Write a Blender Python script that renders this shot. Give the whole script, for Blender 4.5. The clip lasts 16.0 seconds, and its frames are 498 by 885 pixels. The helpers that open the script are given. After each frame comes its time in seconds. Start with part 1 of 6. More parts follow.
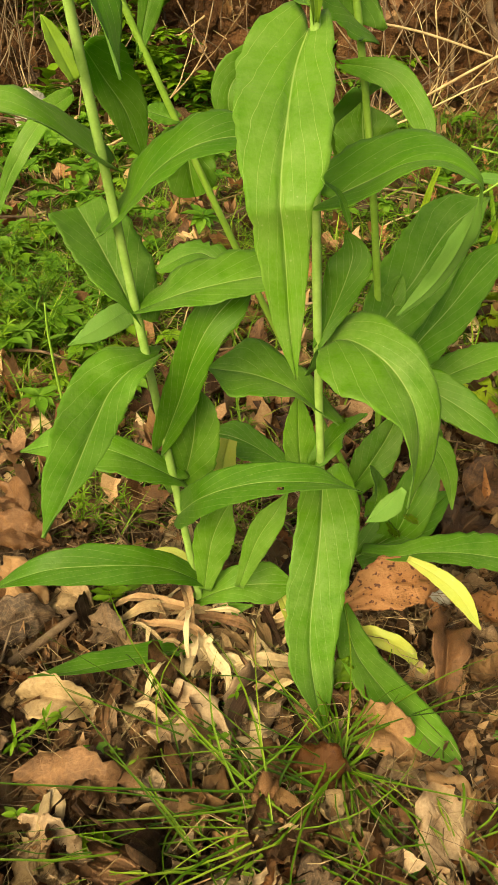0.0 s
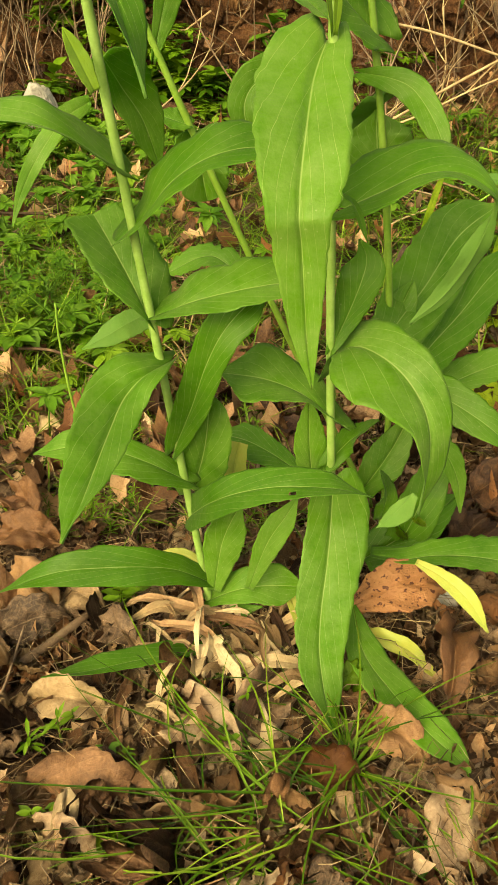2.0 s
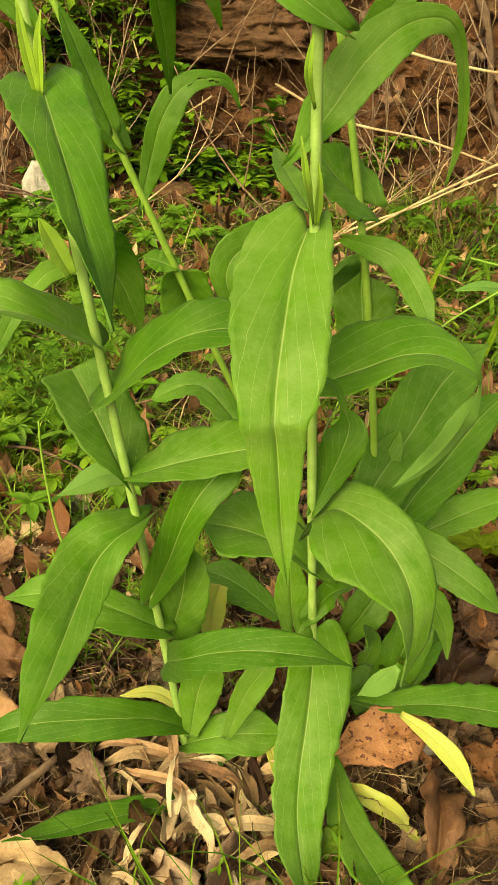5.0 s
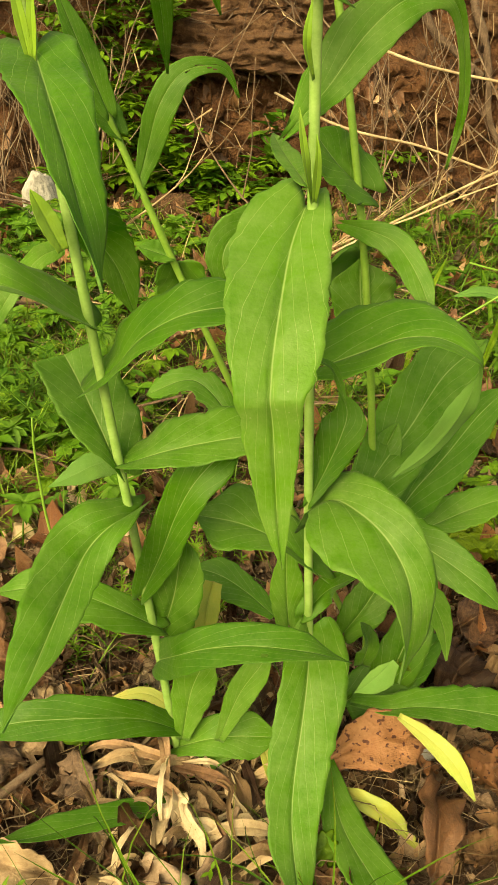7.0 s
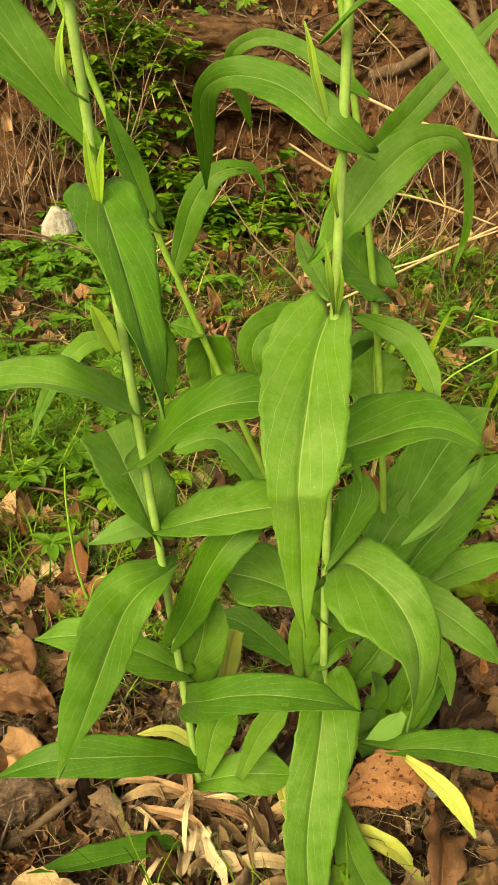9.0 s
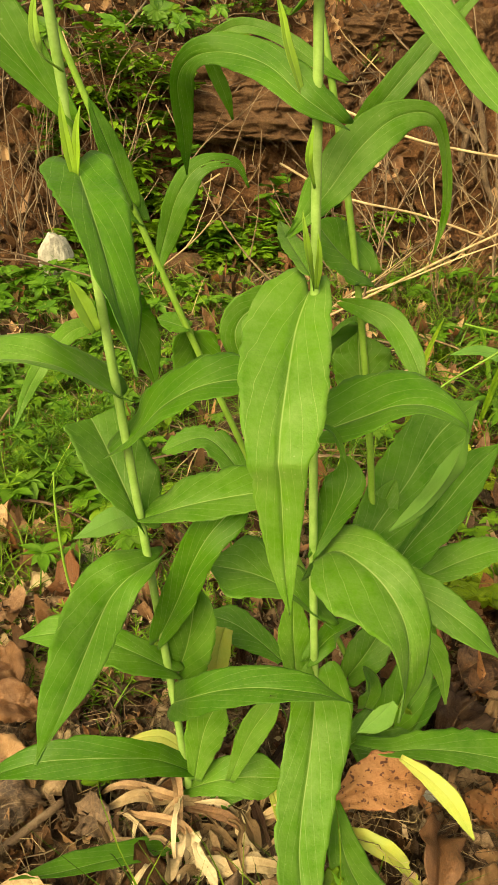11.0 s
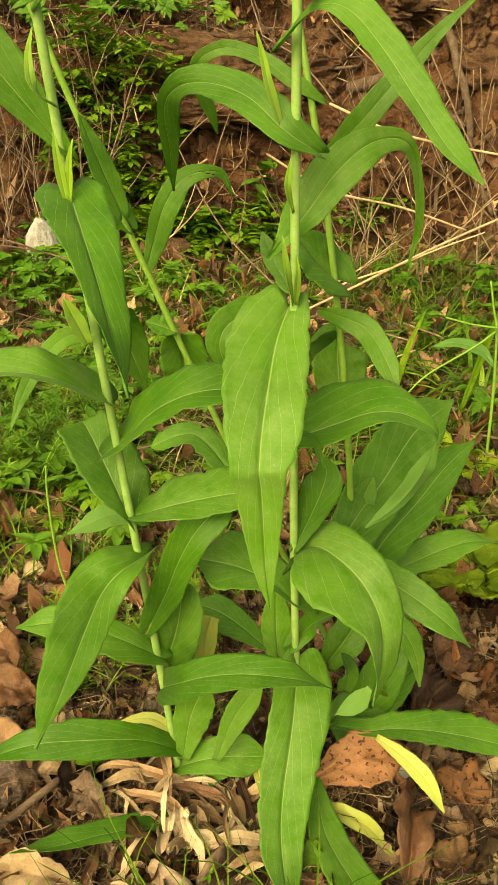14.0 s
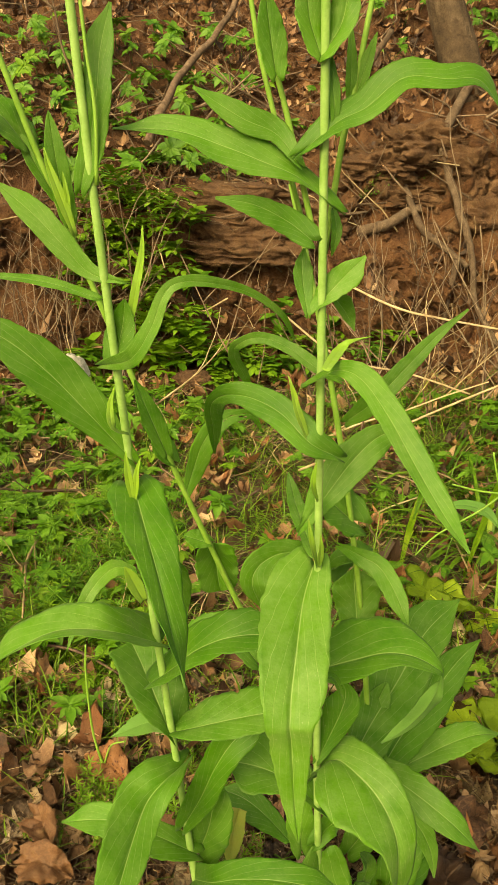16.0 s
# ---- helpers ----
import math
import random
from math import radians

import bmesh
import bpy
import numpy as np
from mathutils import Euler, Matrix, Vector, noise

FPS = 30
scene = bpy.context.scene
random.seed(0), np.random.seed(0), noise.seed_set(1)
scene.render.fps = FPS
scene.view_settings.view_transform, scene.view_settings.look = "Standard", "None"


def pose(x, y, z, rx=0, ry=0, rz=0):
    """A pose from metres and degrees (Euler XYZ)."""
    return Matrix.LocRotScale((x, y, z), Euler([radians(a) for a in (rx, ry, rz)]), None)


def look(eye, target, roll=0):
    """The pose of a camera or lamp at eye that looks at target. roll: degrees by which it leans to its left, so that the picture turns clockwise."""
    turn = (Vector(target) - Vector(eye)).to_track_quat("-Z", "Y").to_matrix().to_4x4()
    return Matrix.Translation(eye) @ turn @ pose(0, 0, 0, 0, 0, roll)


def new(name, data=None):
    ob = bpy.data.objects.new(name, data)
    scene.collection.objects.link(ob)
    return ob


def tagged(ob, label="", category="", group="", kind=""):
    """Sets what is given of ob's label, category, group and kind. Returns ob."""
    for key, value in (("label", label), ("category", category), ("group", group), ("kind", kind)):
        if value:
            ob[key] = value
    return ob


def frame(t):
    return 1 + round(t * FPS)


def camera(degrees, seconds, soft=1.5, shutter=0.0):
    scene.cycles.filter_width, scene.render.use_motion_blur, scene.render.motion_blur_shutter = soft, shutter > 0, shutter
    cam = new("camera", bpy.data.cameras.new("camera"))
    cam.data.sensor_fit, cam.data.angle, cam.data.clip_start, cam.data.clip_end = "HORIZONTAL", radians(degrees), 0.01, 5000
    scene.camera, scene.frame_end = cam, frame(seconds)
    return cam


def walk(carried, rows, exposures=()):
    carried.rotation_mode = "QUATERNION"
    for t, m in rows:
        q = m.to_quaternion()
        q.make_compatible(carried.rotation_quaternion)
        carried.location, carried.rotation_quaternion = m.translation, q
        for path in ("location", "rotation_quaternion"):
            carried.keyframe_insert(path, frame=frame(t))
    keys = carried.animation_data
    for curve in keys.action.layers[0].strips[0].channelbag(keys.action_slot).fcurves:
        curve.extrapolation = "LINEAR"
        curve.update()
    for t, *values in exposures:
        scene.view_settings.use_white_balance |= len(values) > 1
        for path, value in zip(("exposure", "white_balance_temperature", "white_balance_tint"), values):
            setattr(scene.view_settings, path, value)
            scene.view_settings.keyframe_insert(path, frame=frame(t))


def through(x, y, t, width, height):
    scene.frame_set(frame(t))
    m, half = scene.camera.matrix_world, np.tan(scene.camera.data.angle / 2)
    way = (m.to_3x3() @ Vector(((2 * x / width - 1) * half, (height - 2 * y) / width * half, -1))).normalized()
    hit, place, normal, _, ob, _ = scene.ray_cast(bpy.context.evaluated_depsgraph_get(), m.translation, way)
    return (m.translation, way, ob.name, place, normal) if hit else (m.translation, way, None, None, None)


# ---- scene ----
cam = camera(37.3, 16.0, soft=1.0)
METRES, EYE, TILT, LEAN, TURN = 0.60, 0.70, -34.0, 0.0, 0.0
ROWS = [
    (0.0, 0.0000, -0.0000, -0.0000, 0.00, -0.00, -0.00),
    (0.5, -0.0070, -0.0017, 0.0021, -0.11, -0.35, -0.12),
    (1.0, -0.0079, -0.0111, 0.0094, 0.09, -0.46, -0.16),
    (1.5, -0.0089, -0.0088, 0.0078, 0.10, -0.51, -0.18),
    (2.0, -0.0180, -0.0111, 0.0182, 0.07, -0.52, -0.34),
    (2.5, -0.0124, -0.0133, 0.0132, 0.08, -0.52, -0.51),
    (3.0, -0.0126, -0.0147, 0.0187, -0.00, -0.38, -0.60),
    (3.5, -0.0001, -0.0062, 0.0554, -0.02, -0.08, -0.54),
    (4.0, -0.0019, 0.0368, 0.1258, -0.30, 0.93, -0.85),
    (4.5, 0.0123, 0.0482, 0.1450, -0.35, 1.91, -1.06),
    (5.0, 0.0051, 0.0198, 0.1857, -0.26, 3.26, -1.52),
    (7.5, 0.0102, 0.0491, 0.1409, -0.43, 4.67, -2.03),
    (8.0, 0.0023, 0.0189, 0.1562, -0.26, 4.69, -2.13),
    (8.5, -0.0137, -0.0245, 0.1830, -0.13, 4.78, -2.26),
    (9.0, -0.0247, -0.0766, 0.2188, -0.14, 5.80, -2.58),
    (11.5, 0.0061, -0.0535, 0.1423, -0.01, 8.42, -1.82),
    (12.0, 0.0062, -0.0633, 0.1485, -0.11, 7.65, -1.84),
    (12.5, 0.0085, -0.0970, 0.1490, -0.29, 6.64, -1.89),
    (13.0, 0.0200, -0.1129, 0.1560, -0.41, 6.48, -1.84),
    (13.5, 0.0171, -0.1144, 0.1600, -0.79, 6.57, -1.80),
    (14.0, 0.0087, -0.1278, 0.1770, -0.89, 6.75, -1.77),
    (14.5, 0.0076, -0.1783, 0.2229, -0.82, 7.07, -1.72),
    (15.0, -0.0018, -0.2505, 0.2831, -0.60, 9.44, -1.71),
    (15.5, -0.0189, -0.2945, 0.3361, -0.31, 11.08, -1.89),
    (16.0, -0.0311, -0.3546, 0.3989, 0.03, 13.41, -2.22),
]
walk(cam, [(t, pose(0, 0, EYE, TILT, LEAN, TURN) @ pose(METRES * x, METRES * y, METRES * z, 90 + pitch, roll, yaw)) for t, x, y, z, yaw, pitch, roll in ROWS],
     exposures=[(0.0, 0.98, 11500, -7), (16.0, 0.98, 11500, -7)])

# ---- light: thin cloud, a broad soft sun high behind the camera's left shoulder ----
world = bpy.data.worlds.new("sky")
scene.world = world
world.use_nodes = True
wn = world.node_tree.nodes
sky = wn.new("ShaderNodeTexSky")
sky.sky_type = 'NISHITA'
sky.sun_disc = False
sky.sun_elevation, sky.sun_rotation = radians(41), radians(210)
sky.air_density, sky.dust_density, sky.ozone_density = 0.7, 4.5, 0.4
world.node_tree.links.new(sky.outputs[0], wn["Background"].inputs[0])
wn["Background"].inputs[1].default_value = 0.16
sun = new("sun", bpy.data.lights.new("sun", 'SUN'))
sun.data.energy, sun.data.angle, sun.data.color = 2.1, radians(55), (1.0, 0.95, 0.84)
sun.matrix_world = look((-2.0, -2.9, 3.5), (0, 0.6, 0))


# ---- materials ----
def material(name, rough=0.6, spec=0.4):
    m = bpy.data.materials.new(name)
    m.use_nodes = True
    b = m.node_tree.nodes["Principled BSDF"]
    b.inputs["Roughness"].default_value = rough
    b.inputs["Specular IOR Level"].default_value = spec
    return m, m.node_tree, b


def node(nt, kind, **inputs):
    n = nt.nodes.new("ShaderNode" + kind)
    for key, value in inputs.items():
        n.inputs[key].default_value = value
    return n


def maths(nt, op, a, b=None, c=None):
    n = nt.nodes.new("ShaderNodeMath")
    n.operation = op
    for i, v in enumerate((a, b, c)):
        if v is None:
            continue
        if isinstance(v, (int, float)):
            n.inputs[i].default_value = v
        else:
            nt.links.new(v, n.inputs[i])
    return n.outputs[0]


def mix(nt, fac, a, b, blend='MIX'):
    n = nt.nodes.new("ShaderNodeMix")
    n.data_type, n.blend_type = 'RGBA', blend
    for i, v in ((0, fac), (6, a), (7, b)):
        if isinstance(v, (int, float, tuple)):
            n.inputs[i].default_value = v if not isinstance(v, tuple) else (*v, 1.0)[:4]
        else:
            nt.links.new(v, n.inputs[i])
    return n.outputs[2]


def ramp(nt, fac, *stops):
    n = nt.nodes.new("ShaderNodeValToRGB")
    e = n.color_ramp.elements
    while len(e) < len(stops):
        e.new(0.5)
    for el, (p, c) in zip(e, stops):
        el.position, el.color = p, (*c, 1.0)
    nt.links.new(fac, n.inputs[0])
    return n.outputs[0]


def grain(nt, scale, detail=4.0, rough=0.6, coords="Object"):
    t = nt.nodes.new("ShaderNodeTexCoord")
    n = node(nt, "TexNoise", Scale=scale, Detail=detail, Roughness=rough)
    nt.links.new(t.outputs[coords], n.inputs["Vector"])
    return n.outputs["Fac"]


def bump(nt, bsdf, height, strength=0.3, distance=0.001):
    n = node(nt, "Bump", Strength=strength, Distance=distance)
    nt.links.new(height, n.inputs["Height"])
    nt.links.new(n.outputs[0], bsdf.inputs["Normal"])


def lucent(nt, bsdf, colour, share):
    """Lets light through a thin blade."""
    tr = nt.nodes.new("ShaderNodeBsdfTranslucent")
    if isinstance(colour, tuple):
        tr.inputs[0].default_value = (*colour, 1)
    else:
        nt.links.new(colour, tr.inputs[0])
    mx = nt.nodes.new("ShaderNodeMixShader")
    mx.inputs[0].default_value = share
    nt.links.new(bsdf.outputs[0], mx.inputs[1])
    nt.links.new(tr.outputs[0], mx.inputs[2])
    nt.links.new(mx.outputs[0], nt.nodes["Material Output"].inputs[0])


def blade_material(name, dark, light, vein, rough=0.55, veins=1.0, through=0.47, glow=(0.095, 0.48, 0.014)):
    """A plant blade: a pale midrib, steep side veins, blotches and a faint bloom."""
    m, nt, b = material(name, rough, 0.27)
    uv = nt.nodes.new("ShaderNodeUVMap")
    sep = nt.nodes.new("ShaderNodeSeparateXYZ")
    nt.links.new(uv.outputs[0], sep.inputs[0])
    side = maths(nt, 'ABSOLUTE', maths(nt, 'MULTIPLY_ADD', sep.outputs[0], 2.0, -1.0))
    wob = grain(nt, 30.0, 2.0)
    rib = maths(nt, 'SUBTRACT', 1.0, maths(nt, 'SMOOTH_MIN', maths(nt, 'DIVIDE', side, 0.028), 1.0, 0.2))
    run = maths(nt, 'MULTIPLY_ADD', sep.outputs[1], 6.0, maths(nt, 'MULTIPLY_ADD', maths(nt, 'POWER', side, 0.75), -3.4, maths(nt, 'MULTIPLY', wob, 0.45)))
    line = maths(nt, 'PINGPONG', run, 0.5)
    lat = maths(nt, 'SUBTRACT', 1.0, maths(nt, 'MINIMUM', maths(nt, 'DIVIDE', line, 0.028), 1.0))
    fine = maths(nt, 'MULTIPLY_ADD', sep.outputs[1], 19.0, maths(nt, 'MULTIPLY_ADD', side, 5.0, maths(nt, 'MULTIPLY', wob, 2.0)))
    fine = maths(nt, 'SUBTRACT', 1.0, maths(nt, 'MINIMUM', maths(nt, 'DIVIDE', maths(nt, 'PINGPONG', fine, 0.5), 0.07), 1.0))
    breakup = grain(nt, 55.0, 3.0)
    lat = maths(nt, 'MULTIPLY', lat, maths(nt, 'MULTIPLY_ADD', breakup, 1.3, 0.05))
    mask = maths(nt, 'MAXIMUM', maths(nt, 'MULTIPLY', rib, 0.8), maths(nt, 'MAXIMUM', maths(nt, 'MULTIPLY', lat, 0.8), maths(nt, 'MULTIPLY', fine, 0.05)))
    stretch = nt.nodes.new("ShaderNodeMapping")
    stretch.inputs["Scale"].default_value = (9.0, 16.0, 1.0)
    nt.links.new(uv.outputs[0], stretch.inputs[0])
    net = nt.nodes.new("ShaderNodeTexVoronoi")
    net.feature = 'DISTANCE_TO_EDGE'
    nt.links.new(stretch.outputs[0], net.inputs["Vector"])
    net.inputs["Scale"].default_value = 1.0
    mesh_line = maths(nt, 'SUBTRACT', 1.0, maths(nt, 'MINIMUM', maths(nt, 'DIVIDE', net.outputs[0], 0.05), 1.0))
    mask = maths(nt, 'MAXIMUM', mask, maths(nt, 'MULTIPLY', mesh_line, 0.06))
    mask = maths(nt, 'MULTIPLY', mask, veins)
    big = grain(nt, 14.0, 3.0)
    info = nt.nodes.new("ShaderNodeObjectInfo")
    tone = maths(nt, 'MULTIPLY_ADD', info.outputs["Random"], 0.35, maths(nt, 'MULTIPLY_ADD', big, 1.2, -0.32))
    col = ramp(nt, tone, (0.2, dark), (0.75, light))
    speck = grain(nt, 260.0, 3.0)
    col = mix(nt, maths(nt, 'MULTIPLY', ramp(nt, speck, (0.35, (0, 0, 0)), (0.68, (1, 1, 1))), 0.30), col, light, 'MIX')
    bloom = grain(nt, 38.0, 6.0, 0.75)
    col = mix(nt, maths(nt, 'MULTIPLY', ramp(nt, bloom, (0.36, (0.10, 0.10, 0.10)), (0.68, (0.95, 0.95, 0.95))), maths(nt, 'MULTIPLY_ADD', info.outputs["Random"], 0.7, 0.25)), col, (0.195, 0.342, 0.080))
    col = mix(nt, mask, col, vein)
    pit = nt.nodes.new("ShaderNodeTexVoronoi")
    pit.inputs["Scale"].default_value = 150.0
    co = nt.nodes.new("ShaderNodeTexCoord")
    nt.links.new(co.outputs["Object"], pit.inputs["Vector"])
    dot = maths(nt, 'MULTIPLY', maths(nt, 'LESS_THAN', pit.outputs["Distance"], 0.11), maths(nt, 'GREATER_THAN', bloom, 0.56))
    col = mix(nt, maths(nt, 'MULTIPLY', dot, 0.3), col, (0.42, 0.52, 0.28))
    nt.links.new(col, b.inputs["Base Color"])
    crinkle = grain(nt, 150.0, 3.0, 0.6)
    hgt = maths(nt, 'MULTIPLY_ADD', mask, -0.12, maths(nt, 'MULTIPLY_ADD', speck, 0.3, maths(nt, 'MULTIPLY_ADD', crinkle, 0.7, maths(nt, 'MULTIPLY_ADD', line, 0.12 * veins, maths(nt, 'MULTIPLY', breakup, 0.8)))))
    bump(nt, b, hgt, 0.75, 0.0016)
    b.inputs["Sheen Weight"].default_value, b.inputs["Sheen Roughness"].default_value = 0.05, 0.5
    lucent(nt, b, mix(nt, 0.6, col, glow), through)
    return m


leaf_top = blade_material("leaf_upper", (0.028, 0.118, 0.003), (0.088, 0.256, 0.010), (0.40, 0.56, 0.20), 0.46)
leaf_under = blade_material("leaf_under", (0.105, 0.255, 0.050), (0.16, 0.33, 0.085), (0.24, 0.41, 0.14), 0.6, 0.7)
leaf_young = blade_material("leaf_young", (0.16, 0.32, 0.025), (0.26, 0.42, 0.045), (0.32, 0.48, 0.09), 0.5, 0.12, 0.3)
leaf_yellow = blade_material("leaf_yellow", (0.29, 0.33, 0.045), (0.44, 0.41, 0.12), (0.58, 0.56, 0.28), 0.5, 0.5, 0.2, glow=(0.42, 0.36, 0.08))


def plain_material(name, a, b_, scale, rough=0.7, lump=0.4, dist=0.002, c=None, through=0.0, vary=0.0):
    """Two or three tones broken up at two scales, with relief."""
    m, nt, b = material(name, rough, 0.25)
    g1, g2 = grain(nt, scale, 5.0, 0.65), grain(nt, scale * 9, 4.0, 0.7)
    f = maths(nt, 'MULTIPLY_ADD', g2, 0.5, maths(nt, 'MULTIPLY_ADD', g1, 1.0, -0.25))
    if vary:
        info = nt.nodes.new("ShaderNodeObjectInfo")
        geo = nt.nodes.new("ShaderNodeNewGeometry")
        r = maths(nt, 'FRACT', maths(nt, 'ADD', info.outputs["Random"], geo.outputs["Random Per Island"]))
        f = maths(nt, 'ADD', f, maths(nt, 'MULTIPLY_ADD', r, vary, -vary / 2))
    stops = [(0.25, a), (0.75, b_)] if c is None else [(0.2, a), (0.5, b_), (0.82, c)]
    col = ramp(nt, f, *stops)
    nt.links.new(col, b.inputs["Base Color"])
    bump(nt, b, maths(nt, 'ADD', g1, maths(nt, 'MULTIPLY', g2, 0.5)), lump, dist)
    if through:
        lucent(nt, b, col, through)
    return m


stem_green = plain_material("stem_green", (0.15, 0.285, 0.055), (0.255, 0.39, 0.125), 60, 0.5, 0.15, 0.0008)
stem_pale = plain_material("stem_pale", (0.12, 0.25, 0.03), (0.20, 0.34, 0.065), 60, 0.5, 0.15, 0.0008)
soil = plain_material("dark_soil", (0.022, 0.012, 0.008), (0.075, 0.042, 0.026), 22, 0.95, 0.9, 0.012, (0.14, 0.085, 0.055))
bank_earth = plain_material("red_bank_earth", (0.028, 0.011, 0.005), (0.120, 0.052, 0.023), 11, 0.95, 1.0, 0.05, (0.225, 0.112, 0.055))
slab_rock = plain_material("brown_slab_rock", (0.032, 0.015, 0.008), (0.115, 0.058, 0.030), 16, 0.92, 1.0, 0.03, (0.22, 0.125, 0.068))
grey_rock = plain_material("grey_brown_rock", (0.055, 0.036, 0.024), (0.15, 0.105, 0.072), 16, 0.85, 0.9, 0.012, (0.25, 0.19, 0.14))
white_rock = plain_material("pale_rock", (0.16, 0.14, 0.12), (0.34, 0.32, 0.29), 14, 0.85, 0.6, 0.012, (0.46, 0.44, 0.41))
root_bark = plain_material("root_bark", (0.035, 0.021, 0.013), (0.105, 0.068, 0.045), 22, 0.9, 1.0, 0.010, (0.20, 0.145, 0.10))
trunk_bark = plain_material("trunk_bark", (0.030, 0.019, 0.012), (0.095, 0.062, 0.040), 14, 0.95, 1.0, 0.02, (0.19, 0.135, 0.09))
twig_bark = plain_material("twig_bark", (0.055, 0.032, 0.022), (0.14, 0.09, 0.06), 50, 0.85, 0.5, 0.002, (0.26, 0.19, 0.13), vary=0.5)
straw = plain_material("dry_straw", (0.12, 0.075, 0.038), (0.25, 0.17, 0.095), 40, 0.65, 0.4, 0.001, (0.46, 0.35, 0.21), vary=0.6)
grass_green = plain_material("grass_green", (0.040, 0.102, 0.006), (0.092, 0.182, 0.012), 25, 0.45, 0.2, 0.0008, (0.22, 0.31, 0.04), 0.2, 0.6)
grass_dark = plain_material("grass_dark", (0.020, 0.062, 0.003), (0.055, 0.125, 0.006), 25, 0.45, 0.2, 0.0008, (0.12, 0.21, 0.022), 0.2, 0.6)
herb_green = plain_material("herb_green", (0.058, 0.140, 0.009), (0.108, 0.215, 0.015), 20, 0.5, 0.25, 0.001, (0.155, 0.27, 0.032), 0.25, 0.35)
herb_dark = plain_material("herb_dark", (0.032, 0.105, 0.008), (0.068, 0.170, 0.012), 20, 0.5, 0.25, 0.001, (0.12, 0.23, 0.035), 0.2, 0.4)
moss = plain_material("moss", (0.04, 0.07, 0.01), (0.10, 0.14, 0.02), 60, 0.95, 0.9, 0.004)
fluff = plain_material("grey_fluff", (0.35, 0.33, 0.30), (0.60, 0.58, 0.55), 120, 0.9, 0.5, 0.002)


def litter_material(name, a, b_, c, spotted=False):
    """A fallen leaf: blotched browns, ribs and dark flecks."""
    m, nt, b = material(name, 0.52, 0.35)
    uv = nt.nodes.new("ShaderNodeUVMap")
    sep = nt.nodes.new("ShaderNodeSeparateXYZ")
    nt.links.new(uv.outputs[0], sep.inputs[0])
    x = maths(nt, 'ABSOLUTE', maths(nt, 'MULTIPLY_ADD', sep.outputs[0], 2.0, -1.0))
    rib = maths(nt, 'SUBTRACT', 1.0, maths(nt, 'MINIMUM', maths(nt, 'DIVIDE', x, 0.03), 1.0))
    lat = maths(nt, 'PINGPONG', maths(nt, 'MULTIPLY_ADD', sep.outputs[1], 7.0, maths(nt, 'MULTIPLY', x, -4.0)), 0.5)
    lat = maths(nt, 'SUBTRACT', 1.0, maths(nt, 'MINIMUM', maths(nt, 'DIVIDE', lat, 0.07), 1.0))
    mask = maths(nt, 'MAXIMUM', rib, maths(nt, 'MULTIPLY', lat, 0.6))
    info = nt.nodes.new("ShaderNodeObjectInfo")
    geo = nt.nodes.new("ShaderNodeNewGeometry")
    r = maths(nt, 'FRACT', maths(nt, 'ADD', info.outputs["Random"], geo.outputs["Random Per Island"]))
    g1, g2 = grain(nt, 48.0, 6.0, 0.75), grain(nt, 240.0, 4.0, 0.7)
    f = maths(nt, 'ADD', maths(nt, 'MULTIPLY_ADD', g1, 0.6, maths(nt, 'MULTIPLY_ADD', g2, 0.45, -0.1)), maths(nt, 'MULTIPLY_ADD', r, 0.8, -0.36))
    col = ramp(nt, f, (0.18, a), (0.5, b_), (0.85, c))
    if spotted:
        sp = grain(nt, 170.0, 1.5, 0.5)
        col = mix(nt, ramp(nt, sp, (0.60, (0, 0, 0)), (0.66, (1, 1, 1))), col, (0.07, 0.020, 0.012))
    col = mix(nt, maths(nt, 'MULTIPLY', mask, 0.2), col, c)
    nt.links.new(col, b.inputs["Base Color"])
    bump(nt, b, maths(nt, 'MULTIPLY_ADD', mask, 0.12, maths(nt, 'MULTIPLY_ADD', g2, 0.6, g1)), 0.9, 0.003)
    lucent(nt, b, col, 0.12)
    return m


litter_brown = litter_material("fallen_leaf_brown", (0.038, 0.016, 0.009), (0.225, 0.112, 0.058), (0.50, 0.325, 0.195))
litter_grey = litter_material("fallen_leaf_grey", (0.048, 0.028, 0.019), (0.265, 0.168, 0.108), (0.57, 0.425, 0.30))
litter_tan = litter_material("fallen_leaf_tan", (0.18, 0.105, 0.055), (0.42, 0.295, 0.175), (0.66, 0.52, 0.35))
litter_spot = litter_material("fallen_leaf_spotted", (0.13, 0.048, 0.018), (0.23, 0.095, 0.040), (0.35, 0.17, 0.082), True)
litter_old = litter_material("fallen_leaf_old", (0.034, 0.015, 0.007), (0.135, 0.060, 0.028), (0.31, 0.175, 0.09))


# ---- shared builders ----
def part(name, bm, mats, parent=None, label=""):
    """Links a bmesh as one mesh object."""
    me = bpy.data.meshes.new(name)
    bm.to_mesh(me)
    bm.free()
    for m in (mats if isinstance(mats, (list, tuple)) else (mats,)):
        me.materials.append(m)
    ob = new(name, me)
    if parent is not None:
        ob.parent = parent
        ob.matrix_parent_inverse = parent.matrix_world.inverted() if parent.type != 'EMPTY' else Matrix.Translation(-parent.location)
    if label:
        tagged(ob, label)
    return ob


def shade(bm):
    for f in bm.faces:
        f.smooth = True
    return bm


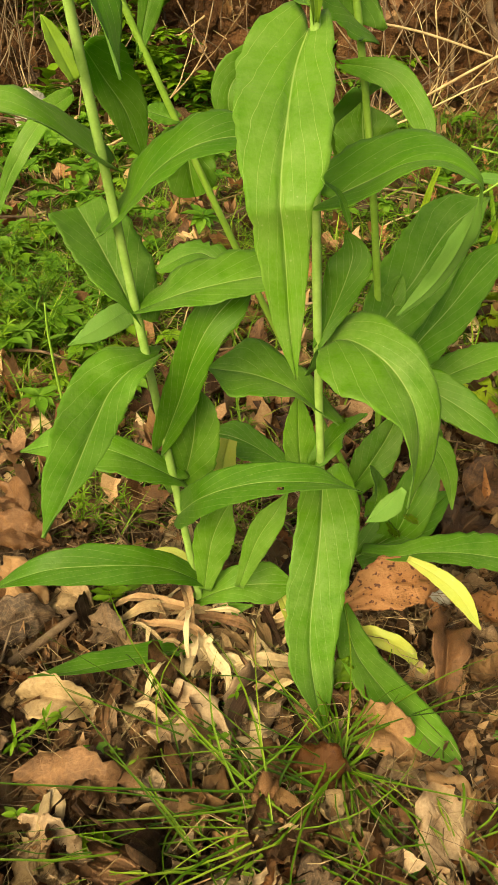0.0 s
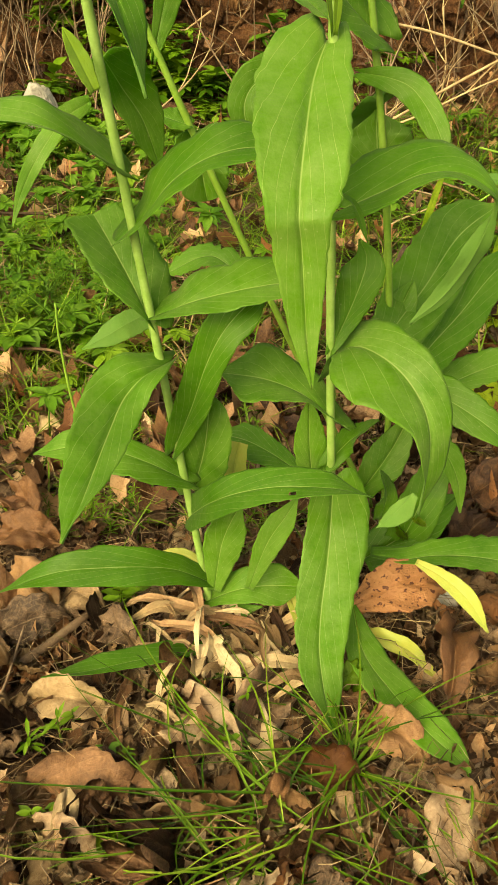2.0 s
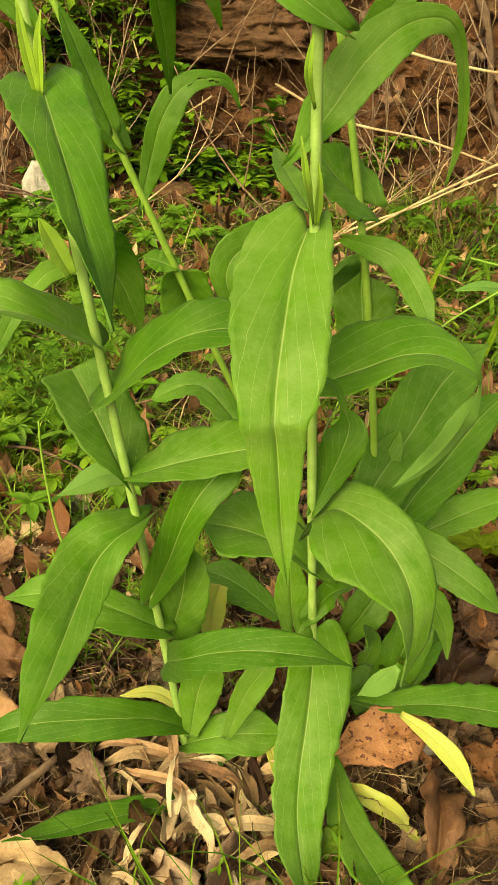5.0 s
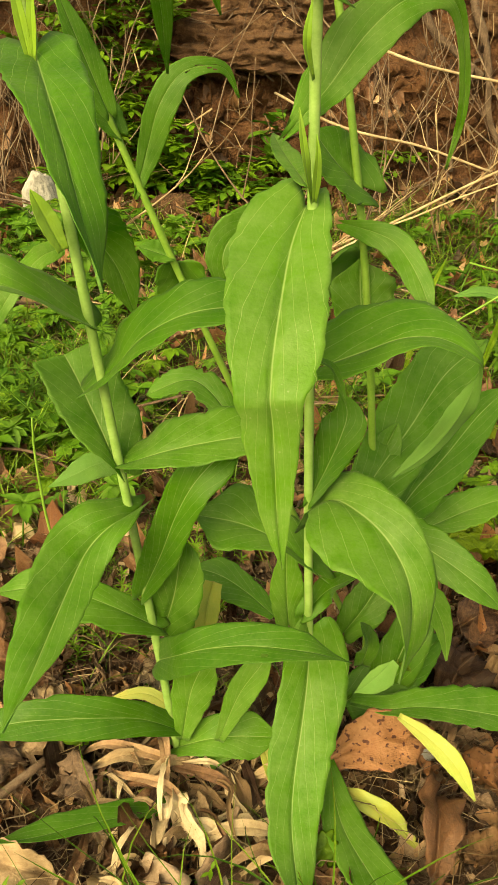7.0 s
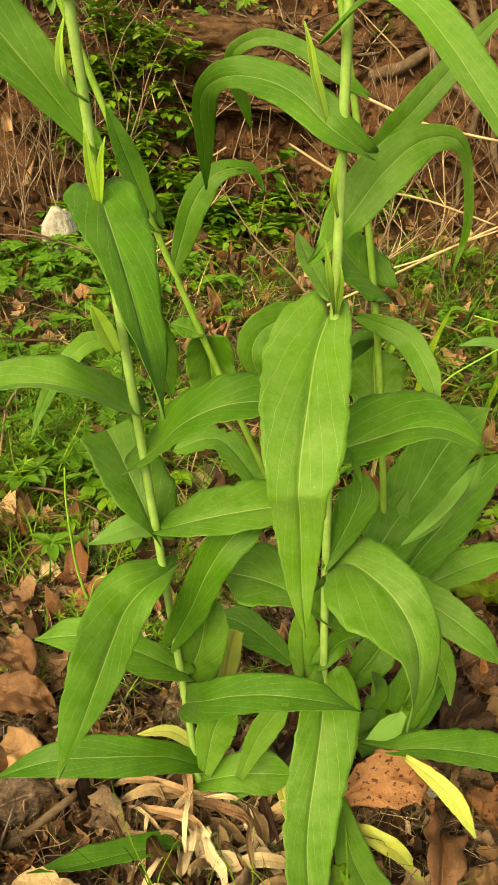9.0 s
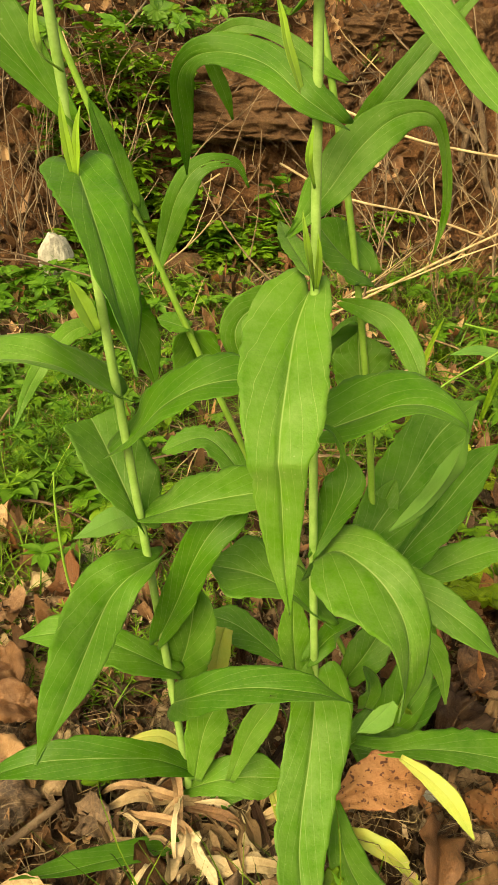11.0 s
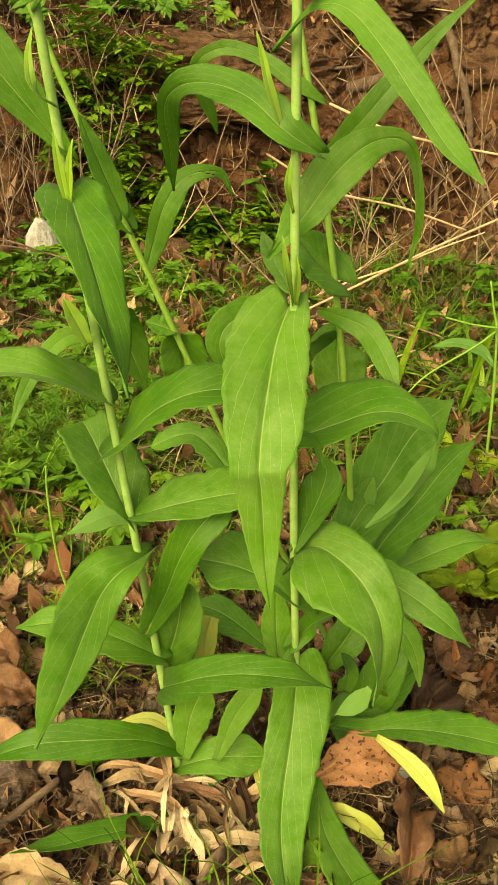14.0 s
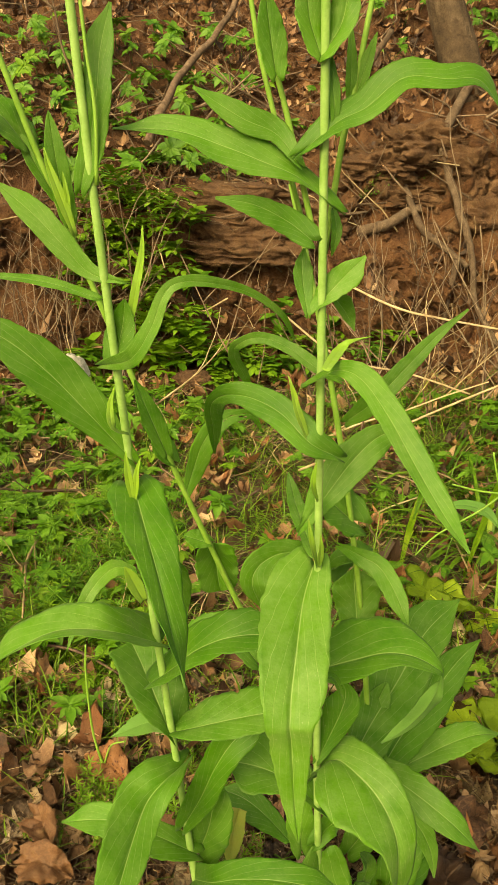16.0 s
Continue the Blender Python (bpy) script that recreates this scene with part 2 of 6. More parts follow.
def spline(points, per=8):
    """A smooth line through the points."""
    p = [Vector(q) for q in points]
    q = [2 * p[0] - p[1], *p, 2 * p[-1] - p[-2]]
    out = []
    for i in range(len(p) - 1):
        a, b, c, d = q[i:i + 4]
        for k in range(per):
            u = k / per
            out.append(0.5 * (2 * b + (c - a) * u + (2 * a - 5 * b + 4 * c - d) * u * u + (3 * b - a - 3 * c + d) * u ** 3))
    return out + [p[-1]]


def tube(bm, line, r0, r1, sides=8, rough=0.0, mat=0):
    """A tapered round rod along a line, closed at both ends."""
    rings, n = [], len(line)
    ref = Vector((0.31, 0.17, 0.93)).normalized()
    for i, p in enumerate(line):
        t = (line[min(i + 1, n - 1)] - line[max(i - 1, 0)]).normalized()
        a = t.cross(ref)
        if a.length < 0.05:
            a = t.cross(Vector((1, 0, 0)))
        a.normalize()
        b = t.cross(a)
        r = r0 + (r1 - r0) * i / (n - 1)
        ring = []
        for k in range(sides):
            w = 2 * math.pi * k / sides
            rr = r * (1 + rough * (noise.noise(Vector((p.x * 40 + k, p.y * 40, p.z * 40)))))
            ring.append(bm.verts.new(p + rr * (math.cos(w) * a + math.sin(w) * b)))
        rings.append(ring)
    for i in range(n - 1):
        for k in range(sides):
            f = bm.faces.new((rings[i][k], rings[i][(k + 1) % sides], rings[i + 1][(k + 1) % sides], rings[i + 1][k]))
            f.smooth, f.material_index = True, mat
    for ring in (rings[0][::-1], rings[-1]):
        bm.faces.new(ring).material_index = mat
    return bm


def step(a, b, x):
    u = min(max((x - a) / (b - a), 0.0), 1.0)
    return u * u * (3 - 2 * u)


def bumps(x, y, s, k=3):
    return noise.fractal(Vector((x * s, y * s, 3.7)), 0.9, 2.1, k)


FOOT = 3.05      # where the flat ground meets the earth bank


def foot(x):
    """The line of the bank's foot."""
    return FOOT + 0.18 * math.sin(x * 1.3 + 0.4) + 0.10 * bumps(x, 0.0, 1.7)


def height(x, y):
    """Height of the ground before the bank."""
    z = 0.015 + 0.03 * step(0.6, 1.6, y) + 0.07 * step(1.5, 3.0, y)
    z += 0.055 * math.exp(-((x - 0.16) / 0.28) ** 2 - ((y - 0.33) / 0.17) ** 2)
    z += 0.012 * bumps(x, y, 5.0) + 0.03 * bumps(x + 9, y, 1.1)
    return z


def bank_point(x, s):
    """The bank's surface: s = 0 at its foot, 1 at the top of the earth face, more up the slope behind."""
    y0 = foot(x)
    z0 = height(x, y0)
    right = step(0.1, 0.9, x)
    top = 0.80 + 0.33 * right + 0.06 * bumps(x, 5.0, 1.5)
    if s <= 1.0:
        y = y0 + 0.42 * s + 0.10 * math.sin(s * 3.0) * (1 - right * 0.4)
        z = z0 + (top - z0) * (0.25 * s + 0.75 * step(0.05, 0.95, s))
    else:
        e = s - 1.0
        y = y0 + 0.42 + 1.0 * e
        z = top + 0.58 * e + 0.10 * right * step(0, 0.4, e) + 0.25 * step(0.2, 2.5, e)
    a = 0.11 * step(0.0, 0.5, s)
    if s < 1.3:
        y -= 0.05 * abs(noise.noise(Vector((x * 5, s * 9, 4.0)))) + 0.025 * abs(noise.noise(Vector((x * 14, s * 22, 2.0))))
    y += -a * noise.fractal(Vector((x * 2.6, s * 3.0, 1.0)), 0.8, 2.1, 4)
    z += 0.5 * a * noise.fractal(Vector((x * 3.1, s * 4.0, 8.0)), 0.8, 2.1, 4)
    return Vector((x, y, z))


def sheet(name, fn, us, vs, mats, label, category):
    verts = [fn(u, v) for v in vs for u in us]
    n = len(us)
    faces = [(j * n + i, j * n + i + 1, (j + 1) * n + i + 1, (j + 1) * n + i) for j in range(len(vs) - 1) for i in range(n - 1)]
    me = bpy.data.meshes.new(name)
    me.from_pydata([tuple(v) for v in verts], [], faces)
    me.materials.append(mats)
    me.polygons.foreach_set("use_smooth", [True] * len(faces))
    return tagged(new(name, me), label, category, kind="structure")


def spread(lo, hi, near, fine, growth=1.25):
    """Steps that are fine about near and grow outwards."""
    out, d, p = [near], fine, near
    while p < hi:
        p = min(p + d, hi)
        out.append(p)
        d = d * growth if p - near > 1.0 else d
    d, p = fine, near
    while p > lo:
        p = max(p - d, lo)
        out.insert(0, p)
        d = d * growth if near - p > 1.0 else d
    return out


xs = spread(-70, 70, 0.1, 0.03)


def flat_point(x, v):
    y = v * (foot(x) + 0.06) if v >= 0 else v * 8.0
    return Vector((x, y, height(x, y)))


sheet("ground", flat_point, xs, [*[-9 + 0.5 * i for i in range(18)], *[i / 90 for i in range(91)]], soil,
      "dark damp soil under leaf litter and low herbs", "ground")
sheet("bank", bank_point, spread(-70, 70, 0.2, 0.02), [*[i / 60 for i in range(61)], *[1 + 0.06 * i for i in range(1, 40)], 4, 5, 7, 10, 16, 26, 40],
      bank_earth, "eroded red-brown earth bank rising behind the plants", "earth bank")


# ---- the tall clasping-leaved plants ----
def along(values, s):
    """A smooth course through evenly spaced values (numbers or triples)."""
    many = isinstance(values[0], tuple)
    v = [np.array(q, dtype=float) for q in values]
    u = s * (len(v) - 1)
    i = min(int(u), len(v) - 2)
    u -= i
    a, b, c, d = v[max(i - 1, 0)], v[i], v[i + 1], v[min(i + 2, len(v) - 1)]
    r = 0.5 * (2 * b + (c - a) * u + (2 * a - 5 * b + 4 * c - d) * u * u + (3 * b - a - 3 * c + d) * u ** 3)
    return tuple(r) if many else float(r)


def blade(points, width, face=(0, -0.55, 0.83), fold=0.12, lobe=0.7, base=0.75, widest=0.4, tip=1.9,
          wave=0.05, seed=0, rows=34, thick=0.0007, tooth=0.0, holes=(), plus=(), minus=(), faces=(), ragged=1.0, groove=1.0, crumple=0.0):
    """A long blade along a midrib: clasping lobes at its foot, a sunk midrib, slightly wavy edges and real thickness."""
    line = spline(points, 10)
    run = [0.0]
    for a, b in zip(line, line[1:]):
        run.append(run[-1] + (b - a).length)
    length = run[-1]
    if plus:
        width = max(a + b for a, b in zip(plus, minus))
    cols = (-1, -0.88, -0.66, -0.42, -0.2, -0.1, -0.03, 0.03, 0.1, 0.2, 0.42, 0.66, 0.88, 1)
    top, low, rng = [], [], random.Random(seed)
    ph = [rng.uniform(0, 6.28) for _ in range(4)]
    f0 = Vector(face)
    nick = []
    for i in range(rows):
        pair = []
        for q in (0, 1):
            bite = -rng.uniform(0.03, 0.09) if rng.random() < 0.05 else 0.0
            pair.append(ragged * (0.022 * math.sin(i * 1.15 + ph[q]) + 0.014 * math.sin(i * 2.7 + ph[q + 2]) + rng.uniform(-0.012, 0.012) + bite))
        nick.append(pair)
    last = None
    for i in range(rows):
        s = (i / (rows - 1)) ** 0.92
        d, k = s * length, 0
        while k < len(run) - 2 and run[k + 1] < d:
            k += 1
        u = (d - run[k]) / max(run[k + 1] - run[k], 1e-9)
        p = line[k].lerp(line[k + 1], u)
        a, b = max(k - 2, 0), min(k + 3, len(line) - 1)
        t = (line[b] - line[a]).normalized()
        n = f0 if not faces else Vector(along(faces, s))
        n = n - t * n.dot(t)
        if n.length < 0.15 and last is not None:
            n = last - t * last.dot(t)
        n.normalize()
        if last is not None:
            n = (n + last * 0.8)
            n = (n - t * n.dot(t)).normalized()
        last = n
        side = t.cross(n)
        if s < widest:
            g = base + (1 - base) * step(0, widest, s) ** 0.8
        else:
            q = (s - widest) / (1 - widest)
            g = max((1 - q ** tip) ** 0.78 * (1 - 0.12 * q), 0.012)
        halves = (0.5 * width * g,) * 2 if not plus else (along(minus, s), along(plus, s))
        upper, lower = [], []
        for c in cols:
            h = max(halves[c > 0], 0.0004) * (1 - 0.40 * min(lobe, 1) * math.exp(-(s / 0.035) ** 2))
            e = abs(c)
            lift = fold * h * e - (0.0022 * groove if plus else 0.0058) * math.exp(-(c / 0.09) ** 2) * min(1, (width / 0.06) ** 1.5) * (1 - 0.65 * s)
            sway = wave * h * e * e * (math.sin(s * 17 + ph[0 if c > 0 else 1]) + 0.6 * math.sin(s * 31 + ph[2 if c > 0 else 3]))
            back = lobe * width * 0.42 * math.sin(2.75 * e) * math.exp(-(s / 0.075) ** 2)
            rim = 1 + tooth * (0.5 - abs((s * 14 + ph[0]) % 1.0 - 0.5)) * e ** 4 + e ** 3 * nick[i][c > 0]
            v = p + side * (c * h * rim) + n * (lift + sway + 0.25 * back * e) - t * back
            if crumple:
                v = v + n * (crumple * width * noise.fractal(Vector((c * 1.8 * width / 0.06, s * 3.2, seed * 1.7)), 0.7, 2.2, 4))
            upper.append((v, (0.5 + 0.5 * c, s)))
            lower.append((v - n * thick * (1.0 - 0.7 * e) - n * 0.0001, (0.5 + 0.5 * c, s)))
        top.append(upper)
        low.append(lower)
    bm = bmesh.new()
    lay = bm.loops.layers.uv.new("UVMap")
    tv = [[bm.verts.new(v) for v, _ in r] for r in top]
    lv = [[bm.verts.new(v) for v, _ in r] for r in low]
    m = len(cols)

    def quad(vs, uvs, mat):
        f = bm.faces.new(vs)
        f.smooth, f.material_index = True, mat
        for lp, w in zip(f.loops, uvs):
            lp[lay].uv = w
    for i in range(rows - 1):
        for j in range(m - 1):
            if (i, j) in holes:
                continue
            w = [top[a][b][1] for a, b in ((i, j), (i, j + 1), (i + 1, j + 1), (i + 1, j))]
            quad((tv[i][j], tv[i][j + 1], tv[i + 1][j + 1], tv[i + 1][j]), w, 0)
            quad((lv[i][j], lv[i + 1][j], lv[i + 1][j + 1], lv[i][j + 1]), [w[0], w[3], w[2], w[1]], 1)
        for j, flip in ((0, False), (m - 1, True)):
            q = (tv[i][j], tv[i + 1][j], lv[i + 1][j], lv[i][j])
            quad(q if not flip else q[::-1], [(0.0, 0.5)] * 4, 1)
    for i, flip in ((0, True), (rows - 1, False)):
        for j in range(m - 1):
            q = (tv[i][j], tv[i][j + 1], lv[i][j + 1], lv[i][j])
            quad(q if not flip else q[::-1], [(0.0, 0.5)] * 4, 1)
    return bm


GREEN, YOUNG, YELLOW = (leaf_top, leaf_under), (leaf_young, leaf_young), (leaf_yellow, leaf_yellow)
made = [0]


def leaf(plant, width, *points, mats=GREEN, label="", **shape):
    made[0] += 1
    return part("leaf", blade(points, width, seed=made[0], **shape), mats, plant, label)


def plant(name, label, x, y, line, r0, r1, mat, group="tall plants in the clump"):
    """A rooted plant with its round stem; the blades are added as parts."""
    ob = tagged(new(name), label, "plant", group)
    ob.location = (x, y, height(x, y))
    stem = part("stem", tube(bmesh.new(), spline(line, 8), r0, r1, 12, 0.05), mat, ob)
    return ob


def stem_line(cx, cy, z0, z1, n=9):
    """Points of a stem whose x and y are cubics of its height."""
    out = []
    for i in range(n):
        z = z0 + (z1 - z0) * i / (n - 1)
        out.append((((cx[0] * z + cx[1]) * z + cx[2]) * z + cx[3], ((cy[0] * z + cy[1]) * z + cy[2]) * z + cy[3], z))
    return out


# stems: the left one, the tall one beside it, and two thinner ones behind
plant_a = plant("clasping_leaf_plant", "tall green plant with a stout leaning stem and clasping leaves", -0.05, 0.613,
    stem_line((-0.008, 0.041, -0.13, -0.05), (0.153, -0.32, 0.087, 0.613), 0.0, 1.32), 0.0046, 0.0030, stem_green)
plant_b = plant("clasping_leaf_plant", "tall green plant with an upright stem and long drooping leaves", 0.1, 0.643,
    stem_line((-0.033, 0.079, -0.12, 0.1), (-0.072, 0.113, -0.127, 0.643), -0.01, 1.32), 0.0045, 0.0031, stem_green)
plant_c = plant("clasping_leaf_plant", "slender leaning plant stem with few clasping leaves, behind the clump", 0.184, 0.822,
    stem_line((0.032, 0.036, -0.502, 0.184), (-0.032, -0.035, 0.025, 0.822), -0.02, 1.28), 0.0042, 0.003, stem_pale)
plant_d = plant("clasping_leaf_plant", "slender upright plant stem at the back of the clump", 0.16, 0.723,
    stem_line((-0.013, -0.111, -0.028, 0.16), (0.074, 0.104, -0.119, 0.723), -0.02, 1.0), 0.004, 0.003, stem_pale)
leaf(plant_b, 0, (0.042, 0.592, 0.654), (0.032, 0.56, 0.634), (0.025, 0.512, 0.61), (0.021, 0.486, 0.585), (0.02, 0.47, 0.57), (0.02, 0.466, 0.562), (0.023, 0.468, 0.54), (0.028, 0.46, 0.484), (0.033, 0.452, 0.448), plus=(0.0302, 0.0360, 0.0395, 0.0376, 0.0356, 0.0315, 0.0265, 0.0207, 0.0190, 0.0156, 0.0122, 0.0070, 0.0008), minus=(0.0188, 0.0234, 0.0271, 0.0284, 0.0298, 0.0297, 0.0282, 0.0203, 0.0168, 0.0135, 0.0101, 0.0058, 0.0008), faces=((-0.00, -0.54, 0.84), (0.02, -0.55, 0.83), (0.00, -1.00, 0.08), (-0.00, -0.98, 0.22)), lobe=0.55, fold=0.1, groove=2.0, rows=56)
leaf(plant_b, 0, (0.065, 0.604, 0.382), (0.08, 0.6, 0.409), (0.102, 0.575, 0.413), (0.124, 0.555, 0.401), (0.141, 0.535, 0.377), (0.146, 0.52, 0.345), (0.142, 0.512, 0.283), plus=(0.0102, 0.0383, 0.0566, 0.0470, 0.0262, 0.0130, 0.0012), minus=(0.0265, 0.0288, 0.0295, 0.0255, 0.0219, 0.0198, 0.0012), faces=((-0.73, 0.48, 0.49), (-0.12, -0.49, 0.87), (0.63, -0.69, 0.35), (0.88, -0.48, 0.00)), lobe=0.5, fold=0.2, groove=1.8)
leaf(plant_b, 0, (0.136, 0.52, 0.302), (0.127, 0.522, 0.283), (0.117, 0.523, 0.268), (0.108, 0.525, 0.256), plus=(0.0066, 0.0126, 0.0101, 0.0000), minus=(0.0000, 0.0063, 0.0062, 0.0004), faces=((0.79, 0.54, -0.31), (0.67, 0.68, -0.29), (0.62, 0.72, -0.33), (0.67, 0.61, -0.41)), lobe=0, rows=14)
leaf(plant_a, 0, (-0.075, 0.616, 0.194), (-0.051, 0.57, 0.248), (-0.022, 0.555, 0.273), (0.015, 0.542, 0.291), (0.055, 0.53, 0.3), (0.08, 0.525, 0.3), (0.102, 0.523, 0.294), plus=(0.0203, 0.0209, 0.0207, 0.0182, 0.0168, 0.0135, 0.0012), minus=(0.0206, 0.0191, 0.0185, 0.0207, 0.0210, 0.0189, 0.0005), faces=((-0.95, -0.22, 0.23), (-0.84, -0.38, 0.39), (-0.36, -0.26, 0.89), (0.26, 0.40, 0.88)), lobe=0.7, fold=0.1, holes=((22, 10),))
leaf(plant_b, 0, (0.078, 0.615, 0.244), (0.077, 0.6, 0.19), (0.072, 0.57, 0.161), (0.065, 0.535, 0.131), (0.062, 0.5, 0.111), (0.066, 0.46, 0.093), (0.072, 0.421, 0.084), plus=(0.0256, 0.0285, 0.0298, 0.0289, 0.0256, 0.0202, 0.0012), minus=(0.0309, 0.0400, 0.0373, 0.0317, 0.0264, 0.0182, 0.0012), faces=((0.22, -0.94, 0.25), (0.09, -0.72, 0.68), (0.12, -0.47, 0.88), (0.66, -0.07, 0.75)), lobe=0.5, fold=0.12, groove=2.0)
leaf(plant_a, 0, (-0.087, 0.605, 0.387), (-0.104, 0.575, 0.392), (-0.12, 0.555, 0.381), (-0.128, 0.52, 0.371), (-0.133, 0.48, 0.365), (-0.139, 0.435, 0.358), (-0.146, 0.395, 0.353), plus=(0.0173, 0.0294, 0.0329, 0.0295, 0.0245, 0.0166, 0.0012), minus=(0.0054, 0.0214, 0.0217, 0.0214, 0.0175, 0.0111, 0.0012), faces=((0.11, 0.12, 0.99), (0.17, -0.35, 0.92), (0.02, -0.16, 0.99), (-0.68, 0.05, 0.73)), lobe=0.9, fold=0.22, groove=2.0)
leaf(plant_a, 0, (-0.099, 0.6, 0.431), (-0.111, 0.61, 0.454), (-0.127, 0.63, 0.476), (-0.142, 0.65, 0.494), (-0.152, 0.66, 0.507), plus=(0.0258, 0.0324, 0.0329, 0.0316, 0.0224), minus=(0.0078, 0.0230, 0.0285, 0.0305, 0.0311), faces=((0.70, -0.42, 0.57), (0.34, -0.62, 0.70), (0.25, -0.58, 0.77), (0.38, -0.60, 0.70)), lobe=0.5, fold=0.3)
leaf(plant_a, 0, (-0.109, 0.62, 0.427), (-0.133, 0.65, 0.402), (-0.154, 0.655, 0.387), (-0.178, 0.656, 0.373), plus=(0.0129, 0.0137, 0.0115, 0.0010), minus=(0.0078, 0.0120, 0.0114, 0.0007), faces=((0.74, 0.67, 0.10), (0.66, 0.75, -0.01), (0.41, 0.87, -0.27), (0.30, 0.84, -0.45)), lobe=0)
leaf(plant_a, 0, (-0.12, 0.592, 0.506), (-0.097, 0.588, 0.528), (-0.074, 0.58, 0.556), (-0.044, 0.575, 0.576), (-0.012, 0.573, 0.584), (0.016, 0.575, 0.58), plus=(0.0115, 0.0158, 0.0177, 0.0189, 0.0193, 0.0181, 0.0012), minus=(0.0227, 0.0255, 0.0272, 0.0278, 0.0276, 0.0272, 0.0012), faces=((-0.68, -0.10, 0.73), (-0.69, -0.40, 0.60), (-0.35, -0.43, 0.83), (0.16, -0.32, 0.93)), lobe=0.35, fold=0.12)
leaf(plant_a, 0, (-0.093, 0.6, 0.437), (-0.063, 0.592, 0.453), (-0.029, 0.595, 0.461), (0.007, 0.6, 0.466), (0.04, 0.6, 0.469), plus=(0.0111, 0.0187, 0.0218, 0.0220, 0.0195, 0.0012), minus=(0.0226, 0.0262, 0.0286, 0.0292, 0.0275, 0.0012), faces=((-0.48, -0.05, 0.88), (-0.26, -0.45, 0.85), (-0.09, -0.44, 0.89), (-0.10, -0.17, 0.98)), lobe=0.7)
leaf(plant_a, 0, (-0.087, 0.612, 0.284), (-0.067, 0.6, 0.34), (-0.052, 0.595, 0.387), (-0.036, 0.595, 0.421), (-0.016, 0.605, 0.442), (0.005, 0.63, 0.449), plus=(0.0096, 0.0145, 0.0180, 0.0181, 0.0182, 0.0182, 0.0012), minus=(0.0125, 0.0153, 0.0172, 0.0170, 0.0189, 0.0199, 0.0012), faces=((-0.33, -0.94, -0.09), (-0.34, -0.94, -0.02), (-0.20, -0.95, 0.25), (0.38, -0.52, 0.76)), lobe=0.8, fold=0.2)
leaf(plant_b, 0, (0.074, 0.608, 0.322), (0.044, 0.628, 0.339), (0.005, 0.64, 0.35), (-0.043, 0.65, 0.352), plus=(0.0283, 0.0314, 0.0357, 0.0379, 0.0012), minus=(0.0109, 0.0168, 0.0293, 0.0348, 0.0012), faces=((0.55, 0.13, 0.82), (0.29, -0.19, 0.94), (0.04, -0.38, 0.92), (-0.02, -0.30, 0.95)), lobe=0.6)
leaf(plant_b, 0, (0.064, 0.593, 0.535), (0.091, 0.588, 0.549), (0.117, 0.58, 0.564), (0.142, 0.573, 0.568), (0.165, 0.57, 0.559), (0.178, 0.572, 0.543), (0.171, 0.585, 0.499), (0.156, 0.597, 0.459), (0.131, 0.603, 0.428), plus=(0.0254, 0.0280, 0.0248, 0.0203, 0.0123, 0.0046, 0.0076, 0.0099, 0.0080, 0.0053, 0.0012), minus=(0.0433, 0.0452, 0.0428, 0.0347, 0.0183, 0.0032, 0.0075, 0.0113, 0.0109, 0.0075, 0.0012), faces=((-0.49, -0.29, 0.82), (-0.51, -0.28, 0.81), (-0.42, -0.17, 0.89), (-0.10, -0.20, 0.97), (0.37, -0.44, 0.81), (0.94, -0.24, 0.25), (0.58, 0.68, 0.44), (-0.10, 0.95, 0.30), (0.03, 0.97, 0.23), (0.17, 0.98, 0.10), (0.31, 0.95, -0.07)), lobe=0.5, rows=60)
leaf(plant_b, 0, (0.107, 0.64, 0.365), (0.136, 0.68, 0.391), (0.172, 0.73, 0.411), (0.216, 0.79, 0.445), (0.271, 0.843, 0.464), plus=(0.0262, 0.0323, 0.0333, 0.0328, 0.0268, 0.0012), minus=(0.0144, 0.0261, 0.0381, 0.0380, 0.0323, 0.0012), faces=((0.16, -0.62, 0.77), (0.16, -0.53, 0.83), (0.24, -0.57, 0.78), (0.32, -0.60, 0.74)), lobe=0)
leaf(plant_b, 0, (0.143, 0.65, 0.335), (0.174, 0.69, 0.357), (0.213, 0.73, 0.379), (0.253, 0.77, 0.408), (0.292, 0.798, 0.432), plus=(0.0179, 0.0252, 0.0270, 0.0246, 0.0181, 0.0012), minus=(0.0191, 0.0275, 0.0296, 0.0272, 0.0202, 0.0012), faces=((0.16, -0.57, 0.80), (0.25, -0.65, 0.72), (0.18, -0.70, 0.69), (0.22, -0.79, 0.56)), lobe=0)
leaf(plant_b, 0, (0.142, 0.65, 0.347), (0.172, 0.63, 0.341), (0.202, 0.61, 0.331), (0.229, 0.595, 0.316), (0.253, 0.585, 0.295), plus=(0.0163, 0.0182, 0.0196, 0.0188, 0.0136, 0.0012), minus=(0.0182, 0.0214, 0.0209, 0.0176, 0.0125, 0.0012), faces=((-0.25, -0.61, 0.75), (-0.20, -0.66, 0.73), (0.04, -0.70, 0.71), (0.66, 0.04, 0.75)), lobe=0)
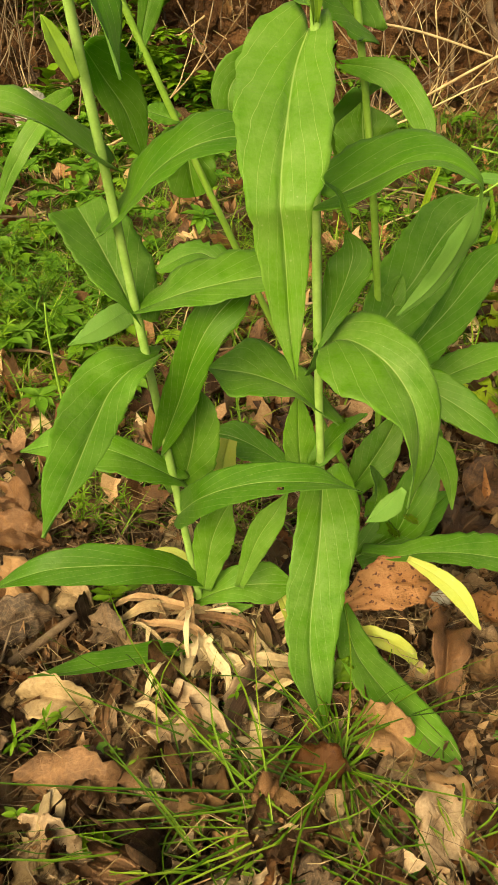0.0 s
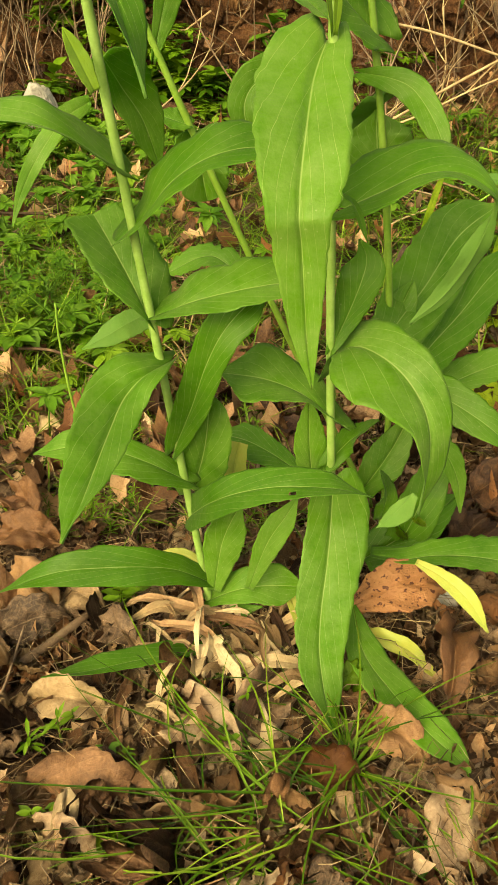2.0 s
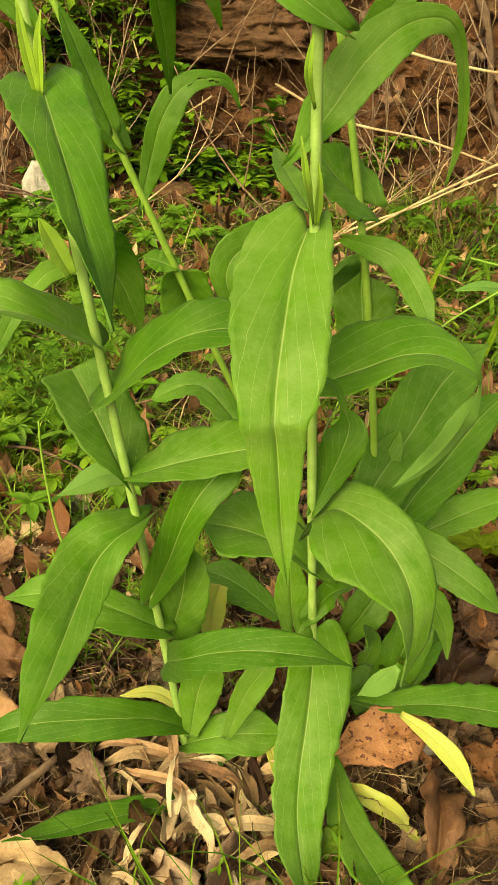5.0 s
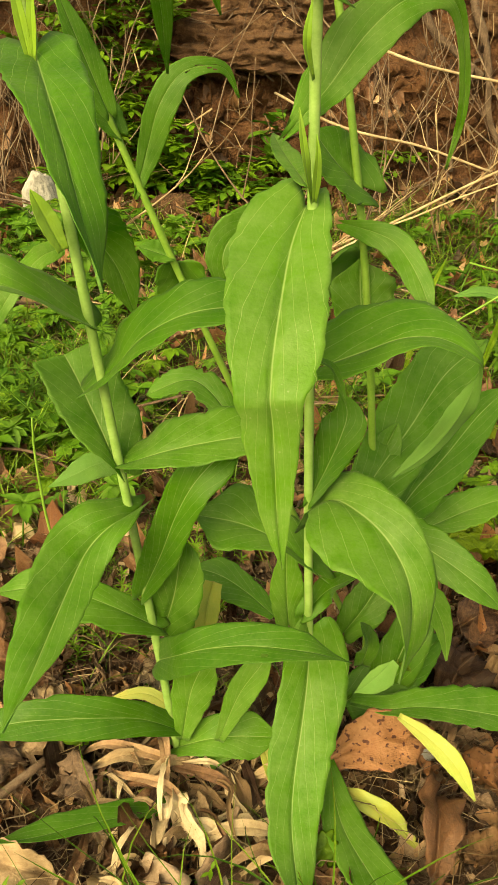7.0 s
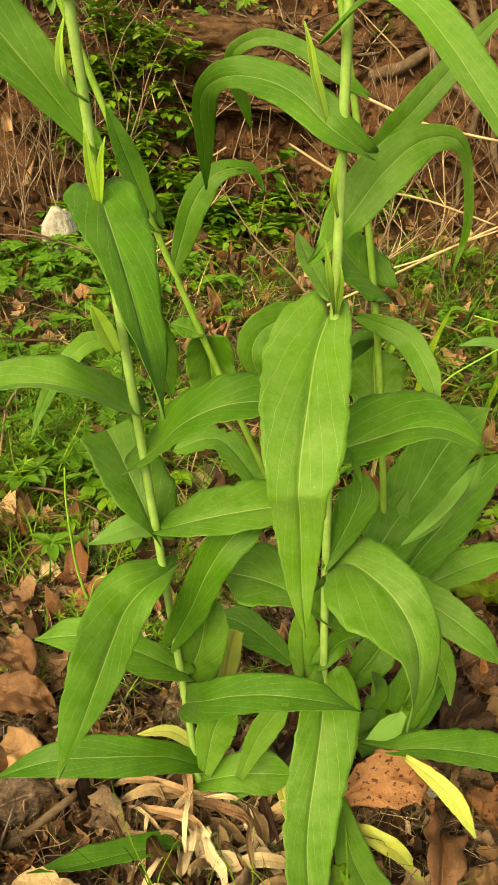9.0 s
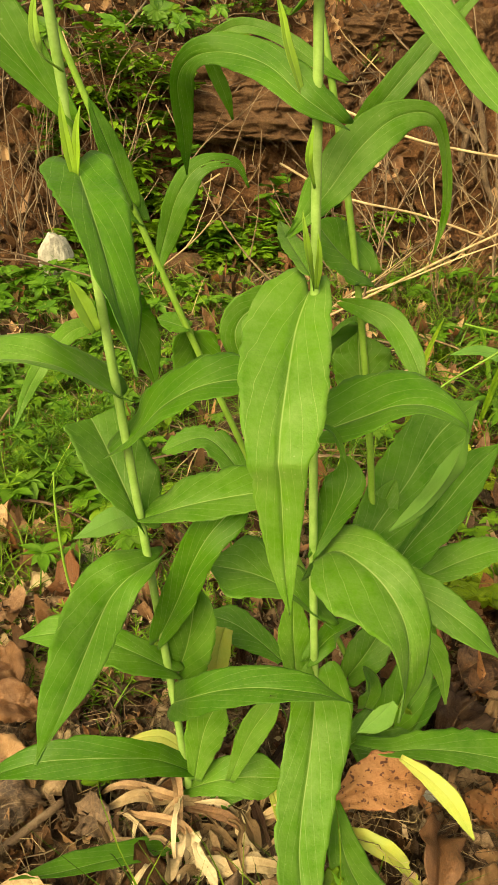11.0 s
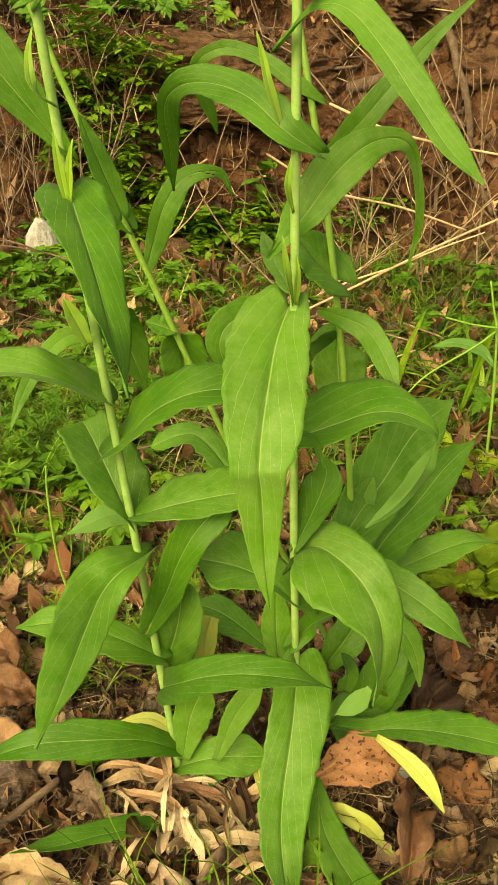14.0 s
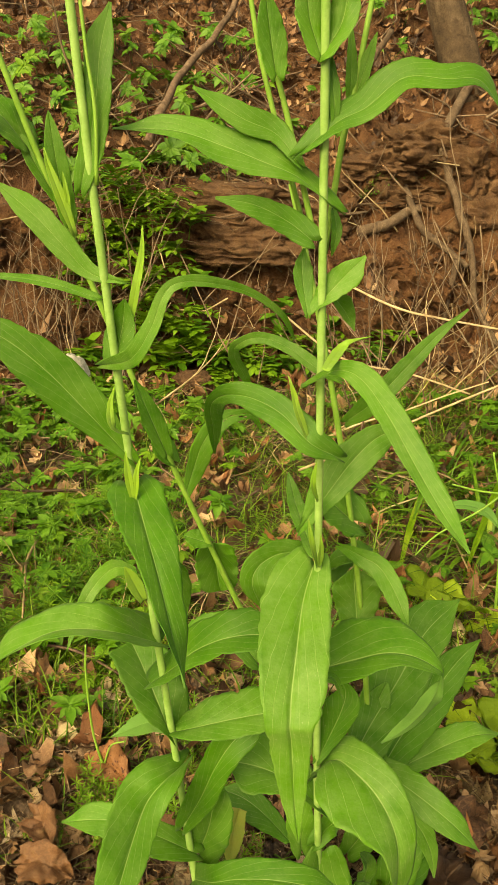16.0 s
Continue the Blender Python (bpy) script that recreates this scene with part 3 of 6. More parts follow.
leaf(plant_b, 0, (0.161, 0.7, 0.287), (0.21, 0.72, 0.299), (0.253, 0.74, 0.307), (0.291, 0.75, 0.315), (0.333, 0.76, 0.309), plus=(0.0125, 0.0143, 0.0175, 0.0191, 0.0125, 0.0012), minus=(0.0188, 0.0216, 0.0224, 0.0207, 0.0174, 0.0012), faces=((-0.11, -0.29, 0.95), (-0.01, -0.42, 0.91), (0.03, -0.41, 0.91), (0.02, 0.48, 0.88)), lobe=0, tooth=0.2)
leaf(plant_b, 0, (0.063, 0.602, 0.403), (0.075, 0.608, 0.431), (0.085, 0.61, 0.462), (0.089, 0.615, 0.483), (0.082, 0.62, 0.499), plus=(0.0055, 0.0113, 0.0156, 0.0177, 0.0012), minus=(0.0054, 0.0120, 0.0183, 0.0180, 0.0012), faces=((-0.17, -0.95, 0.26), (-0.26, -0.94, 0.22), (-0.27, -0.94, 0.21), (-0.09, -0.96, 0.25)), lobe=0.5)
leaf(plant_b, 0, (0.042, 0.64, 0.236), (0.013, 0.68, 0.232), (-0.017, 0.71, 0.229), (-0.051, 0.73, 0.224), plus=(0.0078, 0.0132, 0.0170, 0.0186, 0.0012), minus=(0.0067, 0.0158, 0.0220, 0.0231, 0.0012), faces=((-0.31, -0.12, 0.94), (-0.42, -0.26, 0.87), (-0.45, -0.44, 0.77), (-0.40, -0.47, 0.79)), lobe=0)
leaf(plant_b, 0, (0.131, 0.64, 0.115), (0.168, 0.63, 0.118), (0.198, 0.625, 0.128), (0.242, 0.622, 0.130), (0.295, 0.624, 0.118), (0.350, 0.628, 0.098), (0.385, 0.632, 0.085), plus=(0.0046, 0.0095, 0.0130, 0.0155, 0.0165, 0.0150, 0.0095, 0.0012), minus=(0.0151, 0.0165, 0.0190, 0.0225, 0.0245, 0.0225, 0.0140, 0.0012), faces=((-0.05, 0.11, 0.99), (-0.21, -0.31, 0.93), (0.08, -0.51, 0.86), (0.25, -0.55, 0.80)), lobe=0, tooth=0.35)
leaf(plant_b, 0, (0.191, 0.67, 0.258), (0.21, 0.66, 0.237), (0.223, 0.655, 0.208), (0.232, 0.656, 0.165), plus=(0.0098, 0.0140, 0.0110, 0.0063, 0.0012), minus=(0.0118, 0.0149, 0.0110, 0.0063, 0.0012), faces=((0.09, -0.87, 0.49), (0.24, -0.90, 0.37), (0.35, -0.93, 0.14), (0.11, -0.99, -0.00)), lobe=0)
leaf(plant_b, 0, (0.174, 0.6, 0.141), (0.199, 0.575, 0.142), (0.222, 0.553, 0.132), (0.243, 0.532, 0.104), plus=(0.0028, 0.0068, 0.0096, 0.0106, 0.0067, 0.0012), minus=(0.0042, 0.0072, 0.0095, 0.0105, 0.0070, 0.0012), faces=((-0.43, -0.41, 0.80), (-0.29, -0.48, 0.83), (-0.12, -0.74, 0.66), (-0.03, -0.81, 0.58)), mats=YELLOW, label="yellowed leaf bent to the ground", lobe=0)
leaf(plant_b, 0, (-0.011, 0.585, 0.113), (0.008, 0.59, 0.175), (0.028, 0.595, 0.211), (0.04, 0.6, 0.234), plus=(0.0051, 0.0104, 0.0154, 0.0136, 0.0012), minus=(0.0051, 0.0093, 0.0134, 0.0140, 0.0012), faces=((-0.11, -0.99, 0.12), (-0.19, -0.97, 0.16), (-0.24, -0.94, 0.25), (-0.12, -0.95, 0.28)), lobe=0)
leaf(plant_a, 0, (-0.051, 0.605, 0.089), (-0.042, 0.612, 0.151), (-0.03, 0.616, 0.186), (-0.018, 0.62, 0.208), plus=(0.0080, 0.0155, 0.0231, 0.0200, 0.0012), minus=(0.0067, 0.0136, 0.0204, 0.0194, 0.0012), faces=((-0.12, -0.98, 0.13), (-0.11, -0.99, 0.13), (-0.09, -0.98, 0.16), (-0.11, -0.97, 0.23)), lobe=0)
leaf(plant_a, 0, (-0.05, 0.615, 0.09), (-0.087, 0.59, 0.136), (-0.122, 0.57, 0.16), (-0.164, 0.56, 0.168), (-0.2, 0.553, 0.171), (-0.231, 0.548, 0.165), (-0.273, 0.54, 0.15), plus=(0.0155, 0.0156, 0.0170, 0.0207, 0.0233, 0.0179, 0.0129, 0.0012), minus=(0.0067, 0.0131, 0.0181, 0.0203, 0.0195, 0.0173, 0.0108, 0.0012), faces=((0.80, -0.10, 0.59), (0.61, -0.61, 0.51), (0.13, -0.63, 0.77), (-0.36, 0.35, 0.86)), lobe=0.5, wave=0.03)
leaf(plant_a, 0, (-0.071, 0.615, 0.239), (-0.115, 0.61, 0.269), (-0.154, 0.615, 0.281), (-0.19, 0.62, 0.281), (-0.237, 0.628, 0.265), plus=(0.0145, 0.0161, 0.0167, 0.0182, 0.0188, 0.0012), minus=(0.0108, 0.0216, 0.0264, 0.0229, 0.0145, 0.0012), faces=((0.57, -0.30, 0.77), (0.35, -0.48, 0.81), (-0.16, -0.54, 0.83), (-0.35, -0.22, 0.91)), lobe=0.5)
leaf(plant_a, 0, (-0.06, 0.614, 0.065), (-0.026, 0.6, 0.096), (0.009, 0.6, 0.103), (0.057, 0.605, 0.097), plus=(0.0128, 0.0154, 0.0192, 0.0226, 0.0012), minus=(0.0175, 0.0213, 0.0237, 0.0243, 0.0012), faces=((-0.66, 0.04, 0.75), (-0.51, -0.40, 0.76), (0.04, -0.59, 0.81), (0.16, -0.60, 0.79)), lobe=0.6)
leaf(plant_a, 0, (-0.062, 0.612, 0.022), (-0.037, 0.6, 0.052), (-0.014, 0.6, 0.064), (0.005, 0.6, 0.069), plus=(0.0045, 0.0094, 0.0103, 0.0012), minus=(0.0075, 0.0097, 0.0086, 0.0012), faces=((-0.79, -0.31, 0.53), (-0.64, -0.61, 0.47), (-0.34, -0.80, 0.49), (-0.17, -0.82, 0.55)), lobe=0.5)
leaf(plant_a, 0, (-0.045, 0.555, 0.053), (-0.086, 0.532, 0.069), (-0.133, 0.512, 0.08), (-0.178, 0.492, 0.088), (-0.22, 0.478, 0.096), plus=(0.0124, 0.0161, 0.0169, 0.0167, 0.0163, 0.0012), minus=(0.0044, 0.0086, 0.0099, 0.0092, 0.0065, 0.0011), faces=((0.19, 0.31, 0.93), (0.25, 0.01, 0.97), (0.15, 0.09, 0.98), (-0.09, 0.66, 0.75)), lobe=0)
leaf(plant_b, 0, (0.107, 0.6, 0.078), (0.111, 0.52, 0.088), (0.131, 0.46, 0.1), (0.155, 0.415, 0.104), (0.176, 0.39, 0.103), (0.184, 0.37, 0.109), plus=(0.0053, 0.0112, 0.0172, 0.0202, 0.0223, 0.0176, 0.0145, 0.0012), minus=(0.0039, 0.0110, 0.0182, 0.0209, 0.0221, 0.0213, 0.0191, 0.0012), faces=((-0.40, 0.09, 0.91), (-0.04, 0.14, 0.99), (-0.17, 0.02, 0.99), (-0.30, 0.20, 0.93)), lobe=0, tooth=0.12)
leaf(plant_a, 0, (-0.126, 0.561, 0.742), (-0.104, 0.5, 0.723), (-0.091, 0.47, 0.704), (-0.078, 0.44, 0.679), (-0.065, 0.417, 0.643), plus=(0.0264, 0.0237, 0.0210, 0.0169, 0.0147, 0.0128, 0.0012), minus=(0.0242, 0.0235, 0.0229, 0.0193, 0.0162, 0.0137, 0.0012), faces=((-0.07, -0.32, 0.95), (0.17, -0.32, 0.93), (0.62, -0.36, 0.70), (0.96, 0.14, 0.26)), lobe=0.6, fold=0.16, groove=1.8)
leaf(plant_a, 0, (-0.108, 0.585, 0.561), (-0.147, 0.545, 0.601), (-0.192, 0.535, 0.608), (-0.228, 0.528, 0.594), (-0.276, 0.52, 0.561), plus=(0.0305, 0.0290, 0.0284, 0.0290, 0.0280, 0.0012), minus=(0.0107, 0.0154, 0.0164, 0.0130, 0.0122, 0.0012), faces=((0.65, 0.11, 0.76), (0.48, -0.04, 0.88), (-0.35, -0.06, 0.93), (-0.57, 0.15, 0.81)), lobe=0.6, fold=0.25)
leaf(plant_a, 0, (-0.145, 0.66, 0.599), (-0.178, 0.7, 0.577), (-0.205, 0.7, 0.546), (-0.216, 0.67, 0.523), (-0.223, 0.648, 0.499), plus=(0.0064, 0.0092, 0.0106, 0.0088, 0.0055, 0.0005), minus=(0.0064, 0.0092, 0.0106, 0.0088, 0.0058, 0.0012), faces=((-0.75, -0.65, -0.05), (-0.61, -0.78, 0.11), (0.15, -0.82, 0.56), (0.07, -0.75, 0.66)), lobe=0.4)
leaf(plant_a, 0, (-0.119, 0.6, 0.638), (-0.112, 0.63, 0.614), (-0.099, 0.645, 0.587), (-0.088, 0.652, 0.546), plus=(0.0127, 0.0119, 0.0139, 0.0114, 0.0012), minus=(0.0251, 0.0266, 0.0216, 0.0128, 0.0012), faces=((0.37, -0.64, -0.67), (0.42, -0.76, -0.50), (0.40, -0.91, -0.14), (0.16, -0.98, -0.12)), lobe=0.6)
leaf(plant_a, 0, (-0.128, 0.557, 0.773), (-0.165, 0.55, 0.819), (-0.195, 0.545, 0.854), (-0.228, 0.54, 0.882), (-0.274, 0.535, 0.904), plus=(0.0076, 0.0172, 0.0217, 0.0192, 0.0120, 0.0012), minus=(0.0052, 0.0131, 0.0195, 0.0195, 0.0109, 0.0012), faces=((0.30, -0.95, 0.11), (0.38, -0.91, 0.19), (0.34, -0.89, 0.30), (0.27, -0.90, 0.35)), lobe=0.8)
leaf(plant_a, 0, (-0.149, 0.546, 0.859), (-0.118, 0.512, 0.874), (-0.101, 0.508, 0.9), (-0.092, 0.507, 0.924), (-0.081, 0.51, 0.934), (-0.056, 0.52, 0.933), (-0.026, 0.54, 0.923), (-0.001, 0.56, 0.903), (0.011, 0.58, 0.879), plus=(0.0034, 0.0057, 0.0071, 0.0064, 0.0051, 0.0032, 0.0027, 0.0026, 0.0024, 0.0010), minus=(0.0051, 0.0075, 0.0086, 0.0067, 0.0046, 0.0054, 0.0044, 0.0034, 0.0027, 0.0012), faces=((-0.60, -0.71, -0.37), (-0.25, -0.96, 0.08), (0.58, -0.80, 0.16), (0.53, -0.76, -0.38)), lobe=1.0, rows=44)
leaf(plant_a, 0, (-0.155, 0.53, 0.997), (-0.147, 0.53, 1.03), (-0.141, 0.53, 1.06), (-0.138, 0.535, 1.09), (-0.131, 0.54, 1.12), plus=(0.0068, 0.0113, 0.0121, 0.0107, 0.0091, 0.0012), minus=(0.0058, 0.0075, 0.0084, 0.0091, 0.0111, 0.0012), faces=((-0.04, -1.00, -0.00), (-0.02, -1.00, 0.02), (-0.05, -0.99, 0.14), (-0.02, -0.98, 0.21)), lobe=0.6)
leaf(plant_a, 0, (-0.128, 0.537, 0.929), (-0.154, 0.54, 0.935), (-0.175, 0.54, 0.957), (-0.194, 0.54, 0.977), (-0.222, 0.54, 1), plus=(0.0017, 0.0075, 0.0098, 0.0112, 0.0097, 0.0012), minus=(0.0017, 0.0052, 0.0094, 0.0105, 0.0087, 0.0012), faces=((-0.02, -0.94, 0.35), (0.19, -0.94, 0.28), (0.29, -0.91, 0.31), (0.30, -0.89, 0.35)), lobe=0.8)
leaf(plant_c, 0, (-0.108, 0.814, 0.613), (-0.097, 0.82, 0.652), (-0.085, 0.82, 0.69), (-0.066, 0.822, 0.717), (-0.044, 0.83, 0.725), (-0.024, 0.84, 0.722), (-0.011, 0.845, 0.698), plus=(0.0043, 0.0120, 0.0164, 0.0163, 0.0101, 0.0058, 0.0012), minus=(0.0027, 0.0085, 0.0113, 0.0122, 0.0101, 0.0051, 0.0012), faces=((0.31, -0.95, 0.06), (0.01, -1.00, 0.06), (0.08, -0.86, 0.51), (0.13, -0.98, -0.13)), lobe=0.5, holes=((22, 4), (23, 5), (24, 9), (20, 8), (25, 4), (25, 10)))
leaf(plant_d, 0, (0.107, 0.69, 0.521), (0.105, 0.7, 0.541), (0.102, 0.705, 0.563), (0.1, 0.71, 0.585), plus=(0.0170, 0.0246, 0.0293, 0.0287, 0.0012), minus=(0.0181, 0.0232, 0.0259, 0.0242, 0.0012), faces=((-0.00, -0.90, 0.44), (0.00, -0.94, 0.33), (0.01, -0.97, 0.23), (0.01, -0.97, 0.23)), lobe=0.3)
leaf(plant_b, 0, (0.028, 0.582, 0.701), (0.052, 0.605, 0.725), (0.075, 0.615, 0.756), (0.102, 0.63, 0.777), (0.13, 0.637, 0.779), (0.146, 0.65, 0.756), (0.157, 0.665, 0.71), (0.154, 0.676, 0.666), plus=(0.0068, 0.0127, 0.0174, 0.0175, 0.0102, 0.0054, 0.0044, 0.0033, 0.0010), minus=(0.0014, 0.0171, 0.0206, 0.0157, 0.0082, 0.0040, 0.0037, 0.0032, 0.0009), faces=((-0.06, -0.68, 0.73), (0.02, -0.88, 0.47), (0.18, -0.94, -0.29), (-0.36, -0.91, -0.20)), lobe=0.8, rows=44)
leaf(plant_b, 0, (0.055, 0.576, 0.774), (0.029, 0.57, 0.789), (0.004, 0.59, 0.808), (-0.024, 0.61, 0.816), (-0.05, 0.625, 0.813), (-0.064, 0.64, 0.797), (-0.063, 0.67, 0.762), (-0.063, 0.699, 0.724), plus=(0.0101, 0.0170, 0.0151, 0.0142, 0.0120, 0.0061, 0.0065, 0.0048, 0.0007), minus=(0.0042, 0.0121, 0.0148, 0.0137, 0.0079, 0.0135, 0.0101, 0.0058, 0.0010), faces=((0.37, -0.88, 0.29), (-0.32, -0.72, 0.61), (-0.06, -0.77, -0.64), (0.33, -0.75, -0.58)), lobe=0.7, rows=44)
leaf(plant_d, 0, (0.07, 0.73, 0.802), (0.041, 0.73, 0.817), (0.011, 0.74, 0.835), (-0.02, 0.75, 0.842), (-0.044, 0.755, 0.831), (-0.046, 0.77, 0.813), (-0.036, 0.79, 0.789), (-0.028, 0.806, 0.765), plus=(0.0039, 0.0087, 0.0084, 0.0069, 0.0062, 0.0064, 0.0070, 0.0053, 0.0008), minus=(0.0036, 0.0060, 0.0065, 0.0066, 0.0065, 0.0061, 0.0066, 0.0062, 0.0012), faces=((0.20, -0.89, 0.41), (-0.10, -0.87, 0.49), (-0.00, -0.86, -0.52), (0.50, -0.79, -0.35)), lobe=0.7, rows=44)
leaf(plant_b, 0, (0.022, 0.57, 0.841), (0.044, 0.54, 0.864), (0.063, 0.52, 0.862), (0.082, 0.49, 0.841), (0.097, 0.46, 0.818), (0.115, 0.43, 0.792), (0.127, 0.397, 0.779), plus=(0.0028, 0.0049, 0.0088, 0.0095, 0.0089, 0.0076, 0.0054, 0.0012), minus=(0.0058, 0.0059, 0.0112, 0.0124, 0.0122, 0.0111, 0.0087, 0.0007), faces=((-0.77, -0.07, 0.64), (-0.41, -0.64, 0.65), (-0.10, -0.66, 0.75), (-0.23, -0.44, 0.87)), lobe=0.8, fold=0.25)
leaf(plant_d, 0, (0.078, 0.722, 0.758), (0.102, 0.7, 0.788), (0.131, 0.7, 0.824), (0.16, 0.705, 0.858), (0.191, 0.708, 0.888), plus=(0.0073, 0.0109, 0.0109, 0.0086, 0.0048, 0.0011), minus=(0.0064, 0.0116, 0.0116, 0.0091, 0.0054, 0.0011), faces=((-0.55, -0.82, -0.16), (-0.25, -0.97, 0.01), (-0.14, -0.96, 0.23), (-0.21, -0.93, 0.31)), lobe=0.4)
leaf(plant_b, 0, (0.024, 0.564, 0.906), (0.039, 0.565, 0.925), (0.053, 0.565, 0.941), (0.064, 0.567, 0.952), plus=(0.0011, 0.0074, 0.0115, 0.0119, 0.0012), minus=(0.0060, 0.0104, 0.0119, 0.0086, 0.0012), faces=((-0.57, -0.68, 0.46), (-0.33, -0.90, 0.28), (-0.22, -0.94, 0.25), (-0.14, -0.94, 0.30)), lobe=0.8)
leaf(plant_b, 0, (0.04, 0.58, 0.918), (0.05, 0.585, 0.907), (0.057, 0.59, 0.897), (0.063, 0.59, 0.886), plus=(0.0020, 0.0047, 0.0045, 0.0004), minus=(0.0064, 0.0108, 0.0070, 0.0007), faces=((0.45, -0.89, -0.00), (0.40, -0.91, -0.10), (0.30, -0.95, -0.06), (0.15, -0.98, 0.09)), lobe=0, rows=16)
leaf(plant_b, 0, (0.02, 0.564, 0.904), (0.016, 0.575, 0.924), (0.014, 0.58, 0.941), (0.015, 0.585, 0.955), plus=(0.0028, 0.0070, 0.0090, 0.0012), minus=(0.0029, 0.0059, 0.0076, 0.0012), faces=((-0.02, -0.88, 0.48), (0.00, -0.91, 0.41), (0.01, -0.95, 0.32), (0.01, -0.94, 0.34)), lobe=0.6)
leaf(plant_b, 0, (0.034, 0.555, 0.99), (0.007, 0.555, 1.01), (-0.02, 0.553, 1.02), (-0.05, 0.552, 1.03), (-0.088, 0.553, 1.04), (-0.135, 0.555, 1.04), plus=(0.0113, 0.0123, 0.0159, 0.0157, 0.0146, 0.0121, 0.0012), minus=(0.0010, 0.0057, 0.0143, 0.0163, 0.0102, 0.0054, 0.0012), faces=((0.46, -0.51, 0.72), (0.25, -0.82, 0.52), (0.07, -0.78, 0.62), (-0.08, -0.42, 0.90)), lobe=0.9)
leaf(plant_b, 0, (0.019, 0.558, 0.964), (-0, 0.56, 0.977), (-0.027, 0.556, 0.989), (-0.057, 0.555, 0.993), plus=(0.0116, 0.0108, 0.0084, 0.0053, 0.0012), minus=(0.0098, 0.0114, 0.0114, 0.0083, 0.0012), faces=((0.12, -0.94, 0.31), (0.20, -0.93, 0.31), (0.17, -0.92, 0.35), (0.08, -0.92, 0.39)), lobe=0.7)
leaf(plant_b, 0, (0.006, 0.552, 1.02), (-0.012, 0.56, 1.04), (-0.038, 0.556, 1.05), (-0.075, 0.556, 1.07), plus=(0.0043, 0.0097, 0.0111, 0.0079, 0.0012), minus=(0.0033, 0.0071, 0.0101, 0.0074, 0.0012), faces=((-0.07, -0.92, 0.38), (0.14, -0.95, 0.28), (0.18, -0.95, 0.25), (0.16, -0.93, 0.32)), lobe=0.6)
leaf(plant_b, 0, (0.009, 0.55, 1.03), (0.033, 0.55, 1.05), (0.053, 0.55, 1.06), (0.078, 0.548, 1.08), (0.109, 0.548, 1.08), (0.133, 0.55, 1.08), (0.153, 0.553, 1.06), plus=(0.0068, 0.0095, 0.0124, 0.0124, 0.0108, 0.0087, 0.0065, 0.0012), minus=(0.0082, 0.0125, 0.0146, 0.0148, 0.0136, 0.0118, 0.0104, 0.0012), faces=((-0.35, -0.74, 0.57), (-0.34, -0.82, 0.46), (-0.03, -0.82, 0.57), (0.55, -0.55, 0.63)), lobe=1.1)
leaf(plant_d, 0, (0.082, 0.703, 0.616), (0.105, 0.68, 0.615), (0.123, 0.67, 0.608), (0.139, 0.65, 0.588), (0.152, 0.632, 0.56), plus=(0.0064, 0.0104, 0.0130, 0.0132, 0.0110, 0.0012), minus=(0.0032, 0.0078, 0.0114, 0.0108, 0.0089, 0.0012), faces=((-0.69, -0.68, 0.25), (-0.41, -0.76, 0.50), (-0.11, -0.80, 0.59), (0.00, -0.84, 0.55)), lobe=0.6)
leaf(plant_b, 0, (0.047, 0.685, 0.612), (0.015, 0.67, 0.622), (-0.01, 0.658, 0.612), (-0.017, 0.652, 0.592), (-0.005, 0.655, 0.56), plus=(0.0142, 0.0149, 0.0163, 0.0158, 0.0094, 0.0012), minus=(0.0154, 0.0166, 0.0205, 0.0234, 0.0152, 0.0012), faces=((0.49, -0.80, 0.36), (0.36, -0.82, 0.44), (-0.09, -0.98, 0.16), (0.02, -1.00, -0.09)), lobe=0.3)
leaf(plant_a, 0.0562, (-0.071, 0.628, 0.222), (-0.057, 0.616, 0.283), (-0.05, 0.626, 0.34), tip=4.5, base=0.9, face=(0, -0.8, 0.6))
leaf(plant_a, 0.0115, (-0.147, 0.541, 0.915), (-0.185, 0.54, 0.926), (-0.223, 0.539, 0.93), (-0.243, 0.544, 0.928))
leaf(plant_a, 0.0276, (-0.139, 0.548, 0.863), (-0.131, 0.549, 0.891), (-0.128, 0.548, 0.914))
leaf(plant_c, 0.0317, (-0.123, 0.815, 0.669), (-0.135, 0.813, 0.686), (-0.149, 0.811, 0.705))
leaf(plant_c, 0.0337, (-0.005, 0.833, 0.355), (-0.043, 0.859, 0.388), (-0.071, 0.873, 0.389), (-0.116, 0.878, 0.365), tip=6, base=0.9, ragged=4.0, tooth=0.4)
leaf(plant_c, 0.029, (-0.079, 0.819, 0.552), (-0.096, 0.819, 0.557), (-0.109, 0.819, 0.56))
leaf(plant_c, 0.0267, (-0.126, 0.787, 0.688), (-0.146, 0.783, 0.739), (-0.163, 0.782, 0.781))
leaf(plant_b, 0.0084, (0.054, 0.547, 0.558), (0.068, 0.561, 0.544), (0.08, 0.563, 0.516))
leaf(plant_b, 0.0276, (0.068, 0.616, 0.261), (0.09, 0.621, 0.289), (0.108, 0.575, 0.344))
leaf(plant_d, 0.0589, (0.131, 0.675, 0.075), (0.193, 0.692, 0.11), (0.253, 0.731, 0.133), lobe=0)
leaf(plant_b, 0.0241, (0.14, 0.65, 0.16), (0.139, 0.63, 0.213), (0.121, 0.6, 0.268), lobe=0)
leaf(plant_b, 0.0352, (0.056, 0.626, 0.238), (0.052, 0.635, 0.275), (0.049, 0.643, 0.324))
leaf(plant_b, 0.0194, (0.042, 0.589, 0.666), (0.028, 0.681, 0.674), (0.021, 0.769, 0.677))
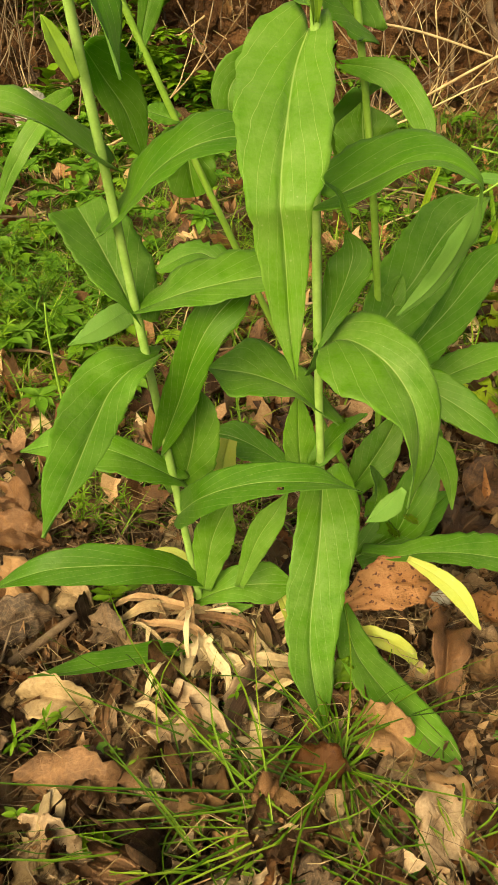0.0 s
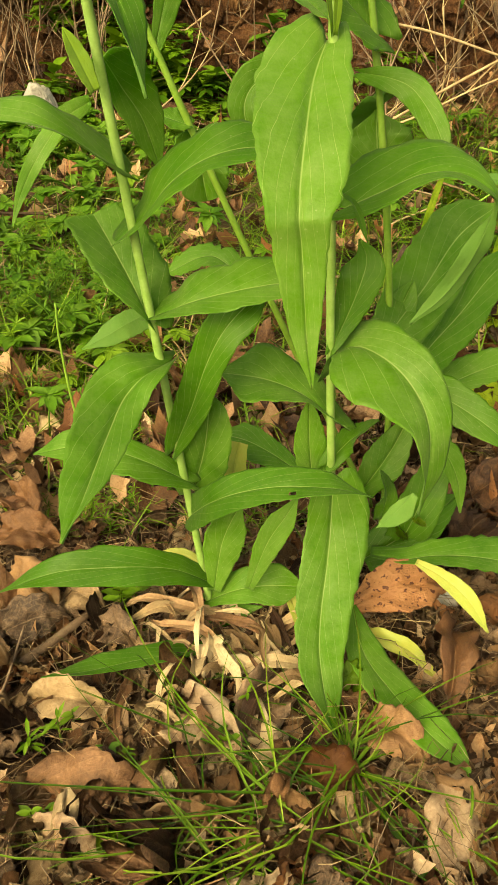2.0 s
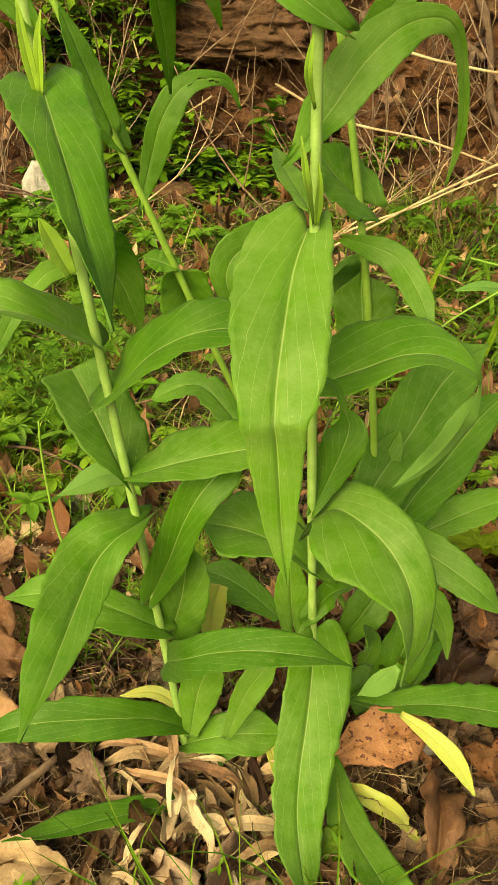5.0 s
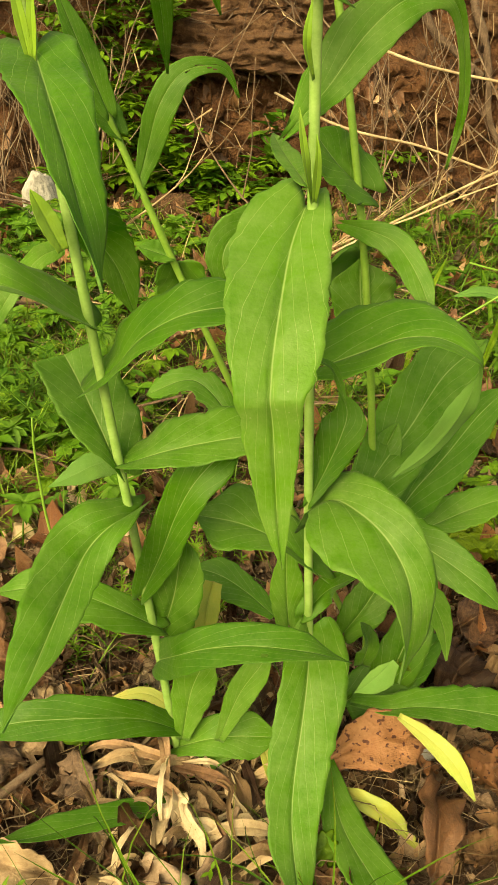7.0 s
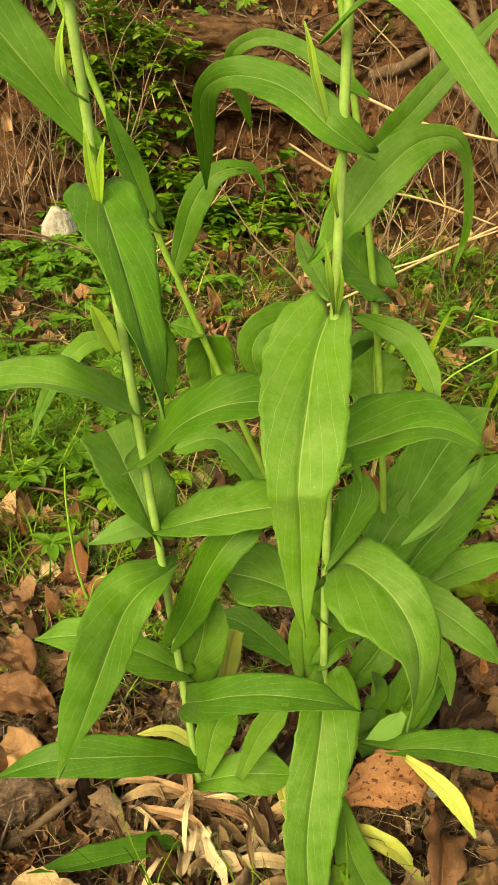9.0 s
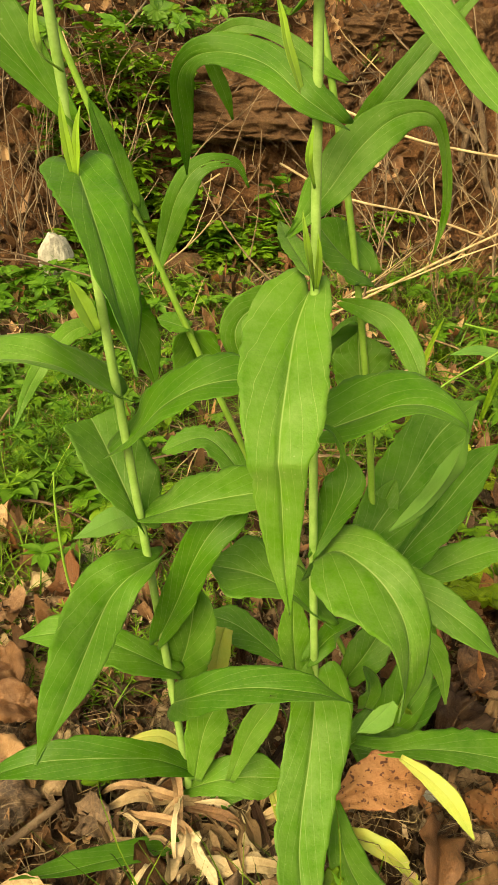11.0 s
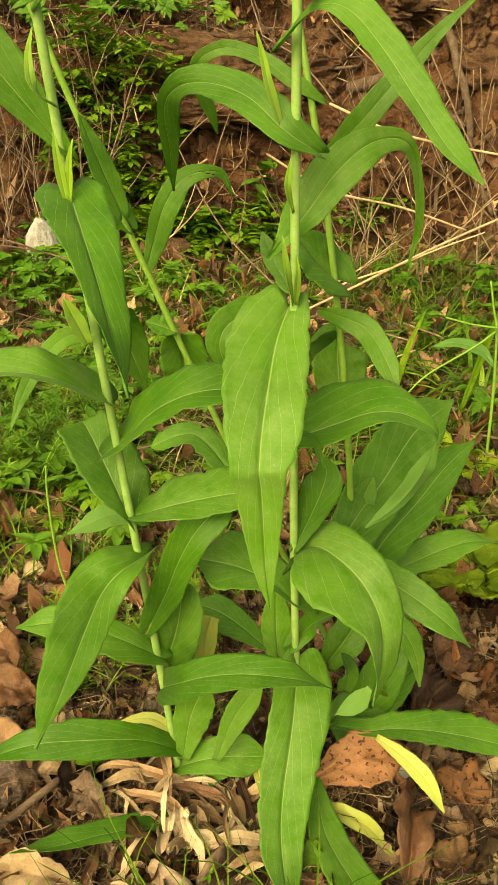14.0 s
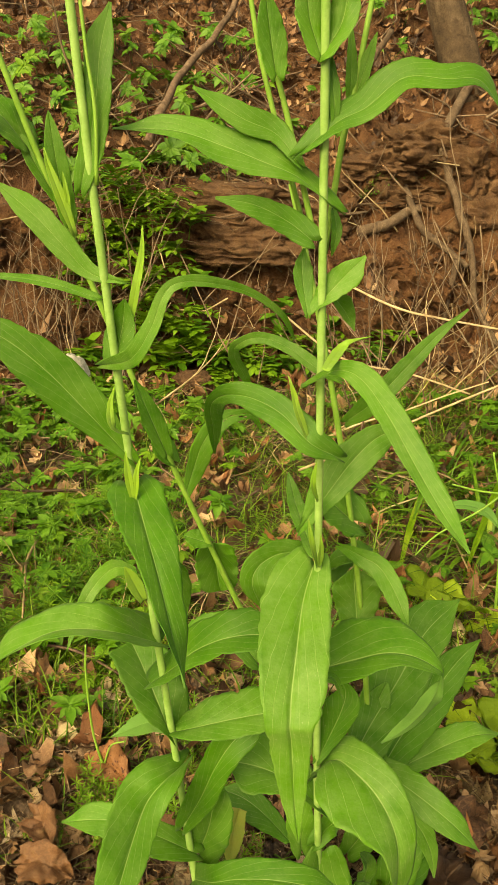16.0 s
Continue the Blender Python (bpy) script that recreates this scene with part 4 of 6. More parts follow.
leaf(plant_b, 0.0094, (0.033, 0.516, 0.87), (0.052, 0.564, 0.879), (0.069, 0.539, 0.893), mats=YOUNG, lobe=0)
leaf(plant_b, 0.0238, (0.018, 0.544, 1.094), (0.03, 0.544, 1.113), (0.034, 0.544, 1.137), base=0.95, tip=4)
leaf(plant_b, 0.0238, (0.017, 0.545, 1.094), (0.008, 0.545, 1.116), (0.005, 0.544, 1.139), base=0.95, tip=4)
leaf(plant_b, 0.022, (-0.014, 0.546, 1.08), (-0.019, 0.546, 1.105), (-0.024, 0.546, 1.132))
leaf(plant_d, 0.0556, (0.094, 0.71, 0.648), (0.073, 0.709, 0.666), (0.053, 0.71, 0.687), base=0.95, widest=0.4, tip=3, lobe=1.0)


def shoot(plant, r0, r1, *pts, mat=stem_pale):
    return part("side_shoot", tube(bmesh.new(), spline(pts, 6), r0, r1, 8, 0.05), mat, plant)


def bud(plant, width, *pts):
    made[0] += 1
    return part("bud_leaf", blade(pts, width, seed=made[0], lobe=0, base=0.5, fold=0.25, rows=12), YOUNG, plant, "yellow-green young leaf in the axil")


leaf(plant_b, 0.027, (-0.022, 0.672, 0.251), (-0.027, 0.665, 0.23), (-0.03, 0.66, 0.205), (-0.033, 0.655, 0.172), mats=YELLOW, lobe=0, base=0.7, face=(0, -0.9, 0.4), label="yellowed leaf hanging at the plant foot")
shoot(plant_b, 0.0027, 0.0020, (0.032, 0.585, 0.951), (0.040, 0.585, 1.033), (0.046, 0.585, 1.066), (0.055, 0.585, 1.135), (0.068, 0.585, 1.22))
shoot(plant_b, 0.0025, 0.0019, (0.020, 0.600, 0.953), (0.004, 0.600, 1.002), (-0.017, 0.600, 1.065), (-0.032, 0.600, 1.12), (-0.050, 0.600, 1.22))
shoot(plant_b, 0.0027, 0.0020, (0.019, 0.570, 0.974), (0.012, 0.570, 0.999), (-0.006, 0.570, 1.059), (-0.019, 0.570, 1.104), (-0.030, 0.57, 1.20))
leaf(plant_b, 0.012, (0.045, 0.585, 1.06), (0.052, 0.582, 1.085), (0.060, 0.580, 1.113), base=0.6)
leaf(plant_b, 0.009, (0.044, 0.585, 1.06), (0.043, 0.582, 1.09), (0.040, 0.580, 1.12), base=0.6)
leaf(plant_b, 0.009, (0.037, 0.58, 0.985), (0.040, 0.575, 0.97), (0.037, 0.575, 0.950), base=0.6)
leaf(plant_b, 0.010, (0.025, 0.556, 1.09), (0.029, 0.552, 1.065), (0.032, 0.552, 1.04), base=0.6)
bud(plant_a, 0.008, (-0.127, 0.550, 0.881), (-0.120, 0.550, 0.918), (-0.114, 0.550, 0.949), (-0.113, 0.550, 0.971))
bud(plant_a, 0.007, (-0.127, 0.545, 0.800), (-0.137, 0.530, 0.810), (-0.139, 0.530, 0.829), (-0.135, 0.530, 0.846))
bud(plant_a, 0.007, (-0.126, 0.550, 0.735), (-0.129, 0.545, 0.765), (-0.130, 0.543, 0.785))
bud(plant_a, 0.006, (-0.124, 0.550, 0.735), (-0.121, 0.545, 0.765), (-0.117, 0.543, 0.780))
bud(plant_b, 0.008, (0.030, 0.575, 0.785), (0.017, 0.568, 0.817), (0.012, 0.568, 0.835), (0.007, 0.568, 0.850))
bud(plant_b, 0.006, (0.040, 0.575, 0.730), (0.034, 0.568, 0.750), (0.036, 0.568, 0.772))
bud(plant_b, 0.007, (0.045, 0.585, 0.655), (0.038, 0.570, 0.685), (0.032, 0.568, 0.715))
bud(plant_b, 0.006, (0.047, 0.585, 0.655), (0.046, 0.570, 0.685), (0.044, 0.568, 0.700))
shoot(plant_a, 0.0016, 0.0012, (-0.143, 0.530, 1.000), (-0.141, 0.525, 1.049), (-0.146, 0.525, 1.091), (-0.152, 0.525, 1.16))
leaf(plant_c, 0.024, (-0.228, 0.780, 0.955), (-0.236, 0.775, 1.005), (-0.243, 0.775, 1.063), base=0.8, widest=0.5)
leaf(plant_c, 0.020, (-0.240, 0.780, 0.978), (-0.258, 0.775, 1.010), (-0.277, 0.775, 1.045), base=0.8, widest=0.5)
bud(plant_c, 0.012, (-0.220, 0.770, 0.940), (-0.232, 0.765, 0.979), (-0.243, 0.765, 1.010), (-0.247, 0.765, 1.028))
bud(plant_c, 0.006, (-0.225, 0.770, 0.960), (-0.226, 0.765, 0.985), (-0.229, 0.765, 1.005))
leaf(plant_c, 0.045, (-0.270, 0.775, 1.035), (-0.290, 0.765, 1.060), (-0.330, 0.760, 1.075), base=0.9, tip=3)
leaf(plant_a, 0.0145, (-0.121, 0.566, 0.622), (-0.128, 0.563, 0.640), (-0.137, 0.560, 0.662), mats=YOUNG, lobe=0, base=0.6, tip=2.4, widest=0.45, fold=0.3, label="small pale young leaf clasping the stem")
leaf(plant_d, 0.060, (0.101, 0.714, 0.590), (0.100, 0.738, 0.575), (0.098, 0.765, 0.548), (0.096, 0.785, 0.510), lobe=0.8, base=0.9, widest=0.3, tip=2.2, face=(-0.1, -0.7, 0.7))
leaf(plant_c, 0.058, (-0.070, 0.834, 0.540), (-0.067, 0.838, 0.515), (-0.064, 0.838, 0.490), (-0.060, 0.838, 0.466), lobe=0.2, base=0.85, widest=0.4, tip=7, fold=0.4, face=(0.05, -0.92, 0.38))
leaf(plant_d, 0.056, (0.160, 0.690, 0.060), (0.181, 0.685, 0.105), (0.197, 0.695, 0.150), (0.212, 0.710, 0.190), (0.224, 0.722, 0.232), lobe=0, base=0.5, face=(-0.1, -0.9, 0.4))
leaf(plant_d, 0.044, (0.118, 0.680, 0.352), (0.131, 0.688, 0.378), (0.142, 0.700, 0.398), (0.155, 0.712, 0.425), lobe=0.3, base=0.6, face=(-0.1, -0.9, 0.4))
leaf(plant_d, 0.046, (0.118, 0.660, 0.195), (0.135, 0.665, 0.223), (0.152, 0.680, 0.245), (0.166, 0.690, 0.276), lobe=0.3, base=0.6, face=(-0.1, -0.9, 0.4))
leaf(plant_a, 0.016, (-0.055, 0.64, 0.085), (-0.095, 0.66, 0.095), (-0.14, 0.67, 0.075), mats=YELLOW, lobe=0, base=0.6, label="narrow yellow-green leaf at the plant foot")


# ---- fallen leaves ----
def fallen(seed, size=0.09, lobes=5, deep=0.3, curl=0.25, slim=0.75, n=44, rings=6, thick=True, crumple=1.0):
    """A dry fallen leaf lying about the origin: lobed outline, ribs, curled edges, a stalk."""
    rng = random.Random(seed)
    bm = bmesh.new()
    lay = bm.loops.layers.uv.new("UVMap")
    ph = rng.uniform(0, 6)
    cx, cy, tw = rng.uniform(-1, 1) * curl, rng.uniform(0.2, 1) * curl, rng.uniform(-1, 1) * curl
    off = Vector((rng.uniform(0, 50), rng.uniform(0, 50), 0))

    tears = [(rng.uniform(0, 6.28), rng.uniform(0.06, 0.22), rng.uniform(0.25, 0.75)) for _ in range(rng.randrange(1, 4))]
    rolls = [(rng.uniform(0, 6.28), rng.uniform(0.5, 1.1), rng.uniform(-0.6, 1.3) * curl * 2) for _ in range(3)]
    crease = rng.uniform(0.05, 0.5) * crumple

    def surf(r, a):
        out = 1 - deep * (0.5 + 0.5 * math.cos(lobes * a + ph)) ** 1.5 * (0.6 + 0.4 * math.sin(a * 3 + ph))
        out *= 1 + 0.22 * noise.noise(Vector((math.cos(a) * 2, math.sin(a) * 2, seed))) + 0.10 * noise.noise(Vector((math.cos(a) * 6, math.sin(a) * 6, seed))) + 0.08 * noise.noise(Vector((math.cos(a) * 17, math.sin(a) * 17, seed)))
        for at, wide, cut in tears:
            gap = abs((a - at + math.pi) % (2 * math.pi) - math.pi)
            out *= 1 - cut * max(0.0, 1 - gap / wide)
        out += 0.16 * math.exp(-((a - math.pi / 2) / 0.35) ** 2)
        x, y = r * out * math.cos(a) * slim, r * out * math.sin(a)
        z = cx * x * x * 1.6 + cy * y * y * 1.2 + tw * x * y + crumple * 0.34 * noise.fractal(Vector((x * 1.9, y * 1.9, 0)) + off, 0.75, 2.3, 4) * (0.35 + r)
        z += crumple * (0.20 * abs(noise.noise(Vector((x * 3.1, y * 3.1, 2)) + off)) + 0.10 * abs(noise.noise(Vector((x * 7.5, y * 7.5, 5)) + off)))
        z += crease * abs(x) ** 0.8
        for at, wide, up in rolls:
            gap = abs((a - at + math.pi) % (2 * math.pi) - math.pi)
            z += up * max(0.0, 1 - (gap / wide) ** 2) * max(0.0, r - 0.5) ** 2 * 3
            x *= 1 - 0.35 * abs(up) * max(0.0, 1 - (gap / wide) ** 2) * max(0.0, r - 0.5)
        return Vector((x, y, z)) * size * 0.5, (0.5 + 0.5 * x, 0.5 + 0.5 * y)
    grid = [[(bm.verts.new(p), w) for p, w in (surf((i + 1) / rings, 2 * math.pi * k / n) for k in range(n))] for i in range(rings)]
    p, w = surf(0.0, 0.0)
    mid = (bm.verts.new(p), w)

    def face(*vs):
        f = bm.faces.new([v for v, _ in vs])
        f.smooth = True
        for lp, (_, q) in zip(f.loops, vs):
            lp[lay].uv = q
    for k in range(n):
        j = (k + 1) % n
        face(mid, grid[0][k], grid[0][j])
        for i in range(rings - 1):
            face(grid[i][k], grid[i + 1][k], grid[i + 1][j], grid[i][j])
    if thick:
        bmesh.ops.solidify(bm, geom=bm.faces[:], thickness=0.0006)
    return bm


def stalk(size=0.09):
    bm = bmesh.new()
    q = Vector((0, -size * 0.45, 0.002))
    tube(bm, spline([q, q + Vector((size * 0.05, -size * 0.2, 0.004)), q + Vector((size * 0.12, -size * 0.4, 0.008))], 3), size * 0.012, size * 0.008, 5)
    return bm


kinds = []
for i in range(20):
    bm = fallen(100 + i, 0.09, (3, 5, 2, 5, 4, 6)[i % 6], (0.25, 0.42, 0.12, 0.35, 0.2, 0.3)[i % 6], (0.3, 0.5, 0.8, 0.4)[i % 4] * (0.35 if i > 11 else 1.0), (0.8, 0.9, 0.6, 0.85)[i % 4], crumple=0.45 if i > 11 else 1.0)
    me = bpy.data.meshes.new("dead_leaf")
    bm.to_mesh(me)
    bm.free()
    me.materials.append((litter_brown, litter_grey, litter_brown, litter_tan, litter_grey)[i % 5])
    kinds.append(me)
stalk_mesh = bpy.data.meshes.new("stalk")
bm = stalk()
bm.to_mesh(stalk_mesh)
bm.free()
stalk_mesh.materials.append(litter_brown)
WORDS = {"fallen_leaf_brown": "curled brown dead leaf lying in the litter", "fallen_leaf_grey": "grey-brown decaying dead leaf lying in the litter",
         "fallen_leaf_tan": "pale tan dry dead leaf lying in the litter", "fallen_leaf_spotted": "rust-brown dead leaf with dark red spots", "fallen_leaf_old": "dark red-brown dead leaf curled in the litter"}


def dead_leaf(x, y, size=1.0, turn=0.0, tilt=0.0, roll=0.0, kind=0, lift=0.006, mat=None):
    me = kinds[kind]
    ob = new("dead_leaf", me if mat is None else me.copy())
    if mat is not None:
        ob.data.materials.clear()
        ob.data.materials.append(mat)
    ob.matrix_world = pose(x, y, height(x, y) + lift, tilt, roll, turn) @ Matrix.Diagonal((size, size, size, 1))
    new("stalk", stalk_mesh).parent = ob
    return tagged(ob, WORDS[ob.data.materials[0].name], "dead leaf", "fallen leaves")


def clear(x, y):
    """False where a green leaf lies on the ground and keeps the litter under it flat."""
    for (ax, ay), (bx, by) in (((0.109, 0.60), (0.205, 0.39)), ((-0.03, 0.57), (-0.225, 0.49)), ((0.08, 0.63), (0.075, 0.41))):
        u = min(max(((x - ax) * (bx - ax) + (y - ay) * (by - ay)) / ((bx - ax) ** 2 + (by - ay) ** 2), 0), 1)
        if math.hypot(x - ax - u * (bx - ax), y - ay - u * (by - ay)) < 0.034:
            return False
    return True


rng = random.Random(4)
for k in range(250):
    y = 0.20 + 1.15 * rng.random() ** 1.5
    x = 0.02 + rng.uniform(-1, 1) * (0.22 + 0.36 * y)
    if not clear(x, y):
        continue
    dead_leaf(x, y, rng.uniform(0.3, 0.85), rng.uniform(0, 360), rng.uniform(-30, 30), rng.uniform(-30, 30), rng.randrange(20), rng.uniform(0.006, 0.026))
# those that stand out: broad dry leaves with a rib, curled along it
def dry_leaf(width, *points, mat=litter_brown, seed=1, **shape):
    ob = part("dead_leaf", blade(points, width, seed=seed, lobe=0, rows=26, **{"wave": 0.28, "fold": 0.3, "base": 0.35, "widest": 0.45, "tip": 1.7, "tooth": 0.15, "ragged": 2.4, "crumple": 0.16, **shape}), (mat, mat))
    a, b = Vector(points[0]), Vector(points[0]) - Vector(points[1])
    part("stalk", tube(bmesh.new(), [a, a + b * 0.25, a + b * 0.5 - Vector((0, 0, 0.006))], 0.0011, 0.0007, 5), mat, ob)
    return tagged(ob, WORDS[mat.name], "dead leaf", "fallen leaves")


dry_leaf(0.084, (-0.238, 0.376, 0.045), (-0.180, 0.374, 0.060), (-0.120, 0.362, 0.060), (-0.068, 0.350, 0.046), seed=1, fold=0.12, tip=2.2)
dry_leaf(0.088, (0.205, 0.392, 0.085), (0.188, 0.345, 0.096), (0.172, 0.300, 0.092), (0.160, 0.262, 0.080), seed=2, mat=litter_grey, fold=0.1, tip=2.4, wave=0.1)
dry_leaf(0.062, (-0.088, 0.480, 0.045), (-0.058, 0.446, 0.072), (-0.038, 0.410, 0.066), (-0.032, 0.378, 0.046), seed=3, mat=litter_grey, fold=0.6, wave=0.35)
dry_leaf(0.054, (0.026, 0.505, 0.050), (0.006, 0.470, 0.074), (-0.004, 0.435, 0.070), (-0.012, 0.402, 0.050), seed=4, mat=litter_grey, fold=0.5, wave=0.4)
dry_leaf(0.040, (-0.112, 0.448, 0.040), (-0.084, 0.420, 0.058), (-0.060, 0.392, 0.045), seed=5, mat=litter_grey, fold=0.7, wave=0.3)
dry_leaf(0.044, (-0.240, 0.492, 0.040), (-0.208, 0.478, 0.066), (-0.180, 0.474, 0.062), (-0.160, 0.478, 0.042), seed=6, mat=litter_tan, fold=0.75, wave=0.15)
dry_leaf(0.056, (-0.255, 0.648, 0.035), (-0.222, 0.634, 0.056), (-0.184, 0.616, 0.050), seed=7, mat=litter_tan, fold=0.4)
dry_leaf(0.044, (-0.188, 0.594, 0.040), (-0.164, 0.580, 0.056), (-0.138, 0.562, 0.048), seed=8, mat=litter_grey, fold=0.4)
dry_leaf(0.062, (0.108, 0.592, 0.078), (0.145, 0.598, 0.100), (0.190, 0.608, 0.102), (0.232, 0.628, 0.084), seed=9, mat=litter_spot, fold=0.12, wave=0.08, tooth=0.1)
dry_leaf(0.042, (0.218, 0.572, 0.062), (0.208, 0.535, 0.100), (0.202, 0.500, 0.102), (0.192, 0.460, 0.070), seed=10, mat=litter_old, fold=0.65, wave=0.25)
dry_leaf(0.058, (-0.315, 0.660, 0.040), (-0.275, 0.640, 0.062), (-0.236, 0.612, 0.044), seed=11, mat=litter_old, fold=0.7, crumple=0.3)
dry_leaf(0.054, (-0.305, 0.576, 0.038), (-0.262, 0.590, 0.058), (-0.222, 0.604, 0.040), seed=12, mat=litter_grey, fold=0.5)
dry_leaf(0.044, (0.102, 0.438, 0.085), (0.130, 0.412, 0.102), (0.156, 0.392, 0.088), seed=13, mat=litter_old, fold=0.5)
dry_leaf(0.050, (-0.205, 0.345, 0.045), (-0.168, 0.328, 0.062), (-0.132, 0.318, 0.045), seed=14, mat=litter_grey, fold=0.6)
dry_leaf(0.046, (-0.112, 0.330, 0.045), (-0.084, 0.342, 0.062), (-0.050, 0.350, 0.045), seed=15, fold=0.5)
dry_leaf(0.050, (0.000, 0.300, 0.060), (0.030, 0.312, 0.080), (0.062, 0.322, 0.068), seed=16, mat=litter_tan, fold=0.5)
dry_leaf(0.046, (-0.170, 0.412, 0.040), (-0.145, 0.398, 0.056), (-0.115, 0.390, 0.042), seed=17, fold=0.5)
dry_leaf(0.054, (-0.345, 0.745, 0.045), (-0.305, 0.735, 0.066), (-0.258, 0.728, 0.046), seed=18, mat=litter_old, fold=0.6, crumple=0.3)
dry_leaf(0.050, (-0.350, 0.830, 0.045), (-0.325, 0.800, 0.070), (-0.300, 0.770, 0.050), seed=19, mat=litter_old, fold=0.6, crumple=0.3)
dry_leaf(0.070, (0.255, 0.700, 0.050), (0.282, 0.735, 0.072), (0.310, 0.775, 0.052), seed=20, mat=litter_old, fold=0.6, crumple=0.3)
dry_leaf(0.060, (0.300, 0.830, 0.045), (0.340, 0.845, 0.066), (0.380, 0.870, 0.050), seed=21, fold=0.4)
dry_leaf(0.060, (-0.215, 0.905, 0.050), (-0.250, 0.925, 0.070), (-0.290, 0.935, 0.050), seed=22, mat=litter_spot, fold=0.4)


def scatter(name, n, place, shapes, mats, label, category, seed, smin, smax, tilt=30):
    """Many small uncountable bits joined into one mesh."""
    rng = random.Random(seed)
    base = []
    for me in shapes:
        co = np.empty(len(me.vertices) * 3)
        me.vertices.foreach_get("co", co)
        uv = np.zeros(len(me.loops) * 2)
        if me.uv_layers:
            me.uv_layers[0].data.foreach_get("uv", uv)
        base.append((co.reshape(-1, 3), [tuple(p.vertices) for p in me.polygons], uv))
    vs, fs, uvs, mi, k = [], [], [], [], 0
    for _ in range(n):
        w = rng.randrange(len(base))
        co, pf, uv = base[w]
        m = place(rng) @ pose(0, 0, 0, rng.uniform(-tilt, tilt), rng.uniform(-tilt, tilt), rng.uniform(0, 360))
        a = np.array(m.to_3x3()) * rng.uniform(smin, smax)
        vs.append(co @ a.T + np.array(m.translation))
        fs += [tuple(i + k for i in f) for f in pf]
        mi += [w % len(mats)] * len(pf)
        uvs.append(uv)
        k += len(co)
    me = bpy.data.meshes.new(name)
    me.from_pydata(np.concatenate(vs).tolist(), [], fs)
    for m in mats:
        me.materials.append(m)
    me.polygons.foreach_set("material_index", mi)
    me.polygons.foreach_set("use_smooth", [True] * len(fs))
    me.uv_layers.new(name="UVMap").data.foreach_set("uv", np.concatenate(uvs))
    return tagged(new(name, me), label, category, kind="stuff")


def simple_leaf(bm, m, w, l, bend=0.25, mat=0):
    """A small pointed leaf of six faces along +y."""
    lay = bm.loops.layers.uv.verify()
    pts = []
    for s, g in ((0, 0.08), (0.3, 0.85), (0.62, 0.8), (1, 0.03)):
        z = bend * l * (s - 1.2 * s * s)
        pts.append([(bm.verts.new(m @ Vector((c * w * g * 0.5, s * l, z + abs(c) * w * 0.12))), (0.5 + c * 0.5, s)) for c in (-1, 0, 1)])
    for i in range(3):
        for j in range(2):
            q = (pts[i][j], pts[i][j + 1], pts[i + 1][j + 1], pts[i + 1][j])
            f = bm.faces.new([v for v, _ in q])
            f.smooth, f.material_index = True, mat
            for lp, (_, uv) in zip(f.loops, q):
                lp[lay].uv = uv


def mesh_of(bm, name):
    me = bpy.data.meshes.new(name)
    bm.to_mesh(me)
    bm.free()
    return me


flakes = [mesh_of(fallen(500 + i, 0.085, 2 + i % 4, 0.15 + 0.05 * (i % 4), 0.5 + 0.3 * (i % 3), 0.55 + 0.1 * (i % 4), 15, 2, False), "flake") for i in range(10)]


def near_spot(rng):
    while True:
        y = 0.18 + 1.5 * rng.random() ** 1.4
        x = 0.02 + rng.uniform(-1, 1) * (0.24 + 0.38 * y)
        if clear(x, y):
            break
    return pose(x, y, height(x, y) + rng.uniform(-0.004, 0.022))


def flat_spot(x0, x1, y0, y1, lift=0.01):
    def go(rng):
        x = rng.uniform(x0, x1)
        y = rng.uniform(y0, y1)
        return pose(x, y, height(x, y) + lift)
    return go


def bank_spot(x0, x1, s0, s1, lift=0.01):
    def go(rng):
        x, s = rng.uniform(x0, x1), rng.uniform(s0, s1)
        p = bank_point(x, s)
        return pose(p.x, p.y - lift, p.z + lift, 35 if s > 1 else 60)
    return go


scatter("leaf_litter", 620, near_spot, kinds, (litter_brown, litter_grey, litter_tan, litter_old, litter_spot), "thick layer of curled brown and tan dead leaves", "leaf litter", 10, 0.30, 0.85, 42)
scatter("leaf_litter", 2100, flat_spot(-1.6, 1.9, 0.8, 3.1, 0.028), flakes, (litter_brown, litter_old, litter_spot, litter_brown, litter_old), "brown dead leaves strewn over the soil", "leaf litter", 11, 0.35, 0.85)
scatter("crumbled_litter", 6500, flat_spot(-0.6, 0.7, 0.15, 1.2, 0.006), flakes, (litter_old, litter_brown, litter_old, litter_grey), "crumbled bits of dead leaf between larger leaves", "leaf litter", 12, 0.10, 0.38, 45)
scatter("slope_litter", 4600, bank_spot(-2.4, 2.4, 1.02, 3.2), flakes, (litter_old, litter_brown, litter_old, litter_old), "dead leaves covering the slope above the bank", "leaf litter", 13, 0.3, 0.75, 35)
sticks, hairs = [], []
for i in range(5):
    r2 = random.Random(50 + i)
    ln = [Vector((0.012 * r2.uniform(-1, 1), -0.07 + 0.035 * k, 0.006 * r2.uniform(-1, 1))) for k in range(5)]
    sticks.append(mesh_of(tube(bmesh.new(), ln, 0.0011, 0.0006, 5), "bit"))
    hairs.append(mesh_of(tube(bmesh.new(), [q + Vector((0.02 * math.sin(i + 1.3 * j), 0, 0.008 * math.cos(2.1 * j + i))) for j, q in enumerate(ln)], 0.0006, 0.0003, 4), "hair"))
scatter("fine_twig_litter", 1500, flat_spot(-0.42, 0.45, 0.18, 0.95, 0.026), hairs, (twig_bark, straw, root_bark, twig_bark, straw), "hair-thin dry stems and leaf ribs over the litter", "twigs", 64, 0.3, 1.0, 22)
